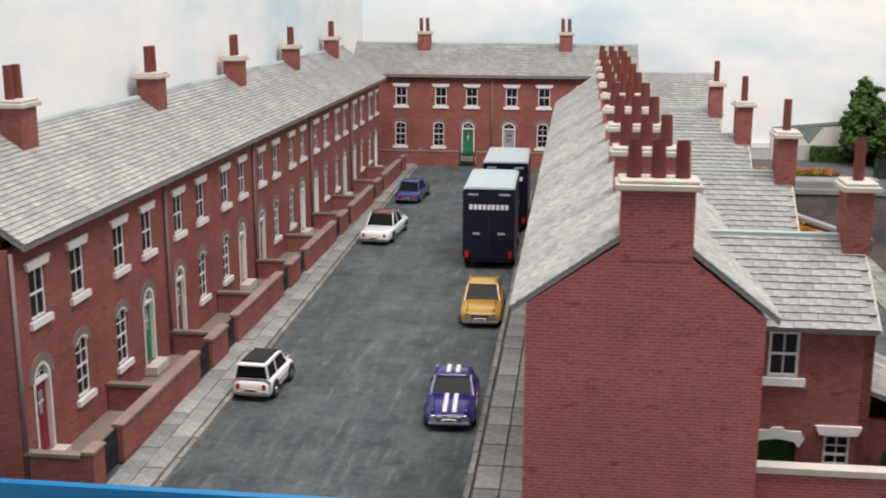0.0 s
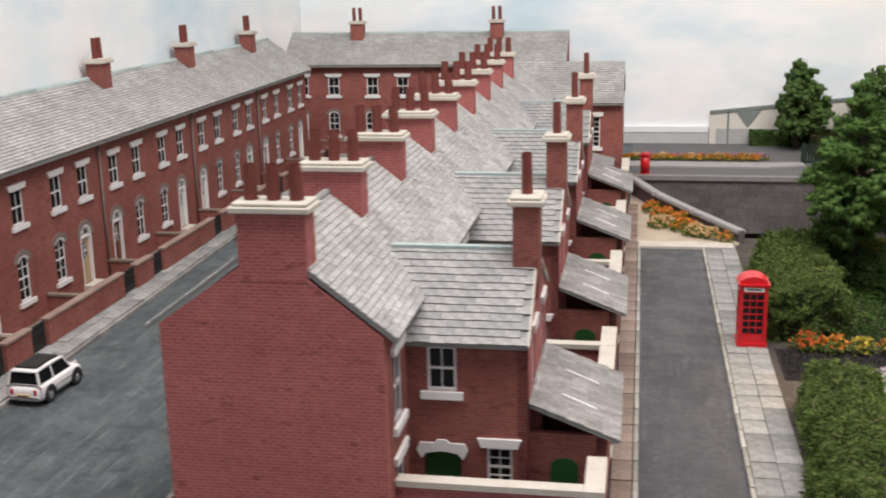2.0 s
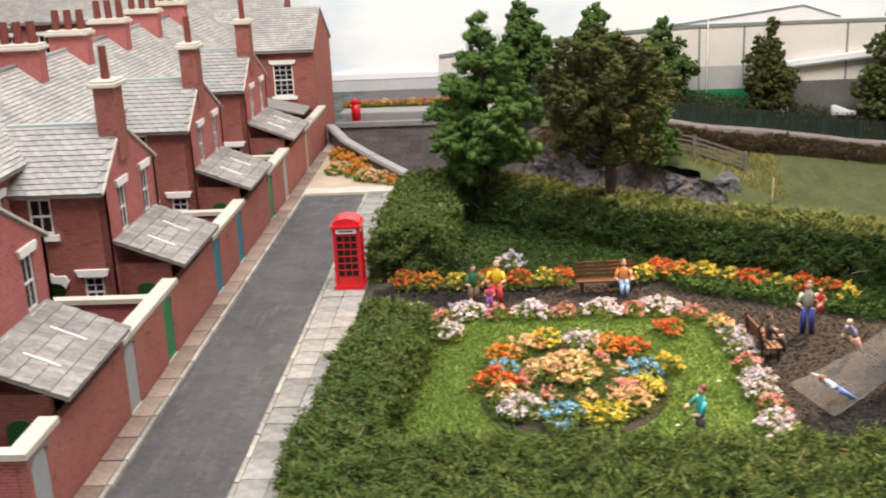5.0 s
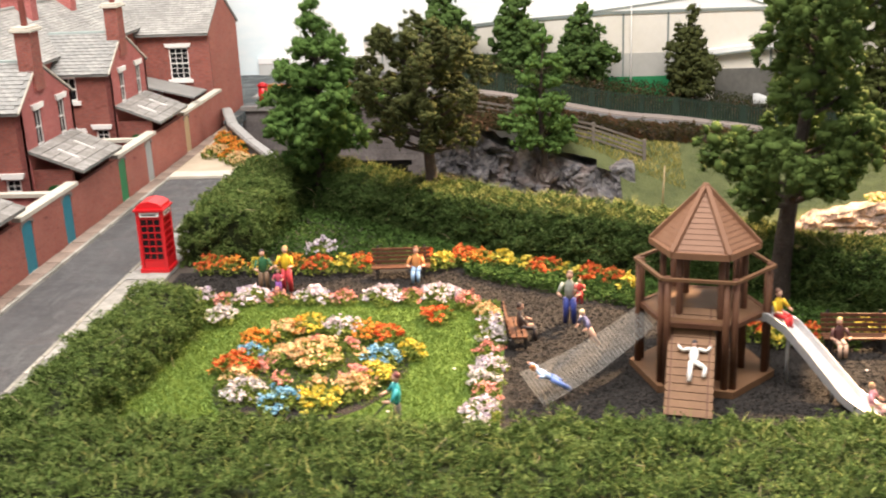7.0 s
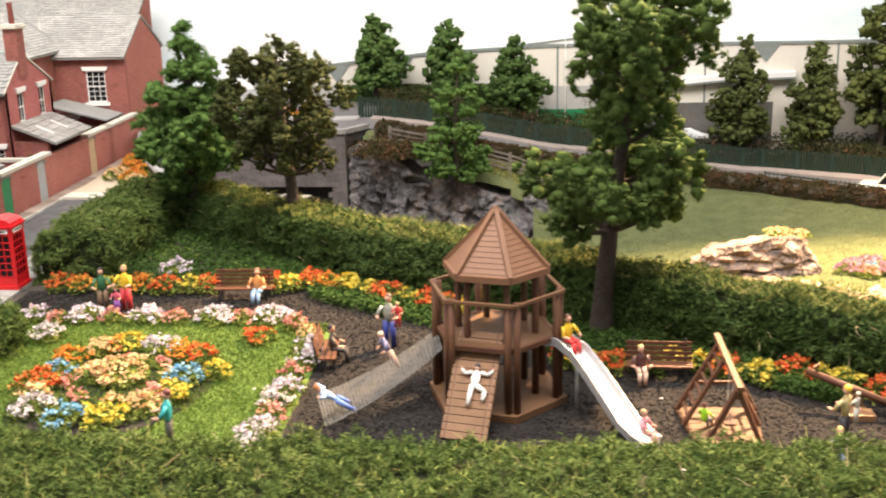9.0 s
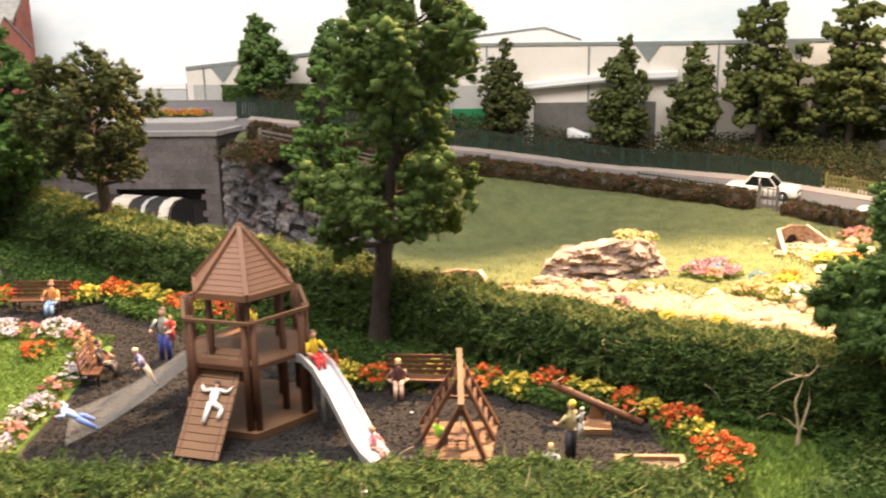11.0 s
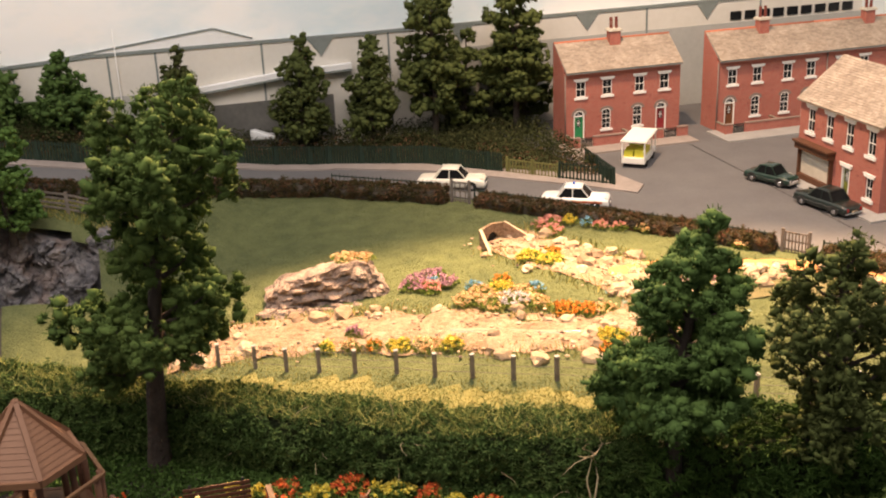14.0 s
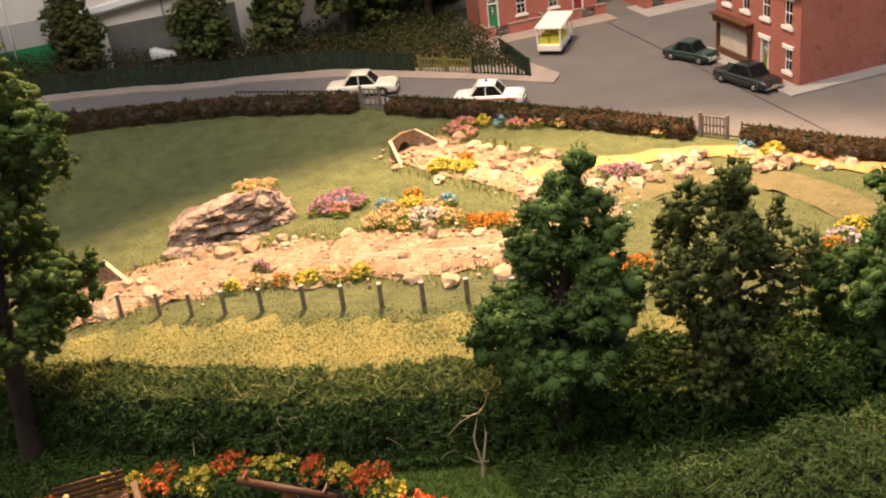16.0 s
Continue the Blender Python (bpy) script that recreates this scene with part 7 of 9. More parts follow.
def swing():
    ob = thing("swing_frame", "brown wooden A-frame swing with ladder sides on a plank base", "swing", at(0, 0, 0.03))
    for k in range(8):
        bm = bmesh.new()
        y = 31.45 + k * 0.35
        box(bm, 40.36 - 0.045 * k, 41.96 + 0.025 * k, y, y + 0.33, 0.0, 0.1)
        part("base_plank", bm, WOOD_MID, ob)
    t0, t1 = Vector((41.26, 31.85, 1.66)), Vector((41.13, 34.25, 1.92))
    run = t1 - t0
    bm = bmesh.new()
    beam(bm, t0 - run * 0.1 + Vector((0, 0, 0.08)), t1 + run * 0.14 + Vector((0, 0, 0.08)), 0.15, 0.15)
    part("top_beam", bm, WOOD_MID, ob)
    for t, xa, xb, y, ties in ((t0, 40.42, 41.92, 31.68, (0.1, 0.86)), (t1, 40.06, 42.14, 34.1, (0.42,))):
        for x in (xa, xb):
            bm = bmesh.new()
            beam(bm, (x, y, 0.08), t, 0.12, 0.12)
            part("leg", bm, WOOD, ob)
        for f in ties:
            bm = bmesh.new()
            beam(bm, Vector((xa, y, 0.08)).lerp(t, f), Vector((xb, y, 0.08)).lerp(t, f), 0.09, 0.09)
            part("tie", bm, WOOD, ob)
    # a ladder on each slope at the far end
    for xa in (40.1, 42.1):
        far_foot, near_foot = Vector((xa, 34.02, 0.1)), Vector((xa + (0.03 if xa < 41 else -0.03), 33.1, 0.1))
        near_top = t0.lerp(t1, 0.66)
        bm = bmesh.new()
        beam(bm, near_foot, near_top, 0.1, 0.1)
        part("ladder_side", bm, WOOD, ob)
        for k in range(6):
            f = (k + 0.8) / 6.6
            bm = bmesh.new()
            beam(bm, far_foot.lerp(t1, f), near_foot.lerp(near_top, f), 0.07, 0.06)
            part("rung", bm, WOOD, ob)
    for y in (32.4, 32.9):
        top = t0.lerp(t1, (y - 31.85) / 2.4)
        bm = bmesh.new()
        rod(bm, (41.2, y, 0.5), top, 0.012, 0.012, 4)
        part("chain", bm, METAL, ob)
    bm = bmesh.new()
    box(bm, 41.05, 41.35, 32.3, 33.0, 0.45, 0.5)
    part("seat", bm, WOOD, ob)


def seesaw():
    ob = thing("seesaw", "brown wooden log seesaw on a small block", "seesaw", at(0, 0, 0.03))
    bm = bmesh.new()
    rod(bm, (43.62, 34.95, 0.9), (45.98, 33.74, 0.3), 0.105, 0.1, 10)
    part("beam", bm, WOOD, ob)
    bm = bmesh.new()
    box(bm, 44.42, 45.16, 33.66, 34.2, 0.0, 0.16)
    prism(bm, [(44.6, 0.16), (45.0, 0.16), (44.93, 0.54), (44.67, 0.54)], 34.3, 34.46)
    box(bm, 44.55, 45.05, 34.2, 34.6, 0.0, 0.16)
    part("block", bm, WOOD_LIGHT, ob)
    for q in ((43.85, 34.83, 0.9), (45.72, 33.87, 0.42)):
        bm = bmesh.new()
        rod(bm, (q[0], q[1], q[2]), (q[0], q[1], q[2] + 0.2), 0.03, 0.03, 6)
        beam(bm, (q[0] - 0.1, q[1] - 0.16, q[2] + 0.19), (q[0] + 0.1, q[1] + 0.16, q[2] + 0.19), 0.05, 0.05)
        part("handle", bm, WOOD, ob)


def sandbox():
    ob = thing("sandpit", "square wooden sandpit filled with pale sand", "sandpit", at(45.06, 30.3, 0.03))
    for a, b, c, d in ((0, 1.7, 0, 0.14), (0, 1.7, 1.46, 1.6), (0, 0.14, 0.14, 1.46), (1.56, 1.7, 0.14, 1.46)):
        bm = bmesh.new()
        box(bm, a, b, c, d, 0, 0.34)
        part("side_board", bm, WOOD_LIGHT, ob)
    bm = bmesh.new()
    flat(bm, [(0.1, 0.1), (1.6, 0.1), (1.6, 1.5), (0.1, 1.5)], 0.22, 0.2)
    part("sand", bm, SAND, ob)


tower()
plank_ramp()
net()
slide()
swing()
seesaw()
sandbox()

# ---- painted toy figures, as plain shapes ----
SKIN = mottled("figure_flesh_paint", (0.5, 0.28, 0.2), (0.58, 0.36, 0.26), 4, 20, 0.6)
PAINT = {}


def paint(c):
    if c not in PAINT:
        PAINT[c] = glossy("figure_paint", c, 0.5)
    return PAINT[c]


def figurine(x, y, z, label, top, legs, hair, size=1.0, rz=0, pose_="stand", rx=0):
    bm = bmesh.new()
    if pose_ == "sit":
        for s in (-0.1, 0.1):
            rod(bm, (s, 0, 0.5), (s, -0.42, 0.48), 0.09, 0.08, 7, 1)
            rod(bm, (s, -0.42, 0.5), (s, -0.48, 0.05), 0.075, 0.06, 7, 1)
        h = 0.45
    else:
        for s in (0.1,) if pose_ == "climb" else (-0.1, 0.1):
            rod(bm, (s * 1.3, 0, 0), (s, 0, 0.8), 0.08, 0.1, 7, 1)
        h = 0.78
    blob(bm, (0, 0, h + 0.3), (0.175, 0.12, 0.34), 2, 0)
    if pose_ == "climb":
        rod(bm, (-0.08, 0, h), (-0.42, -0.02, 0.58), 0.11, 0.085, 7, 1)
        rod(bm, (-0.42, -0.02, 0.58), (-0.38, 0.0, 0.2), 0.085, 0.065, 7, 1)
    for s in (-1, 1):
        if pose_ == "climb":
            rod(bm, (0.14 * s, 0, h + 0.54), (0.44 * s, 0.0, h + 0.46), 0.075, 0.06, 6, 0)
            rod(bm, (0.44 * s, 0.0, h + 0.46), (0.58 * s, -0.04, h + 0.66), 0.06, 0.055, 6, 0)
            blob(bm, (0.6 * s, -0.05, h + 0.71), (0.05, 0.05, 0.06), 1, 2)
            continue
        rod(bm, (0.2 * s, 0, h + 0.5), (0.33 * s, -0.18, h + 0.22), 0.06, 0.05, 6, 0)
        rod(bm, (0.33 * s, -0.18, h + 0.22), (0.22 * s, -0.38, h + 0.2), 0.05, 0.04, 6, 2)
    blob(bm, (0, 0, h + 0.74), (0.1, 0.11, 0.13), 2, 2)
    blob(bm, (0, 0.025, h + 0.79), (0.105, 0.11, 0.11), 2, 3)
    bm.transform(Matrix.Scale(size, 4))
    return single("figurine", bm, [paint(top), paint(legs), SKIN, paint(hair)], label, "figurine", at(x, y, z, rx, 0, rz), "toy figures")


G, B, Y = (0.02, 0.12, 0.05), (0.03, 0.05, 0.25), (0.7, 0.48, 0.03)
figurine(21.05, 42.15, 0.03, "plain toy figure with green top and brown trousers on the path", G, (0.16, 0.1, 0.06), (0.03, 0.02, 0.02), 0.95, 20)
figurine(21.85, 42.25, 0.03, "plain toy figure with yellow top and red skirt on the path", Y, (0.5, 0.04, 0.05), (0.4, 0.25, 0.1), 1.0, -10)
figurine(21.6, 42.0, 0.03, "small plain toy figure with pink clothes on the path", (0.6, 0.1, 0.15), (0.3, 0.1, 0.4), (0.2, 0.08, 0.04), 0.55)
figurine(26.35, 43.2, 0.03, "seated plain toy figure with orange sleeves and pale blue legs", (0.6, 0.25, 0.08), (0.25, 0.4, 0.6), (0.2, 0.08, 0.04), 0.95, 0, "sit")
figurine(31.65, 38.9, 0.03, "plain toy figure with grey top and dark blue trousers", (0.28, 0.3, 0.26), B, (0.1, 0.06, 0.04), 1.05, -10)
figurine(31.95, 38.7, 0.75, "small plain toy figure with red clothes held at the side", (0.55, 0.05, 0.05), (0.55, 0.05, 0.05), (0.4, 0.25, 0.1), 0.5)
figurine(32.3, 35.75, 0.62, "small plain toy figure with pale hair on the net", (0.2, 0.2, 0.35), (0.65, 0.42, 0.32), (0.7, 0.62, 0.4), 0.75, -60, rx=25)
figurine(31.45, 33.4, 0.3, "plain toy figure with pale blue clothes on the net", (0.3, 0.45, 0.7), (0.15, 0.25, 0.6), (0.35, 0.12, 0.04), 0.8, -75, "climb", rx=55)
figurine(30.1, 37.4, 0.03, "seated plain toy figure with dark coat on the bench", (0.05, 0.035, 0.03), (0.05, 0.04, 0.04), (0.03, 0.02, 0.02), 0.95, 95, "sit")
figurine(34.62, 32.62, 0.81, "plain toy figure with white clothes climbing the ramp", (0.78, 0.76, 0.72), (0.78, 0.76, 0.72), (0.05, 0.04, 0.04), 0.72, 170, "climb", rx=48)
figurine(37.15, 34.6, 1.5, "seated toy figure with yellow top and red legs on slide", Y, (0.6, 0.03, 0.03), (0.12, 0.05, 0.03), 0.85, 40, "sit")
figurine(39.0, 32.0, 0.1, "plain toy figure with pink clothes at the foot of the slide", (0.65, 0.3, 0.35), (0.65, 0.35, 0.32), (0.5, 0.3, 0.15), 0.7, 60, "sit")
figurine(39.27, 36.2, 0.03, "seated plain toy figure with brown dress and pale hair", (0.08, 0.03, 0.03), (0.6, 0.4, 0.3), (0.6, 0.45, 0.18), 0.85, 6, "sit")
figurine(40.6, 32.75, 0.12, "plain toy figure with lime top on the swing base", (0.3, 0.6, 0.03), (0.1, 0.12, 0.12), (0.2, 0.06, 0.04), 0.6, 140, "sit")
figurine(44.0, 32.35, 0.03, "plain toy figure with khaki top and dark shorts", (0.4, 0.34, 0.16), (0.03, 0.03, 0.04), (0.7, 0.5, 0.04), 0.95, -130)
figurine(44.25, 32.3, 0.62, "small plain toy figure with pale hair carried on the back", (0.5, 0.5, 0.45), (0.5, 0.5, 0.45), (0.7, 0.65, 0.5), 0.5, -130)
figurine(43.42, 30.6, 0.03, "small plain toy figure with blond hair beside the sandpit", (0.5, 0.5, 0.55), (0.2, 0.3, 0.5), (0.6, 0.45, 0.15), 0.75)
figurine(27.0, 31.3, 0.06, "plain toy figure with teal top and dark trousers on the lawn", (0.02, 0.32, 0.36), (0.03, 0.03, 0.03), (0.14, 0.03, 0.03), 1.0, -75)
ob = thing("push_mower", "small grey push mower on the lawn", "mower", at(26.05, 31.1, 0.06))
bm = bmesh.new()
rod(bm, (0, -0.25, 0.13), (0, 0.25, 0.13), 0.11, 0.11, 10)
part("cylinder", bm, METAL, ob)
bm = bmesh.new()
rod(bm, (0.03, 0, 0.15), (0.75, 0, 0.95), 0.025, 0.025, 6)
rod(bm, (0.75, -0.2, 0.95), (0.75, 0.2, 0.95), 0.025, 0.025, 6)
part("handle", bm, BLACK, ob)


# ---- vehicles ----
def loft(bm, sections, mi=0, smooth=True):
    """Joins rings of equal length, lengthwise along y."""
    rows = [[bm.verts.new(p) for p in s] for s in sections]
    n = len(rows[0])
    for a, b in zip(rows, rows[1:]):
        for k in range(n):
            f = bm.faces.new((a[k], a[(k + 1) % n], b[(k + 1) % n], b[k]))
            f.material_index, f.smooth = mi, smooth
    bm.faces.new(rows[0][::-1]).material_index = mi
    bm.faces.new(rows[-1]).material_index = mi


def car_ring(y, hw, z0, z1, shoulder=0.12):
    return [(-hw * 0.93, y, z0), (hw * 0.93, y, z0), (hw, y, z0 + 0.14), (hw, y, z1 - shoulder), (hw * 0.93, y, z1 - 0.03), (hw * 0.6, y, z1), (-hw * 0.6, y, z1), (-hw * 0.93, y, z1 - 0.03), (-hw, y, z1 - shoulder), (-hw, y, z0 + 0.14)]


CARGLASS = glossy("car_glazing", (0.010, 0.011, 0.012), 0.15, 0, 0.06)


def lacquer(name, color):
    m = glossy(name, color, 0.3)
    b = m.node_tree.nodes["Principled BSDF"]
    b.inputs["Coat Weight"].default_value, b.inputs["Coat Roughness"].default_value = 0.45, 0.08
    return m


def car(name, label, m, L, W, H, color, roof=None, belt=0.56, boot=0.24, bonnet=0.28, estate=False, stripes=False, sunroof=False, beacon=False, side=None, plump=0.0):
    """A diecast car, front at -y. belt: waist height as a share of H; boot and bonnet: shares of the length; plump: how round its ends are."""
    ob = thing(name, label, "car", m, group="parked cars")
    hw, zb = W / 2, H * belt
    body_m = lacquer("car_paint", color)
    roof_m = lacquer("car_roof_paint", roof or color)
    y0, y1 = -L / 2 + bonnet * L, L / 2 - boot * L
    tail = 1.0 if estate else 0.95
    shape = ((-0.5, 0.86 - plump, 0.70 - plump), (-0.485, 0.93 - plump * 0.6, 0.84 - plump), (-0.42, 0.985, 0.93 - plump * 0.4), (-0.5 + bonnet * 0.7, 1.0, 0.985), (-0.5 + bonnet, 1.0, 1.0),
             (0.0, 1.015, 1.0), (0.5 - boot, 1.0, 1.0), (0.5 - boot * 0.4, 0.99, tail), (0.45, 0.975 - plump * 0.4, tail * 0.97 - plump * 0.3), (0.488, 0.92 - plump * 0.7, 0.86 - plump * 0.6), (0.5, 0.86 - plump, 0.72 - plump))
    bm = bmesh.new()
    loft(bm, [car_ring(f * L, hw * w, 0.2, 0.2 + (zb - 0.2) * h) for f, w, h in shape])
    bmesh.ops.recalc_face_normals(bm, faces=bm.faces)
    bmesh.ops.bevel(bm, geom=[e for e in bm.edges if len(e.link_faces) == 2 and e.calc_face_angle(0) > 0.6], offset=0.03, segments=2, affect="EDGES")
    for f in bm.faces:
        f.smooth = True
    body = part("body", bm, body_m, ob)
    for s in (-1, 1):
        bm = bmesh.new()
        rod(bm, (s * hw * 0.66, -L / 2 + 0.1, zb * 1.0 - 0.05), (s * hw * 0.70, y0, zb - 0.015), 0.055, 0.03, 8)
        part("wing_crease", bm, body_m, ob)
    # glazed cabin under a crowned roof
    r0, r1 = y0 + 0.13 * L, y1 - (0.03 if estate else 0.11) * L
    wb, wt, zt = hw * 0.87, hw * 0.72, H - 0.085
    low = [Vector(p) for p in ((-wb, y0, zb - 0.05), (wb, y0, zb - 0.05), (wb, y1, zb - 0.05), (-wb, y1, zb - 0.05))]
    top = [Vector(p) for p in ((-wt, r0, zt), (wt, r0, zt), (wt, r1, zt), (-wt, r1, zt))]
    bm = bmesh.new()
    a, b = [bm.verts.new(p) for p in low], [bm.verts.new(p) for p in top]
    for k in range(4):
        bm.faces.new((a[k], a[(k + 1) % 4], b[(k + 1) % 4], b[k]))
    bm.faces.new(b)
    bm.faces.new(a[::-1])
    part("window_glass", bm, CARGLASS, ob)
    bm = bmesh.new()
    rows = []
    for f in (0.0, 0.12, 0.5, 0.88, 1.0):
        y = r0 - 0.05 + (r1 - r0 + 0.1) * f
        rise = 0.085 * (1 - (2 * f - 1) ** 4) + 0.02
        rows.append([bm.verts.new((wt * u, y, zt + v)) for u, v in ((-1.05, -0.02), (-1.02, rise * 0.55), (-0.7, rise), (0.7, rise), (1.02, rise * 0.55), (1.05, -0.02))])
    for p, q in zip(rows, rows[1:]):
        for k in range(6):
            bm.faces.new((p[k], p[(k + 1) % 6], q[(k + 1) % 6], q[k])).smooth = k < 5
    bm.faces.new(rows[0])
    bm.faces.new(rows[-1][::-1])
    part("roof_panel", bm, roof_m, ob, "dark painted roof" if roof else "")
    mid = (r0 + r1) / 2
    for s in (0, 1):
        posts = [(low[s], top[s], 0.06), (low[3 - s], top[3 - s], 0.13 if not estate else 0.09), (Vector(((-wb, wb)[s], mid, zb - 0.05)), Vector(((-wt, wt)[s], mid, zt)), 0.06)]
        for p, q, w in posts:
            bm = bmesh.new()
            beam(bm, p, q + Vector((0, 0, 0.03)), w, 0.05, up=(1, 0, 0))
            part("pillar", bm, body_m, ob)
    for s in (-1, 1):
        for k, (yy, zz) in enumerate(((-L / 2 + 0.02, zb * 0.66), (L / 2 - 0.01, zb * 0.66))):
            b = bmesh.new()
            if k == 0:
                rod(b, (s * hw * 0.64, yy + 0.1, zz), (s * hw * 0.64, yy - 0.03, zz), 0.125, 0.115, 14)
            else:
                box(b, s * hw * 0.66 - 0.06, s * hw * 0.66 + 0.06, yy - 0.06, yy + 0.02, zz - 0.09, zz + 0.1)
            part("headlight" if k == 0 else "tail_light", b, CHROME if k == 0 else REDLAMP, ob)
        for yy in (-L * 0.31, L * 0.3):
            # black disc on the flat side, in place of the shaded arch recess
            b = bmesh.new()
            rod(b, (s * (hw - 0.1), yy, 0.3), (s * (hw + 0.018), yy, 0.3), 0.35, 0.35, 18)
            bmesh.ops.bisect_plane(b, geom=b.verts[:] + b.edges[:] + b.faces[:], plane_co=(0, 0, 0.2), plane_no=(0, 0, -1), clear_outer=True)
            part("wheel_arch", b, BLACK, ob)
            b = bmesh.new()
            rod(b, (s * (hw - 0.17), yy, 0.28), (s * (hw + 0.03), yy, 0.28), 0.28, 0.27, 18)
            w = part("wheel", b, RUBBER, ob)
            b = bmesh.new()
            rod(b, (s * (hw + 0.02), yy, 0.28), (s * (hw + 0.045), yy, 0.28), 0.16, 0.13, 14)
            part("hub", b, CHROME, w)
        b = bmesh.new()
        box(b, min(s * hw, s * (hw + 0.02)), max(s * hw, s * (hw + 0.02)), -L * 0.41, L * 0.41, zb * 0.62, zb * (0.645 if side is None else 0.76))
        part("side_trim", b, CHROME if side is None else glossy("side_stripe", side, 0.3), ob)
    for yy in (-L / 2 - 0.02, L / 2 + 0.02):
        b = bmesh.new()
        box(b, -hw * (0.96 - plump), hw * (0.96 - plump), yy - 0.05, yy + 0.05, 0.27, 0.36)
        bmesh.ops.bevel(b, geom=b.edges[:], offset=0.03, segments=2, affect="EDGES")
        part("bumper", b, CHROME, ob)
        b = bmesh.new()
        box(b, -0.22, 0.22, yy - 0.06, yy + 0.06, 0.37, 0.45)
        pl = part("plate", b, WHITE if yy < 0 else DOORS["cream"], ob)
        b = bmesh.new()
        box(b, -0.16, 0.16, yy - 0.067, yy + 0.067, 0.39, 0.43)
        part("plate_bar", b, BLACK, pl)
    b = bmesh.new()
    box(b, -hw * 0.44, hw * 0.44, -L / 2 - 0.02, -L / 2 + 0.06, zb * 0.55, zb * 0.76)
    grille = part("grille", b, BLACK, ob)
    for k in range(3):
        b = bmesh.new()
        z = zb * 0.56 + zb * 0.085 * k
        box(b, -hw * 0.45, hw * 0.45, -L / 2 - 0.04, -L / 2 + 0.03, z, z + 0.025)
        part("grille_bar", b, CHROME, grille)
    # white bonnet stripes; the bars along the roof paint in its reflections
    if stripes:
        for s in (-0.15, 0.15):
            for ya, yb2, za, zb2 in ((-L / 2 + 0.12, y0 + 0.02, zb * 0.93, zb + 0.012), (r0 + 0.05, r1 - 0.05, H + 0.014, H + 0.014), (y1, L / 2 - 0.1, zb + 0.01, zb * 0.93)):
                b = bmesh.new()
                beam(b, (s, ya, za), (s, yb2, zb2), 0.13, 0.03)
                part("stripe", b, WHITE, ob, "white racing stripe")
    if sunroof:
        b = bmesh.new()
        box(b, -wt * 0.86, wt * 0.86, r0 + 0.08, r1 - 0.1, H - 0.05, H + 0.045)
        bmesh.ops.bevel(b, geom=b.edges[:], offset=0.03, segments=2, affect="EDGES")
        part("sunroof", b, BLACK, ob, "black fabric sunroof")
    if beacon:
        b = bmesh.new()
        rod(b, (0, mid, H), (0, mid, H + 0.18), 0.08, 0.06, 10)
        part("beacon", b, glossy("blue_beacon", (0.05, 0.15, 0.7), 0.2), ob, "blue beacon")
    return ob


car("hatchback_car", "small white car with black sunroof parked at the kerb", at(-8.25, 36.95, 0, rz=177), 2.75, 1.35, 1.3, (0.78, 0.77, 0.75), belt=0.6, boot=0.03, bonnet=0.25, estate=True, sunroof=True, plump=0.1)
car("saloon_car", "white saloon car with maroon roof parked at the kerb", at(-8.25, 61.2, 0, rz=176), 4.9, 1.7, 1.45, (0.68, 0.74, 0.72), roof=(0.14, 0.02, 0.025), boot=0.27, bonnet=0.27)
car("coupe_car", "blue coupe parked beside the terrace", at(-8.35, 72.6, 0, rz=176), 4.3, 1.55, 1.3, (0.014, 0.035, 0.16), boot=0.18, bonnet=0.32, plump=0.05)
car("saloon_car", "mustard yellow saloon car parked facing along the street", at(-1.62, 46.9, 0, rz=2), 4.5, 1.66, 1.42, (0.50, 0.29, 0.04), boot=0.2, bonnet=0.33, plump=0.04)
car("sports_car", "dark blue sports car with white bonnet stripes at the kerb", at(-1.65, 35.75, 0, rz=3), 3.9, 1.58, 1.2, (0.022, 0.018, 0.16), boot=0.14, bonnet=0.4, stripes=True, plump=0.13)
car("saloon_car", "cream white saloon car on the lower road", at(59.1, 78.4, ROAD_Z + 0.1, rz=64), 4.6, 1.65, 1.5, (0.74, 0.70, 0.6), boot=0.25, bonnet=0.27)
car("police_car", "white police car with red side stripe and beacon", at(65.2, 71.4, ROAD_Z + 0.1, rz=60), 4.3, 1.65, 1.45, (0.8, 0.79, 0.76), boot=0.24, bonnet=0.27, side=(0.6, 0.12, 0.02), beacon=True)
car("saloon_car", "small dark green saloon car beside the shop", at(79.0, 71.0, ROAD_Z + 0.1, rz=24), 3.5, 1.4, 1.3, (0.007, 0.028, 0.020), boot=0.24, bonnet=0.28)
car("saloon_car", "black green saloon car before the shop door", at(79.2, 65.0, ROAD_Z + 0.1, rz=192), 4.3, 1.6, 1.4, (0.006, 0.014, 0.012), boot=0.25, bonnet=0.28)


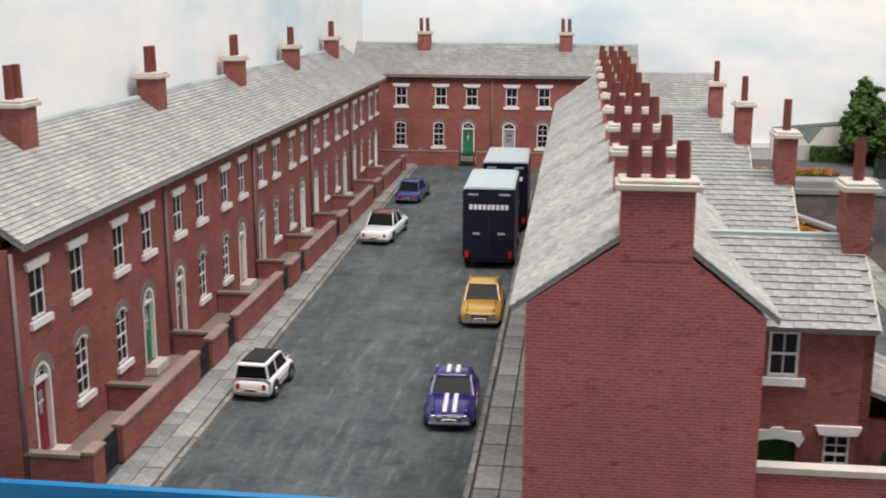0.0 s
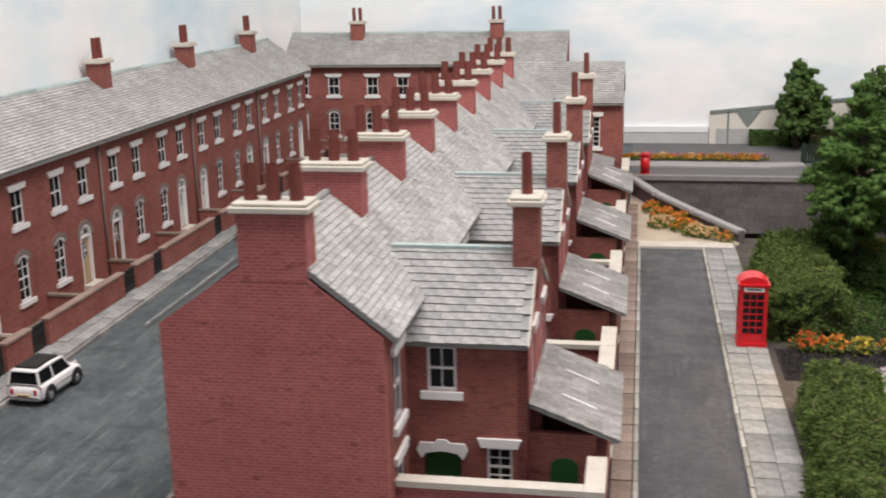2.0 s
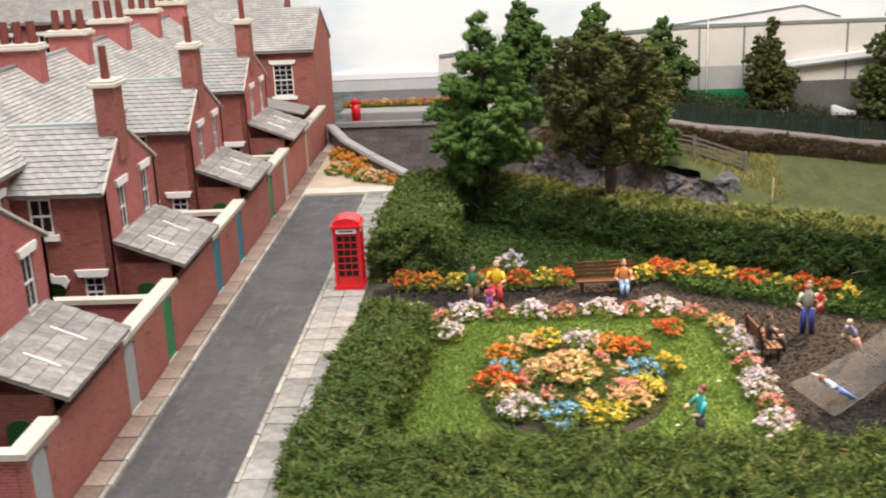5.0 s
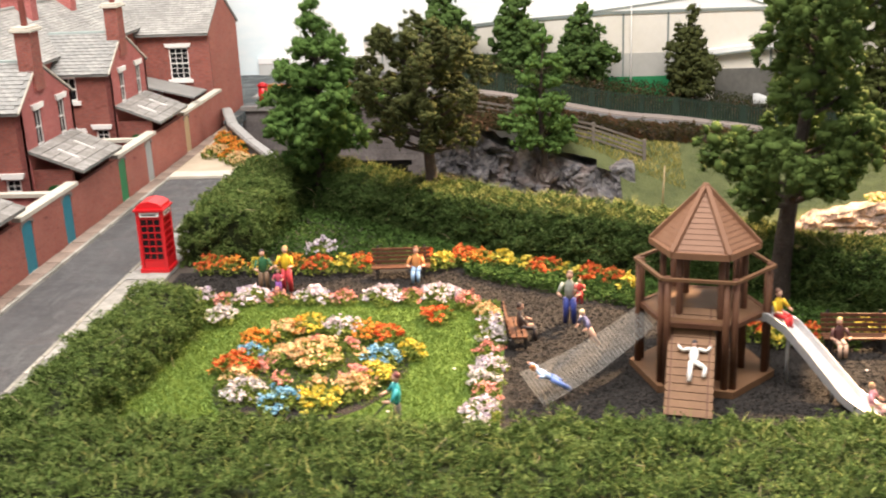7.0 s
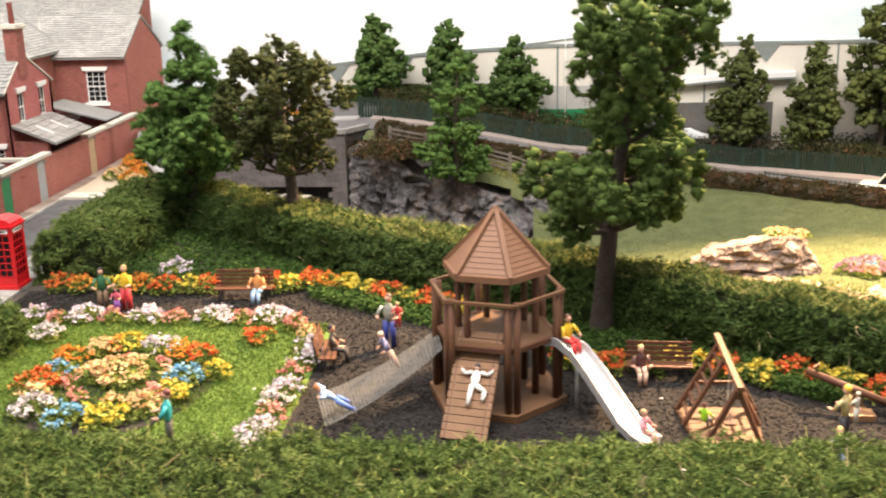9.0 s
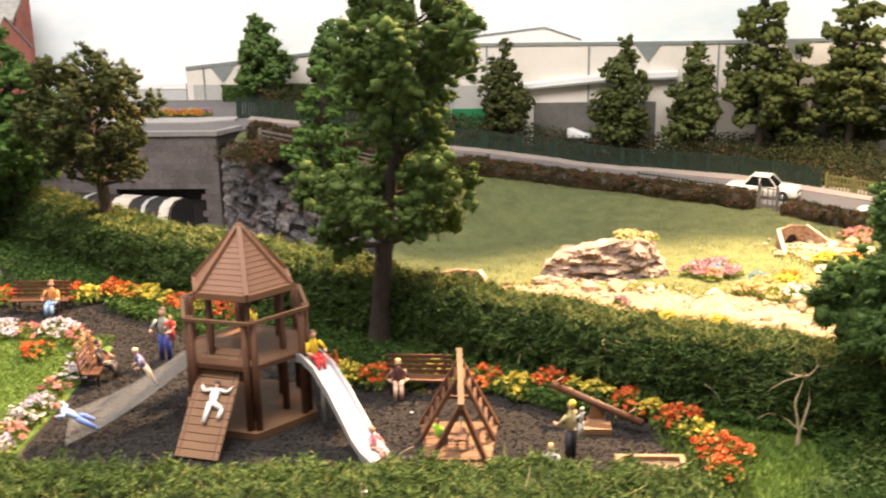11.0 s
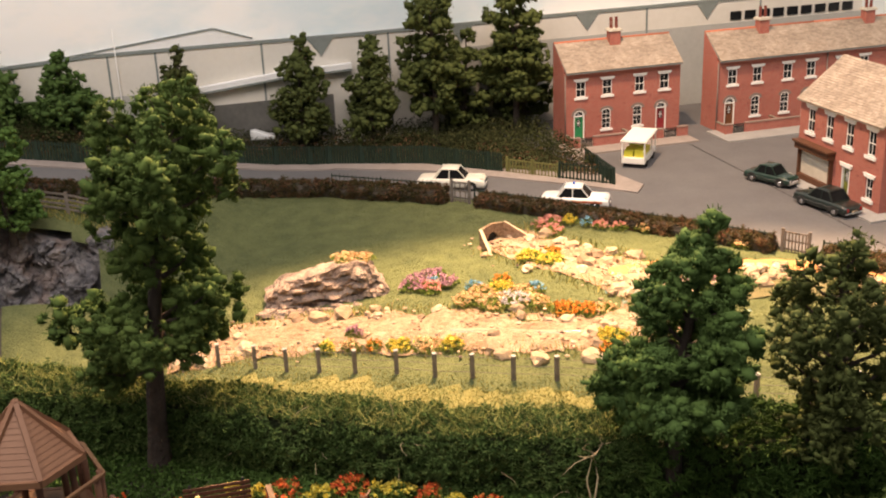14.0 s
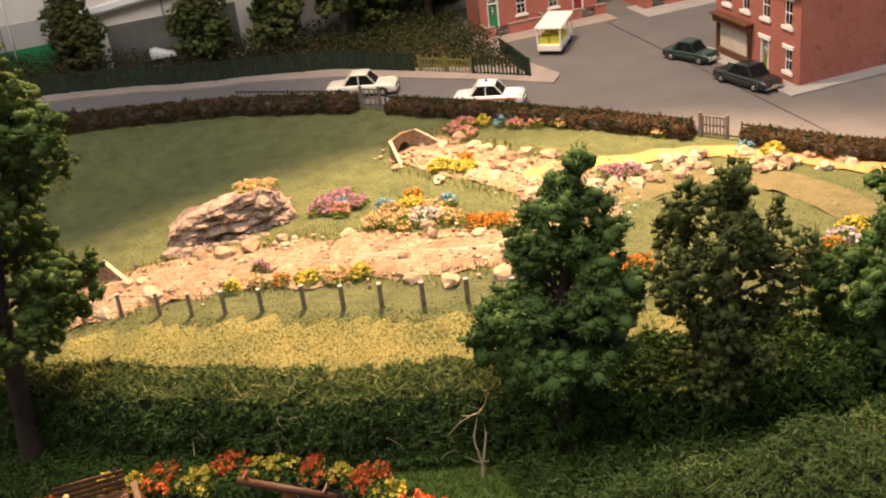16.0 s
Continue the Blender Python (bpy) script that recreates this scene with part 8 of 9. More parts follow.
def lorry(m, label):
    """A tall removal van: rear at -y."""
    ob = thing("removal_lorry", label, "lorry", m, group="removal lorries")
    W, L, H = 2.5, 7.0, 3.95
    navy = glossy("navy_coachwork", (0.006, 0.008, 0.024), 0.25)
    bm = bmesh.new()
    box(bm, -W / 2, W / 2, 0, L - 1.3, 0.55, H)
    bmesh.ops.bevel(bm, geom=bm.edges[:], offset=0.07, segments=2, affect="EDGES")
    body = part("body", bm, navy, ob)
    bm = bmesh.new()
    box(bm, -W / 2 + 0.02, W / 2 - 0.02, 0.03, L - 1.33, H - 0.06, H + 0.1)
    bmesh.ops.bevel(bm, geom=bm.edges[:], offset=0.08, segments=2, affect="EDGES")
    part("roof", bm, mottled("pale_blue_roof", (0.36, 0.43, 0.45), (0.46, 0.52, 0.54), 0.6, 8, 0.5), ob)
    bm = bmesh.new()
    prism(bm, [(L - 1.35, 0.45), (L, 0.45), (L, 1.5), (L - 0.35, 2.5), (L - 1.35, 2.6)], -W / 2 + 0.05, W / 2 - 0.05, axis="x")
    cabp = part("cab", bm, navy, ob)
    bm = bmesh.new()
    beam(bm, (-W / 2 + 0.2, L - 0.15, 2.05), (W / 2 - 0.2, L - 0.15, 2.05), 0.08, 0.75, up=(0, -0.35, 0.94))
    part("windscreen", bm, GLASS, cabp)
    for x in (-0.015,):
        bm = bmesh.new()
        box(bm, x, x + 0.03, -0.015, 0.01, 0.75, H - 0.35)
        part("door_seam", bm, BLACK, body)
    for k in range(9):
        x = -0.93 + k * 0.215
        bm = bmesh.new()
        box(bm, x, x + 0.15, -0.02, 0.005, 2.98, 3.22)
        part("letter_bar", bm, WHITE, body, "plain white bar in place of a letter")
    for x in (-0.75, 0.45):
        bm = bmesh.new()
        box(bm, x, x + 0.35, -0.012, 0.005, 1.75, 1.85)
        part("small_mark", bm, METAL, body)
    for s in (-1, 1):
        bm = bmesh.new()
        box(bm, s * 1.05 - 0.09, s * 1.05 + 0.09, -0.03, 0.01, 0.62, 0.95)
        part("tail_light", bm, REDLAMP, body)
        bm = bmesh.new()
        box(bm, s * 0.75 - 0.25, s * 0.75 + 0.25, -0.02, 0.0, H - 0.28, H - 0.2)
        part("marker", bm, METAL, body)
        for y in (1.3, L - 1.0):
            bm = bmesh.new()
            rod(bm, (s * (W / 2 - 0.35), y, 0.45), (s * (W / 2 - 0.02), y, 0.45), 0.45, 0.45, 18)
            w = part("wheel", bm, RUBBER, ob)
            bm = bmesh.new()
            rod(bm, (s * (W / 2 - 0.03), y, 0.45), (s * (W / 2), y, 0.45), 0.22, 0.2, 12)
            part("hub", bm, METAL, w)
    bm = bmesh.new()
    box(bm, -W / 2 + 0.1, W / 2 - 0.1, 0.1, L - 0.2, 0.4, 0.58)
    part("chassis", bm, BLACK, ob)
    return ob


lorry(at(-2.0, 54.3, 0, rz=1), "tall navy blue removal lorry with pale roof at the kerb")
lorry(at(-1.75, 62.6, 0, rz=1), "navy blue removal lorry parked ahead of another lorry")

ob = thing("milk_float", "white electric milk float loaded with yellow crates", "milk float", at(73.2, 79.0, ROAD_Z + 0.1, rz=142) @ Matrix.Scale(0.92, 4))
cream = glossy("float_white", (0.8, 0.78, 0.72), 0.35)
bm = bmesh.new()
box(bm, -0.9, 0.9, -2.0, 2.0, 0.35, 0.85)
bmesh.ops.bevel(bm, geom=bm.edges[:], offset=0.05, segments=2, affect="EDGES")
part("deck", bm, cream, ob)
bm = bmesh.new()
box(bm, -1.0, 1.0, -2.1, 2.1, 2.0, 2.2)
bmesh.ops.bevel(bm, geom=bm.edges[:], offset=0.06, segments=2, affect="EDGES")
part("roof", bm, cream, ob)
for x in (-0.86, 0.86):
    for y in (-1.95, -0.6, 1.95):
        bm = bmesh.new()
        box(bm, x - 0.05, x + 0.05, y - 0.05, y + 0.05, 0.85, 2.0)
        part("pillar", bm, cream, ob)
    for y in (-1.2, 1.2):
        bm = bmesh.new()
        rod(bm, (x - 0.06, y, 0.27), (x + 0.06, y, 0.27), 0.27, 0.27, 14)
        part("wheel", bm, RUBBER, ob)
for i in range(2):
    for j in range(4):
        bm = bmesh.new()
        box(bm, -0.75 + 0.8 * i, -0.05 + 0.8 * i, -0.5 + 0.6 * j, 0.02 + 0.6 * j, 0.85, 1.3 + 0.1 * ((i + j) % 2))
        part("crate", bm, glossy("crate_yellow", (0.6, 0.55, 0.05), 0.5), ob)

# ---- field: stream, rocks, flowers, fences ----
STREAM = [(39.0, 60.8), (43.5, 60.4), (48.0, 59.0), (52.5, 56.6), (56.0, 54.6), (59.5, 53.2), (63.0, 54.6), (64.0, 57.5), (62.5, 61.0), (60.0, 65.0), (58.8, 67.6)]


def ribbon(line, width, lift, seed=0, wob=0.25):
    bm = bmesh.new()
    prev = None
    pts = []
    for (a, b), (c, d) in zip(line, line[1:]):
        for k in range(6):
            pts.append((a + (c - a) * k / 6, b + (d - b) * k / 6))
    pts.append(line[-1])
    for k, (x, y) in enumerate(pts):
        x2, y2 = pts[min(k + 1, len(pts) - 1)]
        x1, y1 = pts[max(k - 1, 0)]
        t = Vector((x2 - x1, y2 - y1, 0)).normalized()
        s = Vector((-t.y, t.x, 0))
        row = []
        for i in range(7):
            f = i / 6 - 0.5
            w = (width(k / len(pts)) if callable(width) else width) * (1 + wob * noise.noise(Vector((k * 0.35, i > 3, seed))))
            p = Vector((x, y, 0)) + s * f * w
            z = low_z(p.x, p.y) + lift - 2.0 * lift * max(0, abs(f) * 2 - 0.75) + 0.22 * lift / 0.12 * (noise.noise(p * 0.9) + 0.5 * noise.noise(p * 2.3)) * (0.4 if lift > 0.13 else 1)
            row.append(bm.verts.new((p.x, p.y, z)))
        if prev:
            for i in range(6):
                bm.faces.new((prev[i], prev[i + 1], row[i + 1], row[i])).smooth = True
        prev = row
    return bm


bm = ribbon(STREAM, lambda t: 4.6 - 0.8 * t, 0.12, 1, 0.45)
structure("stream_bed", bm, SAND, "pinkish sandy bed of the ornamental stream", "stream")
bm = ribbon(STREAM[3:], 0.3, 0.15, 2, 0.6)
structure("water", bm, WATER, "thin glossy water running down the stream bed", "water")
bm = ribbon([(62.6, 60.6), (66.2, 59.7), (69.4, 58.7), (72.6, 57.6), (75.2, 54.9), (76.8, 52.4), (79.6, 48.0)], 1.5, 0.14, 3)
structure("path_sand", bm, PATHSAND, "yellow sand path to the wicket gate", "path")
bm = ribbon([(64.8, 55.6), (67.4, 55.6), (70.0, 55.4), (72.4, 53.6), (73.6, 50.6), (74.0, 46.8)], 2.4, 0.1, 4)
structure("rockery_ground", bm, mottled("rockery_turf", (0.085, 0.085, 0.035), (0.21, 0.175, 0.09), 0.9, 6, 0.95, 1.0, 0.15), "stony brown rockery ground", "ground")


def outcrop():
    """Layered slabs stepping back, wide at the foot."""
    ob = thing("rock_outcrop", "layered pinkish grey rock outcrop above the stream", "rock", at(47.6, 63.6, low_z(47.6, 63.6) - 0.25, rz=-8))
    bm = bmesh.new()
    rows, nx, nz = [], 60, 20
    for j in range(nz + 9):
        row = []
        for i in range(nx + 1):
            s = i / nx
            top = (1.55 + 0.8 * smooth(s * 1.3)) * (0.35 + 0.65 * min(1.0, 7 * s, 6 * (1 - s)))
            if j <= nz:
                z, back = top * j / nz, 0.45 * j / nz
            else:
                f = (j - nz) / 8
                z, back = top * (1 - 0.8 * max(0, f - 0.4)) + 0.12 * f, 0.45 + 2.6 * f
            p = Vector((s * 6.5 * 0.9, back * 0.8, z * 3.4))
            d = 0.34 * noise.noise(p) + 0.26 * noise.noise(p * 2.1) + 0.2 * abs(noise.noise(p * 4.3)) + 0.1 * noise.noise(p * 9)
            row.append(bm.verts.new((-3.3 + 6.6 * s + 0.25 * noise.noise(p * 1.3 + Vector((5, 0, 0))), -0.6 + back - d * (1 if j <= nz else 0.4), z - 0.1 + 0.16 * noise.noise(p * 1.6 + Vector((0, 8, 0))))))
        rows.append(row)
    for a_, b_ in zip(rows, rows[1:]):
        for i in range(nx):
            bm.faces.new((a_[i], a_[i + 1], b_[i + 1], b_[i]))
    part("rock", bm, ROCK_WARM, ob)
    r = random.Random(5)
    for k in range(12):
        bm = bmesh.new()
        blob(bm, (-3.1 + 0.55 * k + r.uniform(-0.2, 0.2), -1.0 + r.uniform(-0.25, 0.15), 0.15), (r.uniform(0.3, 0.6), r.uniform(0.3, 0.45), r.uniform(0.15, 0.3)), 2, 0, 0.9, k)
        part("rock", bm, ROCK_WARM, ob)
    return ob


outcrop()
r = random.Random(9)
stones = thing("rockery_stones", "pale rounded stones along the stream", "stones")
meshes = []
for k in range(6):
    bm = bmesh.new()
    blob(bm, (0, 0, 0), (0.42, 0.34, 0.26), 2, 0, 0.5, k)
    meshes.append(mesh_of("stone", bm, pieces("pale_pebble_%d" % k, [(0.0, (0.26, 0.18, 0.12)), (0.5, (0.42, 0.31, 0.2)), (1.0, (0.56, 0.46, 0.33))], 0.8, "object") if k == 0 else meshes[0].materials[0]))
spots = []
for (a, b), (c, d) in zip(STREAM, STREAM[1:]):
    for _ in range(11):
        f, s = r.random(), r.choice((-1, 1))
        spots.append((a + (c - a) * f + s * r.uniform(0.2, 2.3), b + (d - b) * f + s * r.uniform(0.2, 2.2), r.uniform(0.25, 1.25)))
for _ in range(46):
    spots.append((r.uniform(65, 77), 0, r.uniform(0.6, 1.3)))
    x = spots[-1][0]
    spots[-1] = (x, 57.2 - 0.55 * max(0, x - 70) + r.uniform(-1.6, 1.2), spots[-1][2])
for x, y, s in ((61.9, 62.0, 1.7), (63.0, 61.4, 1.4), (46.7, 61.2, 1.5), (48.0, 61.2, 1.4), (63.2, 58.4, 2.0), (64.2, 57.6, 1.8), (62.0, 57.6, 1.5), (57.6, 50.9, 1.6), (55.2, 51.4, 1.2)):
    spots.append((x, y, s))
for x, y, s in spots:
    ob = new("stone", r.choice(meshes))
    ob.parent = stones
    ob.matrix_basis = at(x, y, low_z(x, y) + 0.12, r.uniform(-15, 15), r.uniform(-15, 15), r.uniform(0, 360)) @ Matrix.Scale(s, 4)
for k, (x, y, c, rr) in enumerate(((52.4, 63.2, "violet", .5), (52.4, 62.6, "violet", .9), (53.4, 63.2, "violet", .9), (53.0, 61.9, "pink", .7), (54.0, 62.2, "violet", .6), (53.2, 62.3, "blue", .4),
        (54.2, 59.2, "peach", .8), (55.1, 59.8, "peach", .7), (56.2, 59.8, "yellow", .8), (57.2, 59.0, "peach", .8), (55.2, 58.4, "peach", .9), (56.3, 58.2, "white", .9), (57.4, 57.6, "peach", .7), (55.0, 60.6, "blue", .5), (58.0, 59.4, "blue", .5), (56.6, 60.8, "orange", .6), (58.4, 56.3, "orange", .8), (59.4, 55.8, "orange", .7), (60.2, 55.6, "peach", .6),
        (59.2, 63.6, "yellow", .8), (60.2, 62.9, "yellow", .8), (60.6, 63.8, "orange", .6), (61.8, 68.6, "pink", .6), (62.6, 69.0, "pink", .7), (63.6, 68.4, "yellow", .5), (64.4, 67.6, "blue", .4), (65.0, 67.0, "pink", .5), (66.0, 66.4, "pink", .5), (67.2, 65.6, "peach", .5), (62.2, 67.4, "pink", .6), (71.3, 61.3, "peach", .8), (72.0, 61.0, "yellow", .6),
        (46.4, 57.3, "yellow", .45), (47.6, 56.9, "peach", .5), (48.6, 56.5, "orange", .4), (49.8, 55.9, "yellow", .7), (51.0, 55.3, "peach", .8), (52.0, 54.8, "yellow", .6), (48.0, 58.2, "violet", .5), (61.6, 48.8, "orange", .9), (62.8, 48.4, "orange", .8), (60.6, 49.4, "peach", .6), (66.6, 57.9, "violet", .8), (67.4, 57.4, "violet", .7), (74.6, 55.6, "yellow", .7), (73.8, 56.8, "blue", .5), (72.6, 46.6, "yellow", .8), (70.6, 45.6, "orange", .7), (71.6, 46.0, "lilac", .7), (59.2, 52.4, "yellow", .8), (58.4, 51.2, "orange", .5))):
    flower_bush(x, y, c, rr, 0.5, 500 + k, low_z(x, y) + 0.05)
flower_bush(48.9, 64.3, "peach", 0.75, 0.4, 560, low_z(48.9, 64.3) + 1.75)
flower_bush(49.8, 64.0, "peach", 0.6, 0.35, 561, low_z(49.8, 64.0) + 1.7)
rngg = np.random.default_rng(31)
V, F, base = [], [], 0
grav, dry = [], []
for (a, b), (c, d) in zip(STREAM, STREAM[1:]):
    for _ in range(70):
        f = rngg.random()
        x, y = a + (c - a) * f + rngg.normal() * 1.2, b + (d - b) * f + rngg.normal() * 1.2
        sv, sf = CORE[rngg.integers(7)]
        k = rngg.uniform(0.03, 0.13)
        V.append(sv * (k, k, k * 0.6) + (x, y, low_z(x, y) + 0.14))
        F.append(sf + base)
        base += len(sv)
    for _ in range(260):
        f, s_ = rngg.random(), rngg.choice((-1, 1))
        x, y = a + (c - a) * f + s_ * rngg.uniform(0.6, 2.4), b + (d - b) * f + s_ * rngg.uniform(1.2, 2.4)
        dry.append((x, y, low_z(x, y) + 0.05))
tagged(new("gravel", arrays("gravel", np.vstack(V), np.vstack(F), pieces("stream_gravel", [(0.0, (0.10, 0.075, 0.06)), (0.5, (0.36, 0.24, 0.16)), (1.0, (0.55, 0.42, 0.3))], 0.85))), "pinkish brown gravel scattered on the stream bed", "gravel", kind="stuff")
tufts("grass", "dry straw tufts along the stream edge", dry, 0.28, GRASS_DRY, 12, 0.03)
rngp = np.random.default_rng(8)
c = np.stack([rngp.normal(63.8, 0.9, 900), rngp.normal(56.4, 1.4, 900), np.zeros(900)], 1)
c[:, 2] = [low_z(p[0], p[1]) + 0.25 * rngp.random() + 0.12 for p in c]
v, f = leaf_quads(c, 0.13, rngp)
tagged(new("water_plant", arrays("water_plant", v, f, pieces("pale_blue_green_leaf", [(0.0, (0.22, 0.36, 0.26)), (1.0, (0.5, 0.6, 0.48))]))), "pale blue-green water plants in the stream", "plants", kind="stuff")


def culvert(x, y, rz, label, scale=1.0):
    ob = thing("culvert", label, "culvert", at(x, y, low_z(x, y) - 0.1, rz=rz) @ Matrix.Scale(scale, 4))
    bm = bmesh.new()
    w, h = 1.3, 1.5
    ring = arch_points(0.62, 0.62, 10)
    arch = [(0.62, 0)] + [(a, 0.35 + b) for a, b in reversed(ring)] + [(-0.62, 0)]
    prism(bm, [(-w, 0), (-w, h), (0, h + 0.2), (w, h), (w, 0)] + arch, 0, 0.25)
    face = part("headwall", bm, SAND, ob)
    bm = bmesh.new()
    box(bm, -0.6, 0.6, 0.22, 0.26, 0, 1.0)
    part("pipe_dark", bm, BLACK, face)
    for s in (-1, 1):
        bm = bmesh.new()
        a = [Vector((s * w, 0, -0.2)), Vector((s * (w + 1.1), -2.2, -0.2)), Vector((s * (w + 1.1), -2.2, 0.15)), Vector((s * w, 0, h))]
        prismv = [bm.verts.new(p) for p in a] + [bm.verts.new(p + Vector((s * 0.22, 0.06, 0))) for p in a]
        bm.faces.new(prismv[:4])
        bm.faces.new(prismv[7:3:-1])
        for i in range(4):
            bm.faces.new((prismv[i], prismv[(i + 1) % 4], prismv[4 + (i + 1) % 4], prismv[4 + i]))
        wing_ = part("wing_wall", bm, SAND, ob)
        bm = bmesh.new()
        beam(bm, a[3] + Vector((s * 0.1, 0, 0.05)), a[2] + Vector((s * 0.1, 0, 0.05)), 0.26, 0.1)
        part("coping", bm, SANDSTONE, wing_)
    return ob


culvert(58.3, 67.4, 28, "small sandstone culvert with splayed wings at the stream head", 0.72)
culvert(39.9, 62.6, 10, "small sandstone culvert where the stream leaves", 0.8)


def post_fence(points, label, h=1.15, wires=3):
    ob = thing("wire_fence", label, "fence")
    tops = []
    for x, y in points:
        z = low_z(x, y)
        bm = bmesh.new()
        box(bm, x - 0.09, x + 0.09, y - 0.09, y + 0.09, z - 0.2, z + h)
        p = part("post", bm, FENCEWOOD, ob)
        bm = bmesh.new()
        box(bm, x - 0.1, x + 0.1, y - 0.1, y + 0.1, z + h, z + h + 0.05)
        part("post_cap", bm, PARAPET, p)
        tops.append(Vector((x, y, z)))
    for k in range(wires):
        for a, b in zip(tops, tops[1:]):
            bm = bmesh.new()
            q = h * (0.3 + 0.32 * k)
            rod(bm, a + Vector((0, -0.1, q)), b + Vector((0, -0.1, q)), 0.012, 0.012, 4, cap=False)
            part("wire", bm, FENCEWOOD, ob)


post_fence(FENCE_LINE, "grey wooden post and wire fence along the field")
# hurdle fence above the rocks
ob = thing("rail_fence", "weathered wooden post and rail fence above the rocks", "fence")
prev = None
for x, y in ((26.6, 77.2), (29.0, 76.6), (31.6, 76.2), (34.4, 76.0), (37.6, 75.8)):
    z = low_z(x, y)
    bm = bmesh.new()
    box(bm, x - 0.1, x + 0.1, y - 0.1, y + 0.1, z - 0.3, z + 1.35)
    part("post", bm, FENCEWOOD, ob)
    if prev:
        for q in (0.3, 0.6, 0.9, 1.2):
            bm = bmesh.new()
            beam(bm, prev + Vector((0, 0, q)), Vector((x, y, z + q)), 0.05, 0.12)
            part("rail", bm, FENCEWOOD, ob)
    prev = Vector((x, y, z))
bm = bmesh.new()
rod(bm, (38.3, 71.6, low_z(38.3, 71.6) - 0.2), (38.4, 71.6, low_z(38.3, 71.6) + 2.6), 0.07, 0.06, 6)
single("stake", bm, TWIG, "thin leaning wooden stake by the rail fence", "stake")


def railings(points, label, h=1.1, gap=0.26, base=road_z, thick=0.05):
    ob = thing("railings", label, "railings")
    V, F = [], []
    for (x0, y0), (x1, y1) in zip(points, points[1:]):
        n = int(math.hypot(x1 - x0, y1 - y0) / gap)
        for z in (0.2, h - 0.15):
            bm = bmesh.new()
            beam(bm, (x0, y0, base(x0) + z), (x1, y1, base(x1) + z), 0.06, 0.07)
            part("rail", bm, GREENPAINT, ob)
        for k in range(n):
            x, y = x0 + (x1 - x0) * k / n, y0 + (y1 - y0) * k / n
            b = len(V)
            t = thick * (1.9 if k % 12 == 0 else 1)
            for dx, dy in ((-t, -t), (t, -t), (t, t), (-t, t)):
                V += [(x + dx, y + dy, base(x)), (x + dx * 0.6, y + dy * 0.6, base(x) + h)]
            F += [(b, b + 2, b + 3, b + 1), (b + 2, b + 4, b + 5, b + 3), (b + 4, b + 6, b + 7, b + 5), (b + 6, b, b + 1, b + 7)]
    o = new("bar", arrays("bar", np.array(V), np.array(F), GREENPAINT))
    o.parent = ob
    tagged(o, kind="stuff")
    return ob


railings(FAR_LINE, "dark green iron railings along the lower pavement", 1.45, 0.2, road_z, 0.075)
railings([(66.4, 77.2), (69.2, 74.4), (69.4, 80.0)], "dark green iron railings at the corner", 1.3)
railings([(51.4, 81.5), (57.8, 76.8)], "thin dark green railings on the field hedge", 1.05, 0.3, road_z, 0.03)
railings([(59.6, 75.0), (63.2, 71.6), (70.4, 63.4), (72.6, 60.7)], "thin dark green railings on the square hedge", 0.85, 0.3, road_z, 0.03)
railings([(74.4, 58.2), (77.4, 54.0), (84.0, 46.9)], "thin dark green railings past the gate", 0.9, 0.3, road_z, 0.03)


def gate(x, y, rz, w, h, mat, label, n=7):
    ob = thing("wicket_gate", label, "gate", at(x, y, ROAD_Z - 0.05, rz=rz))
    for s in (-1, 1):
        bm = bmesh.new()
        box(bm, s * w / 2 - 0.08, s * w / 2 + 0.08, -0.08, 0.08, 0, h + 0.15)
        part("gate_post", bm, mat, ob)
    for z in (0.2, h * 0.55, h - 0.1):
        bm = bmesh.new()
        box(bm, -w / 2 + 0.08, w / 2 - 0.08, -0.03, 0.03, z, z + 0.09)
        part("rail", bm, mat, ob)
    for k in range(n):
        x_ = -w / 2 + 0.08 + (w - 0.16) * (k + 0.5) / n
        bm = bmesh.new()
        box(bm, x_ - 0.04, x_ + 0.04, -0.05, -0.02, 0.1, h)
        part("pale", bm, mat, ob)


gate(58.7, 75.2, -45, 1.3, 1.5, FENCEWOOD, "small grey wooden stile gate in the field hedge", 3)
gate(73.3, 59.2, -52, 1.5, 1.3, FENCEWOOD, "grey wooden wicket gate at the sand path")
OLIVE_W = mottled("mossy_gate_wood", (0.10, 0.10, 0.03), (0.19, 0.18, 0.06), 2, 12)
gate(64.3, 79.4, -45, 1.9, 1.2, OLIVE_W, "mossy wooden double gate in the railings")
gate(65.7, 78.0, -45, 1.9, 1.2, OLIVE_W, "mossy wooden double gate in the railings")
# rough bank behind the railings
c = []
rngb = np.random.default_rng(21)
while len(c) < 40000:
    x = rngb.uniform(24.5, 69.3)
    y = rngb.uniform(76, 92.6)
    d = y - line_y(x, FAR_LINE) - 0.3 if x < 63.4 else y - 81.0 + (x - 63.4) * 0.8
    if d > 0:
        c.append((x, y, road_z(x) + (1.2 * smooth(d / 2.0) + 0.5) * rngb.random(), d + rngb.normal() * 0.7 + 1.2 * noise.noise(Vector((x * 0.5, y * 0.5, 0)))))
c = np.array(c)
# further back the leaf colour itself carries the shade under the trees
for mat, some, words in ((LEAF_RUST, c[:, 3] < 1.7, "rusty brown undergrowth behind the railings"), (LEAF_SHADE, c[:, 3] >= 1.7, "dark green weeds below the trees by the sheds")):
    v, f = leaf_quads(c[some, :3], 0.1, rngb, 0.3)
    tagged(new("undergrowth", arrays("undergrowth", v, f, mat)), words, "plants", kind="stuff")
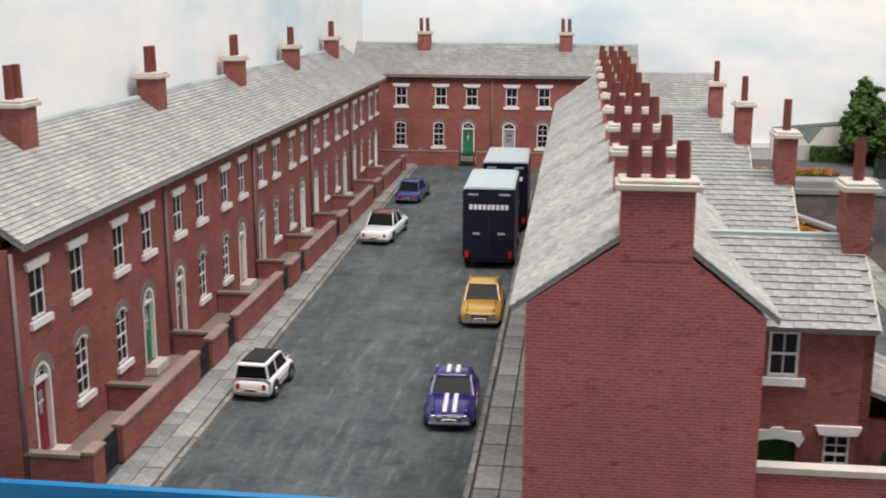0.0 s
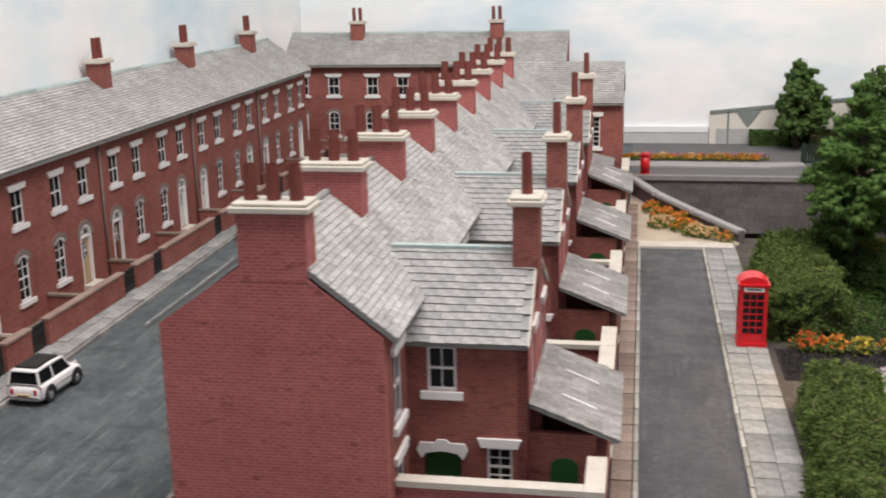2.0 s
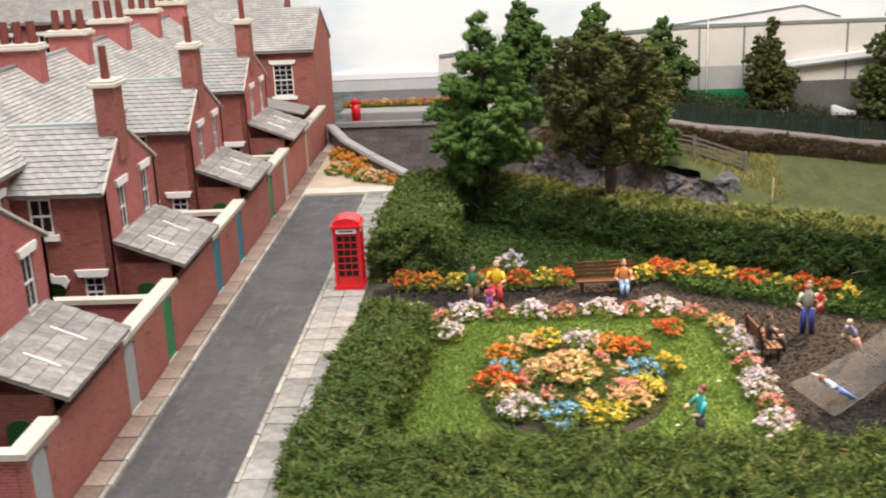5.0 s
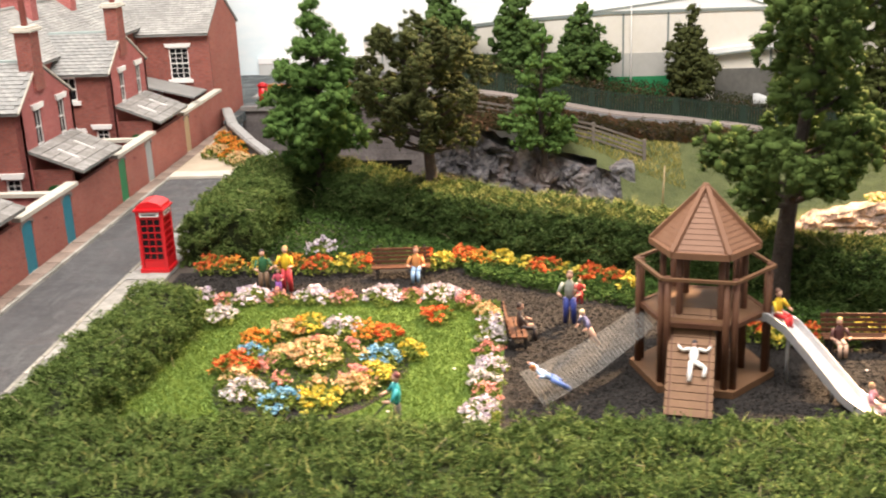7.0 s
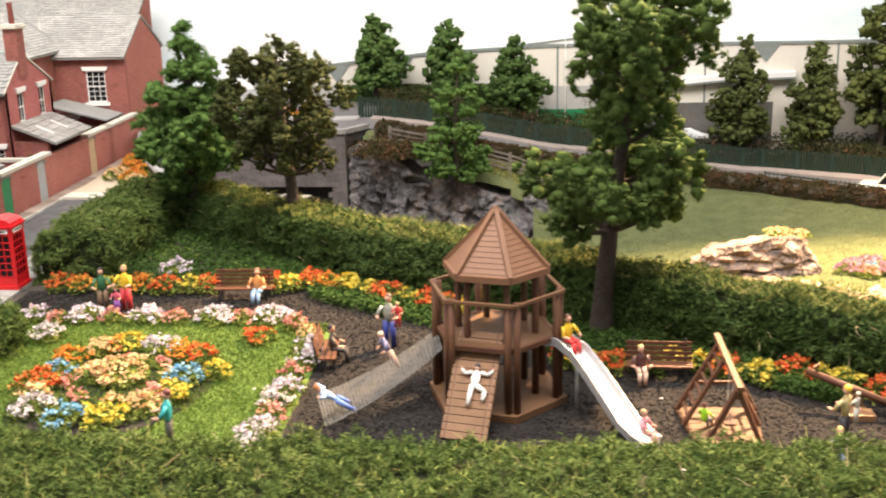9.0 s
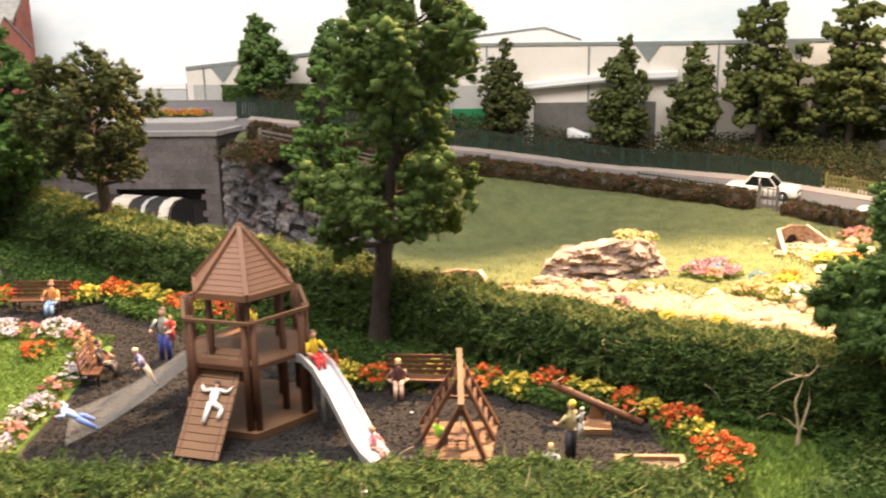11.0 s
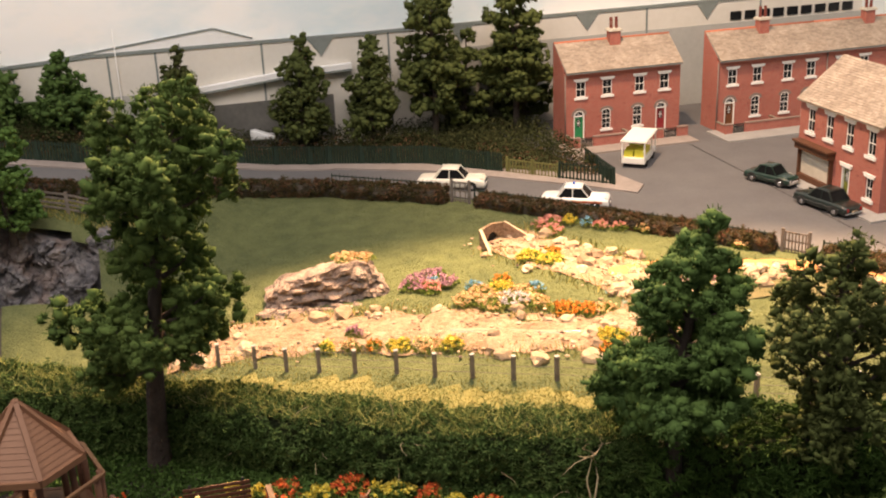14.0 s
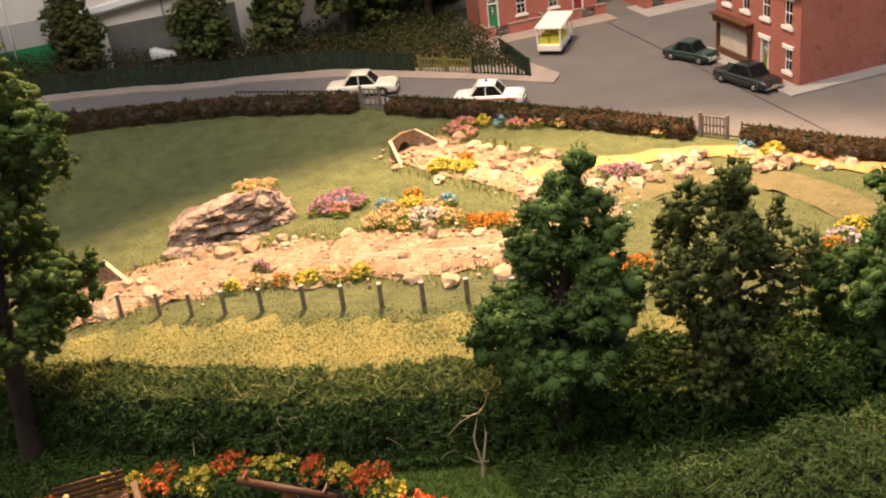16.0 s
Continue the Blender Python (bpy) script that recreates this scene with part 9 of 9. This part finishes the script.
ob = thing("far_car", "small pale car half hidden behind the bank", "car", at(48.0, 90.6, road_z(48) + 1.25, rz=80) @ Matrix.Scale(0.6, 4))
bm = bmesh.new()
loft(bm, [car_ring(-1.5, 0.6, 0.2, 0.7), car_ring(-0.6, 0.7, 0.2, 0.8), car_ring(0.9, 0.7, 0.2, 1.4), car_ring(1.5, 0.65, 0.2, 1.3)])
part("body", bm, glossy("far_car_white", (0.6, 0.62, 0.62), 0.4), ob)
# bare twig beside the tree
bm = bmesh.new()
rngt = random.Random(8)


def twig(p, d, n, step, r, bend):
    """A crooked twig that thins to its tip."""
    for k in range(n):
        d = (d + Vector((rngt.gauss(0, bend), rngt.gauss(0, bend), rngt.gauss(0, bend) - 0.03))).normalized()
        q = p + d * step
        rod(bm, p, q, r * (1 - 0.8 * k / n), r * (1 - 0.8 * (k + 1) / n), 5, cap=False)
        p = q
    return p


foot = Vector((49.8, 33.0, 0.0))
for sway in (0.0, 0.05):
    fork = twig(foot + Vector((sway, sway, 0)), Vector((0.1 + sway, 0, 1)), 9, 0.21, 0.045, 0.16)
    for d, n in (((-1, 0.1, 0.25), 8), ((0.9, 0.0, 0.25), 6), ((-0.5, -0.3, 0.5), 5), ((0.6, 0.2, -0.3), 5)):
        twig(fork, Vector(d), n, 0.13, 0.026, 0.22)
twig(foot + Vector((0.05, 0, 0.55)), Vector((-0.8, 0, 0.3)), 5, 0.12, 0.022, 0.25)
twig(foot + Vector((0.05, 0, 0.6)), Vector((0.8, 0, 0.2)), 5, 0.12, 0.022, 0.25)
single("dead_branch", bm, TWIG, "pale bare forked branch before the hedge", "branch")

# ---- single pieces: slates of the nearest rear wings, paving slabs, kerbs ----
def piece_mesh(name, w, d, h, mat, bevel=0.02):
    bm = bmesh.new()
    v = box(bm, -w / 2, w / 2, -d / 2, d / 2, -h, 0)
    for k in (4, 5, 6, 7):
        v[k].co.x -= math.copysign(bevel, v[k].co.x)
        v[k].co.y -= math.copysign(bevel, v[k].co.y)
    return mesh_of(name, bm, mat)


def lay(name, mesh, parent, m):
    ob = new(name, mesh)
    ob.parent = parent
    ob.matrix_basis = m
    return ob


rng = random.Random(4)
slab_w = thing("pavement_lane", "grey slab pavement beside the back lane", "pavement", kind="structure")
sm = piece_mesh("slab", 0.752, 1.042, 0.2, SLAB, 0.008)
for r in range(36):
    for c in range(2):
        y = 26.2 + r * 1.05
        if y < 60.5:
            lay("slab", sm, slab_w, at(15.86 + 0.76 * c, y, 0.1 + rng.uniform(-0.015, 0.015), rng.uniform(-.8, .8), rng.uniform(-.8, .8), rng.uniform(-1, 1)))
slab_b = thing("pavement_wall", "brown slab pavement below the yard wall", "pavement", kind="structure")
sm = piece_mesh("slab", 0.62, 1.3, 0.2, SLAB_BROWN)
for r in range(33):
    lay("slab", sm, slab_b, at(11.8, 26.4 + r * 1.33, 0.09 + rng.uniform(-0.01, 0.01), rng.uniform(-.6, .6), 0, rng.uniform(-1, 1)))
km = piece_mesh("kerb", 0.17, 1.3, 0.2, KERB)
for x in (12.2, 15.4):
    run = thing("kerb_lane", "pale kerb stones along the back lane", "kerb", kind="structure")
    for r in range(26):
        lay("kerb_stone", km, run, at(x, 26.4 + r * 1.33, 0.1 + rng.uniform(-0.01, 0.01), 0, 0, rng.uniform(-.6, .6)))
left = thing("pavement_street", "cracked grey flagstone pavement before the terrace", "pavement", kind="structure")
sizes = (0.95, 1.3, 1.75, 2.3)
slabs = [piece_mesh("slab", 0.632, d, 0.2, SLAB_STREET, 0.012) for d in sizes]
for c in range(2):
    y = 27.6
    while y < 86:
        k = rng.randrange(4)
        y += sizes[k] / 2 + 0.006
        x = -8.85 - 0.0175 * (y - 28)
        lay("slab", slabs[k], left, at(x - 0.58 - 0.64 * c, y, 0.13 + rng.uniform(-0.012, 0.012), rng.uniform(-.5, .5), rng.uniform(-.7, .7), 1 + rng.uniform(-.4, .4)))
        y += sizes[k] / 2 + 0.006
km = piece_mesh("kerb", 0.2, 1.5, 0.22, KERB_STREET)
for x0, lean, name in ((-8.95, -0.0175, "kerb_street"), (-0.55, -0.004, "kerb_terrace")):
    run = thing(name, "worn pale kerb stones along the street", "kerb", kind="structure")
    for r in range(38 if x0 < -5 else 32):
        y = 28.3 + r * 1.53
        lay("kerb_stone", km, run, at(x0 + lean * (y - 28), y, 0.14 + rng.uniform(-0.012, 0.012), 0, 0, -math.degrees(lean) + rng.uniform(-.8, .8)))
right = thing("pavement_terrace", "grey flagstone pavement under the terrace wall", "pavement", kind="structure")
sm = piece_mesh("slab", 0.72, 1.5, 0.2, SLAB_STREET)
for r in range(32):
    for c in range(2):
        lay("slab", sm, right, at(-0.06 + 0.74 * c, 27.4 + r * 1.53, 0.13 + rng.uniform(-0.012, 0.012), rng.uniform(-.6, .6), 0, rng.uniform(-.6, .6)))
# slates, one by one, on the near slope of each rear wing
o, u, v, n, ul, vl = wing_near
su, sv = 0.4, 0.235
rows, cols = int(vl / sv), int(ul / su)
bm = bmesh.new()
q = box(bm, 0.005, ul / cols - 0.005, 0, vl / rows + 0.02, 0, 0.05)
for k in (6, 7):
    q[k].co.z = 0.014
sl = mesh_of("slate", bm, SLATE_ONE)
turn = Matrix((Vector(u), Vector(v), Vector(np.cross(u, v)))).transposed().to_4x4()
for p in pairs:
    roof_ = [c for c in p.children if c.name.startswith("wing_roof")][0]
    for r in range(rows):
        for c in range(cols + (r % 2)):
            k = c - 0.5 * (r % 2)
            if k < -0.01 or k > cols - 0.9:
                continue
            pos = Vector(o) + Vector(u) * (k * ul / cols) + Vector(v) * (r * vl / rows + rng.uniform(-0.012, 0.012)) + Vector(n) * rng.uniform(0, 0.012)
            ob = lay("slate", sl, roof_, Matrix.Translation(pos * S) @ turn)
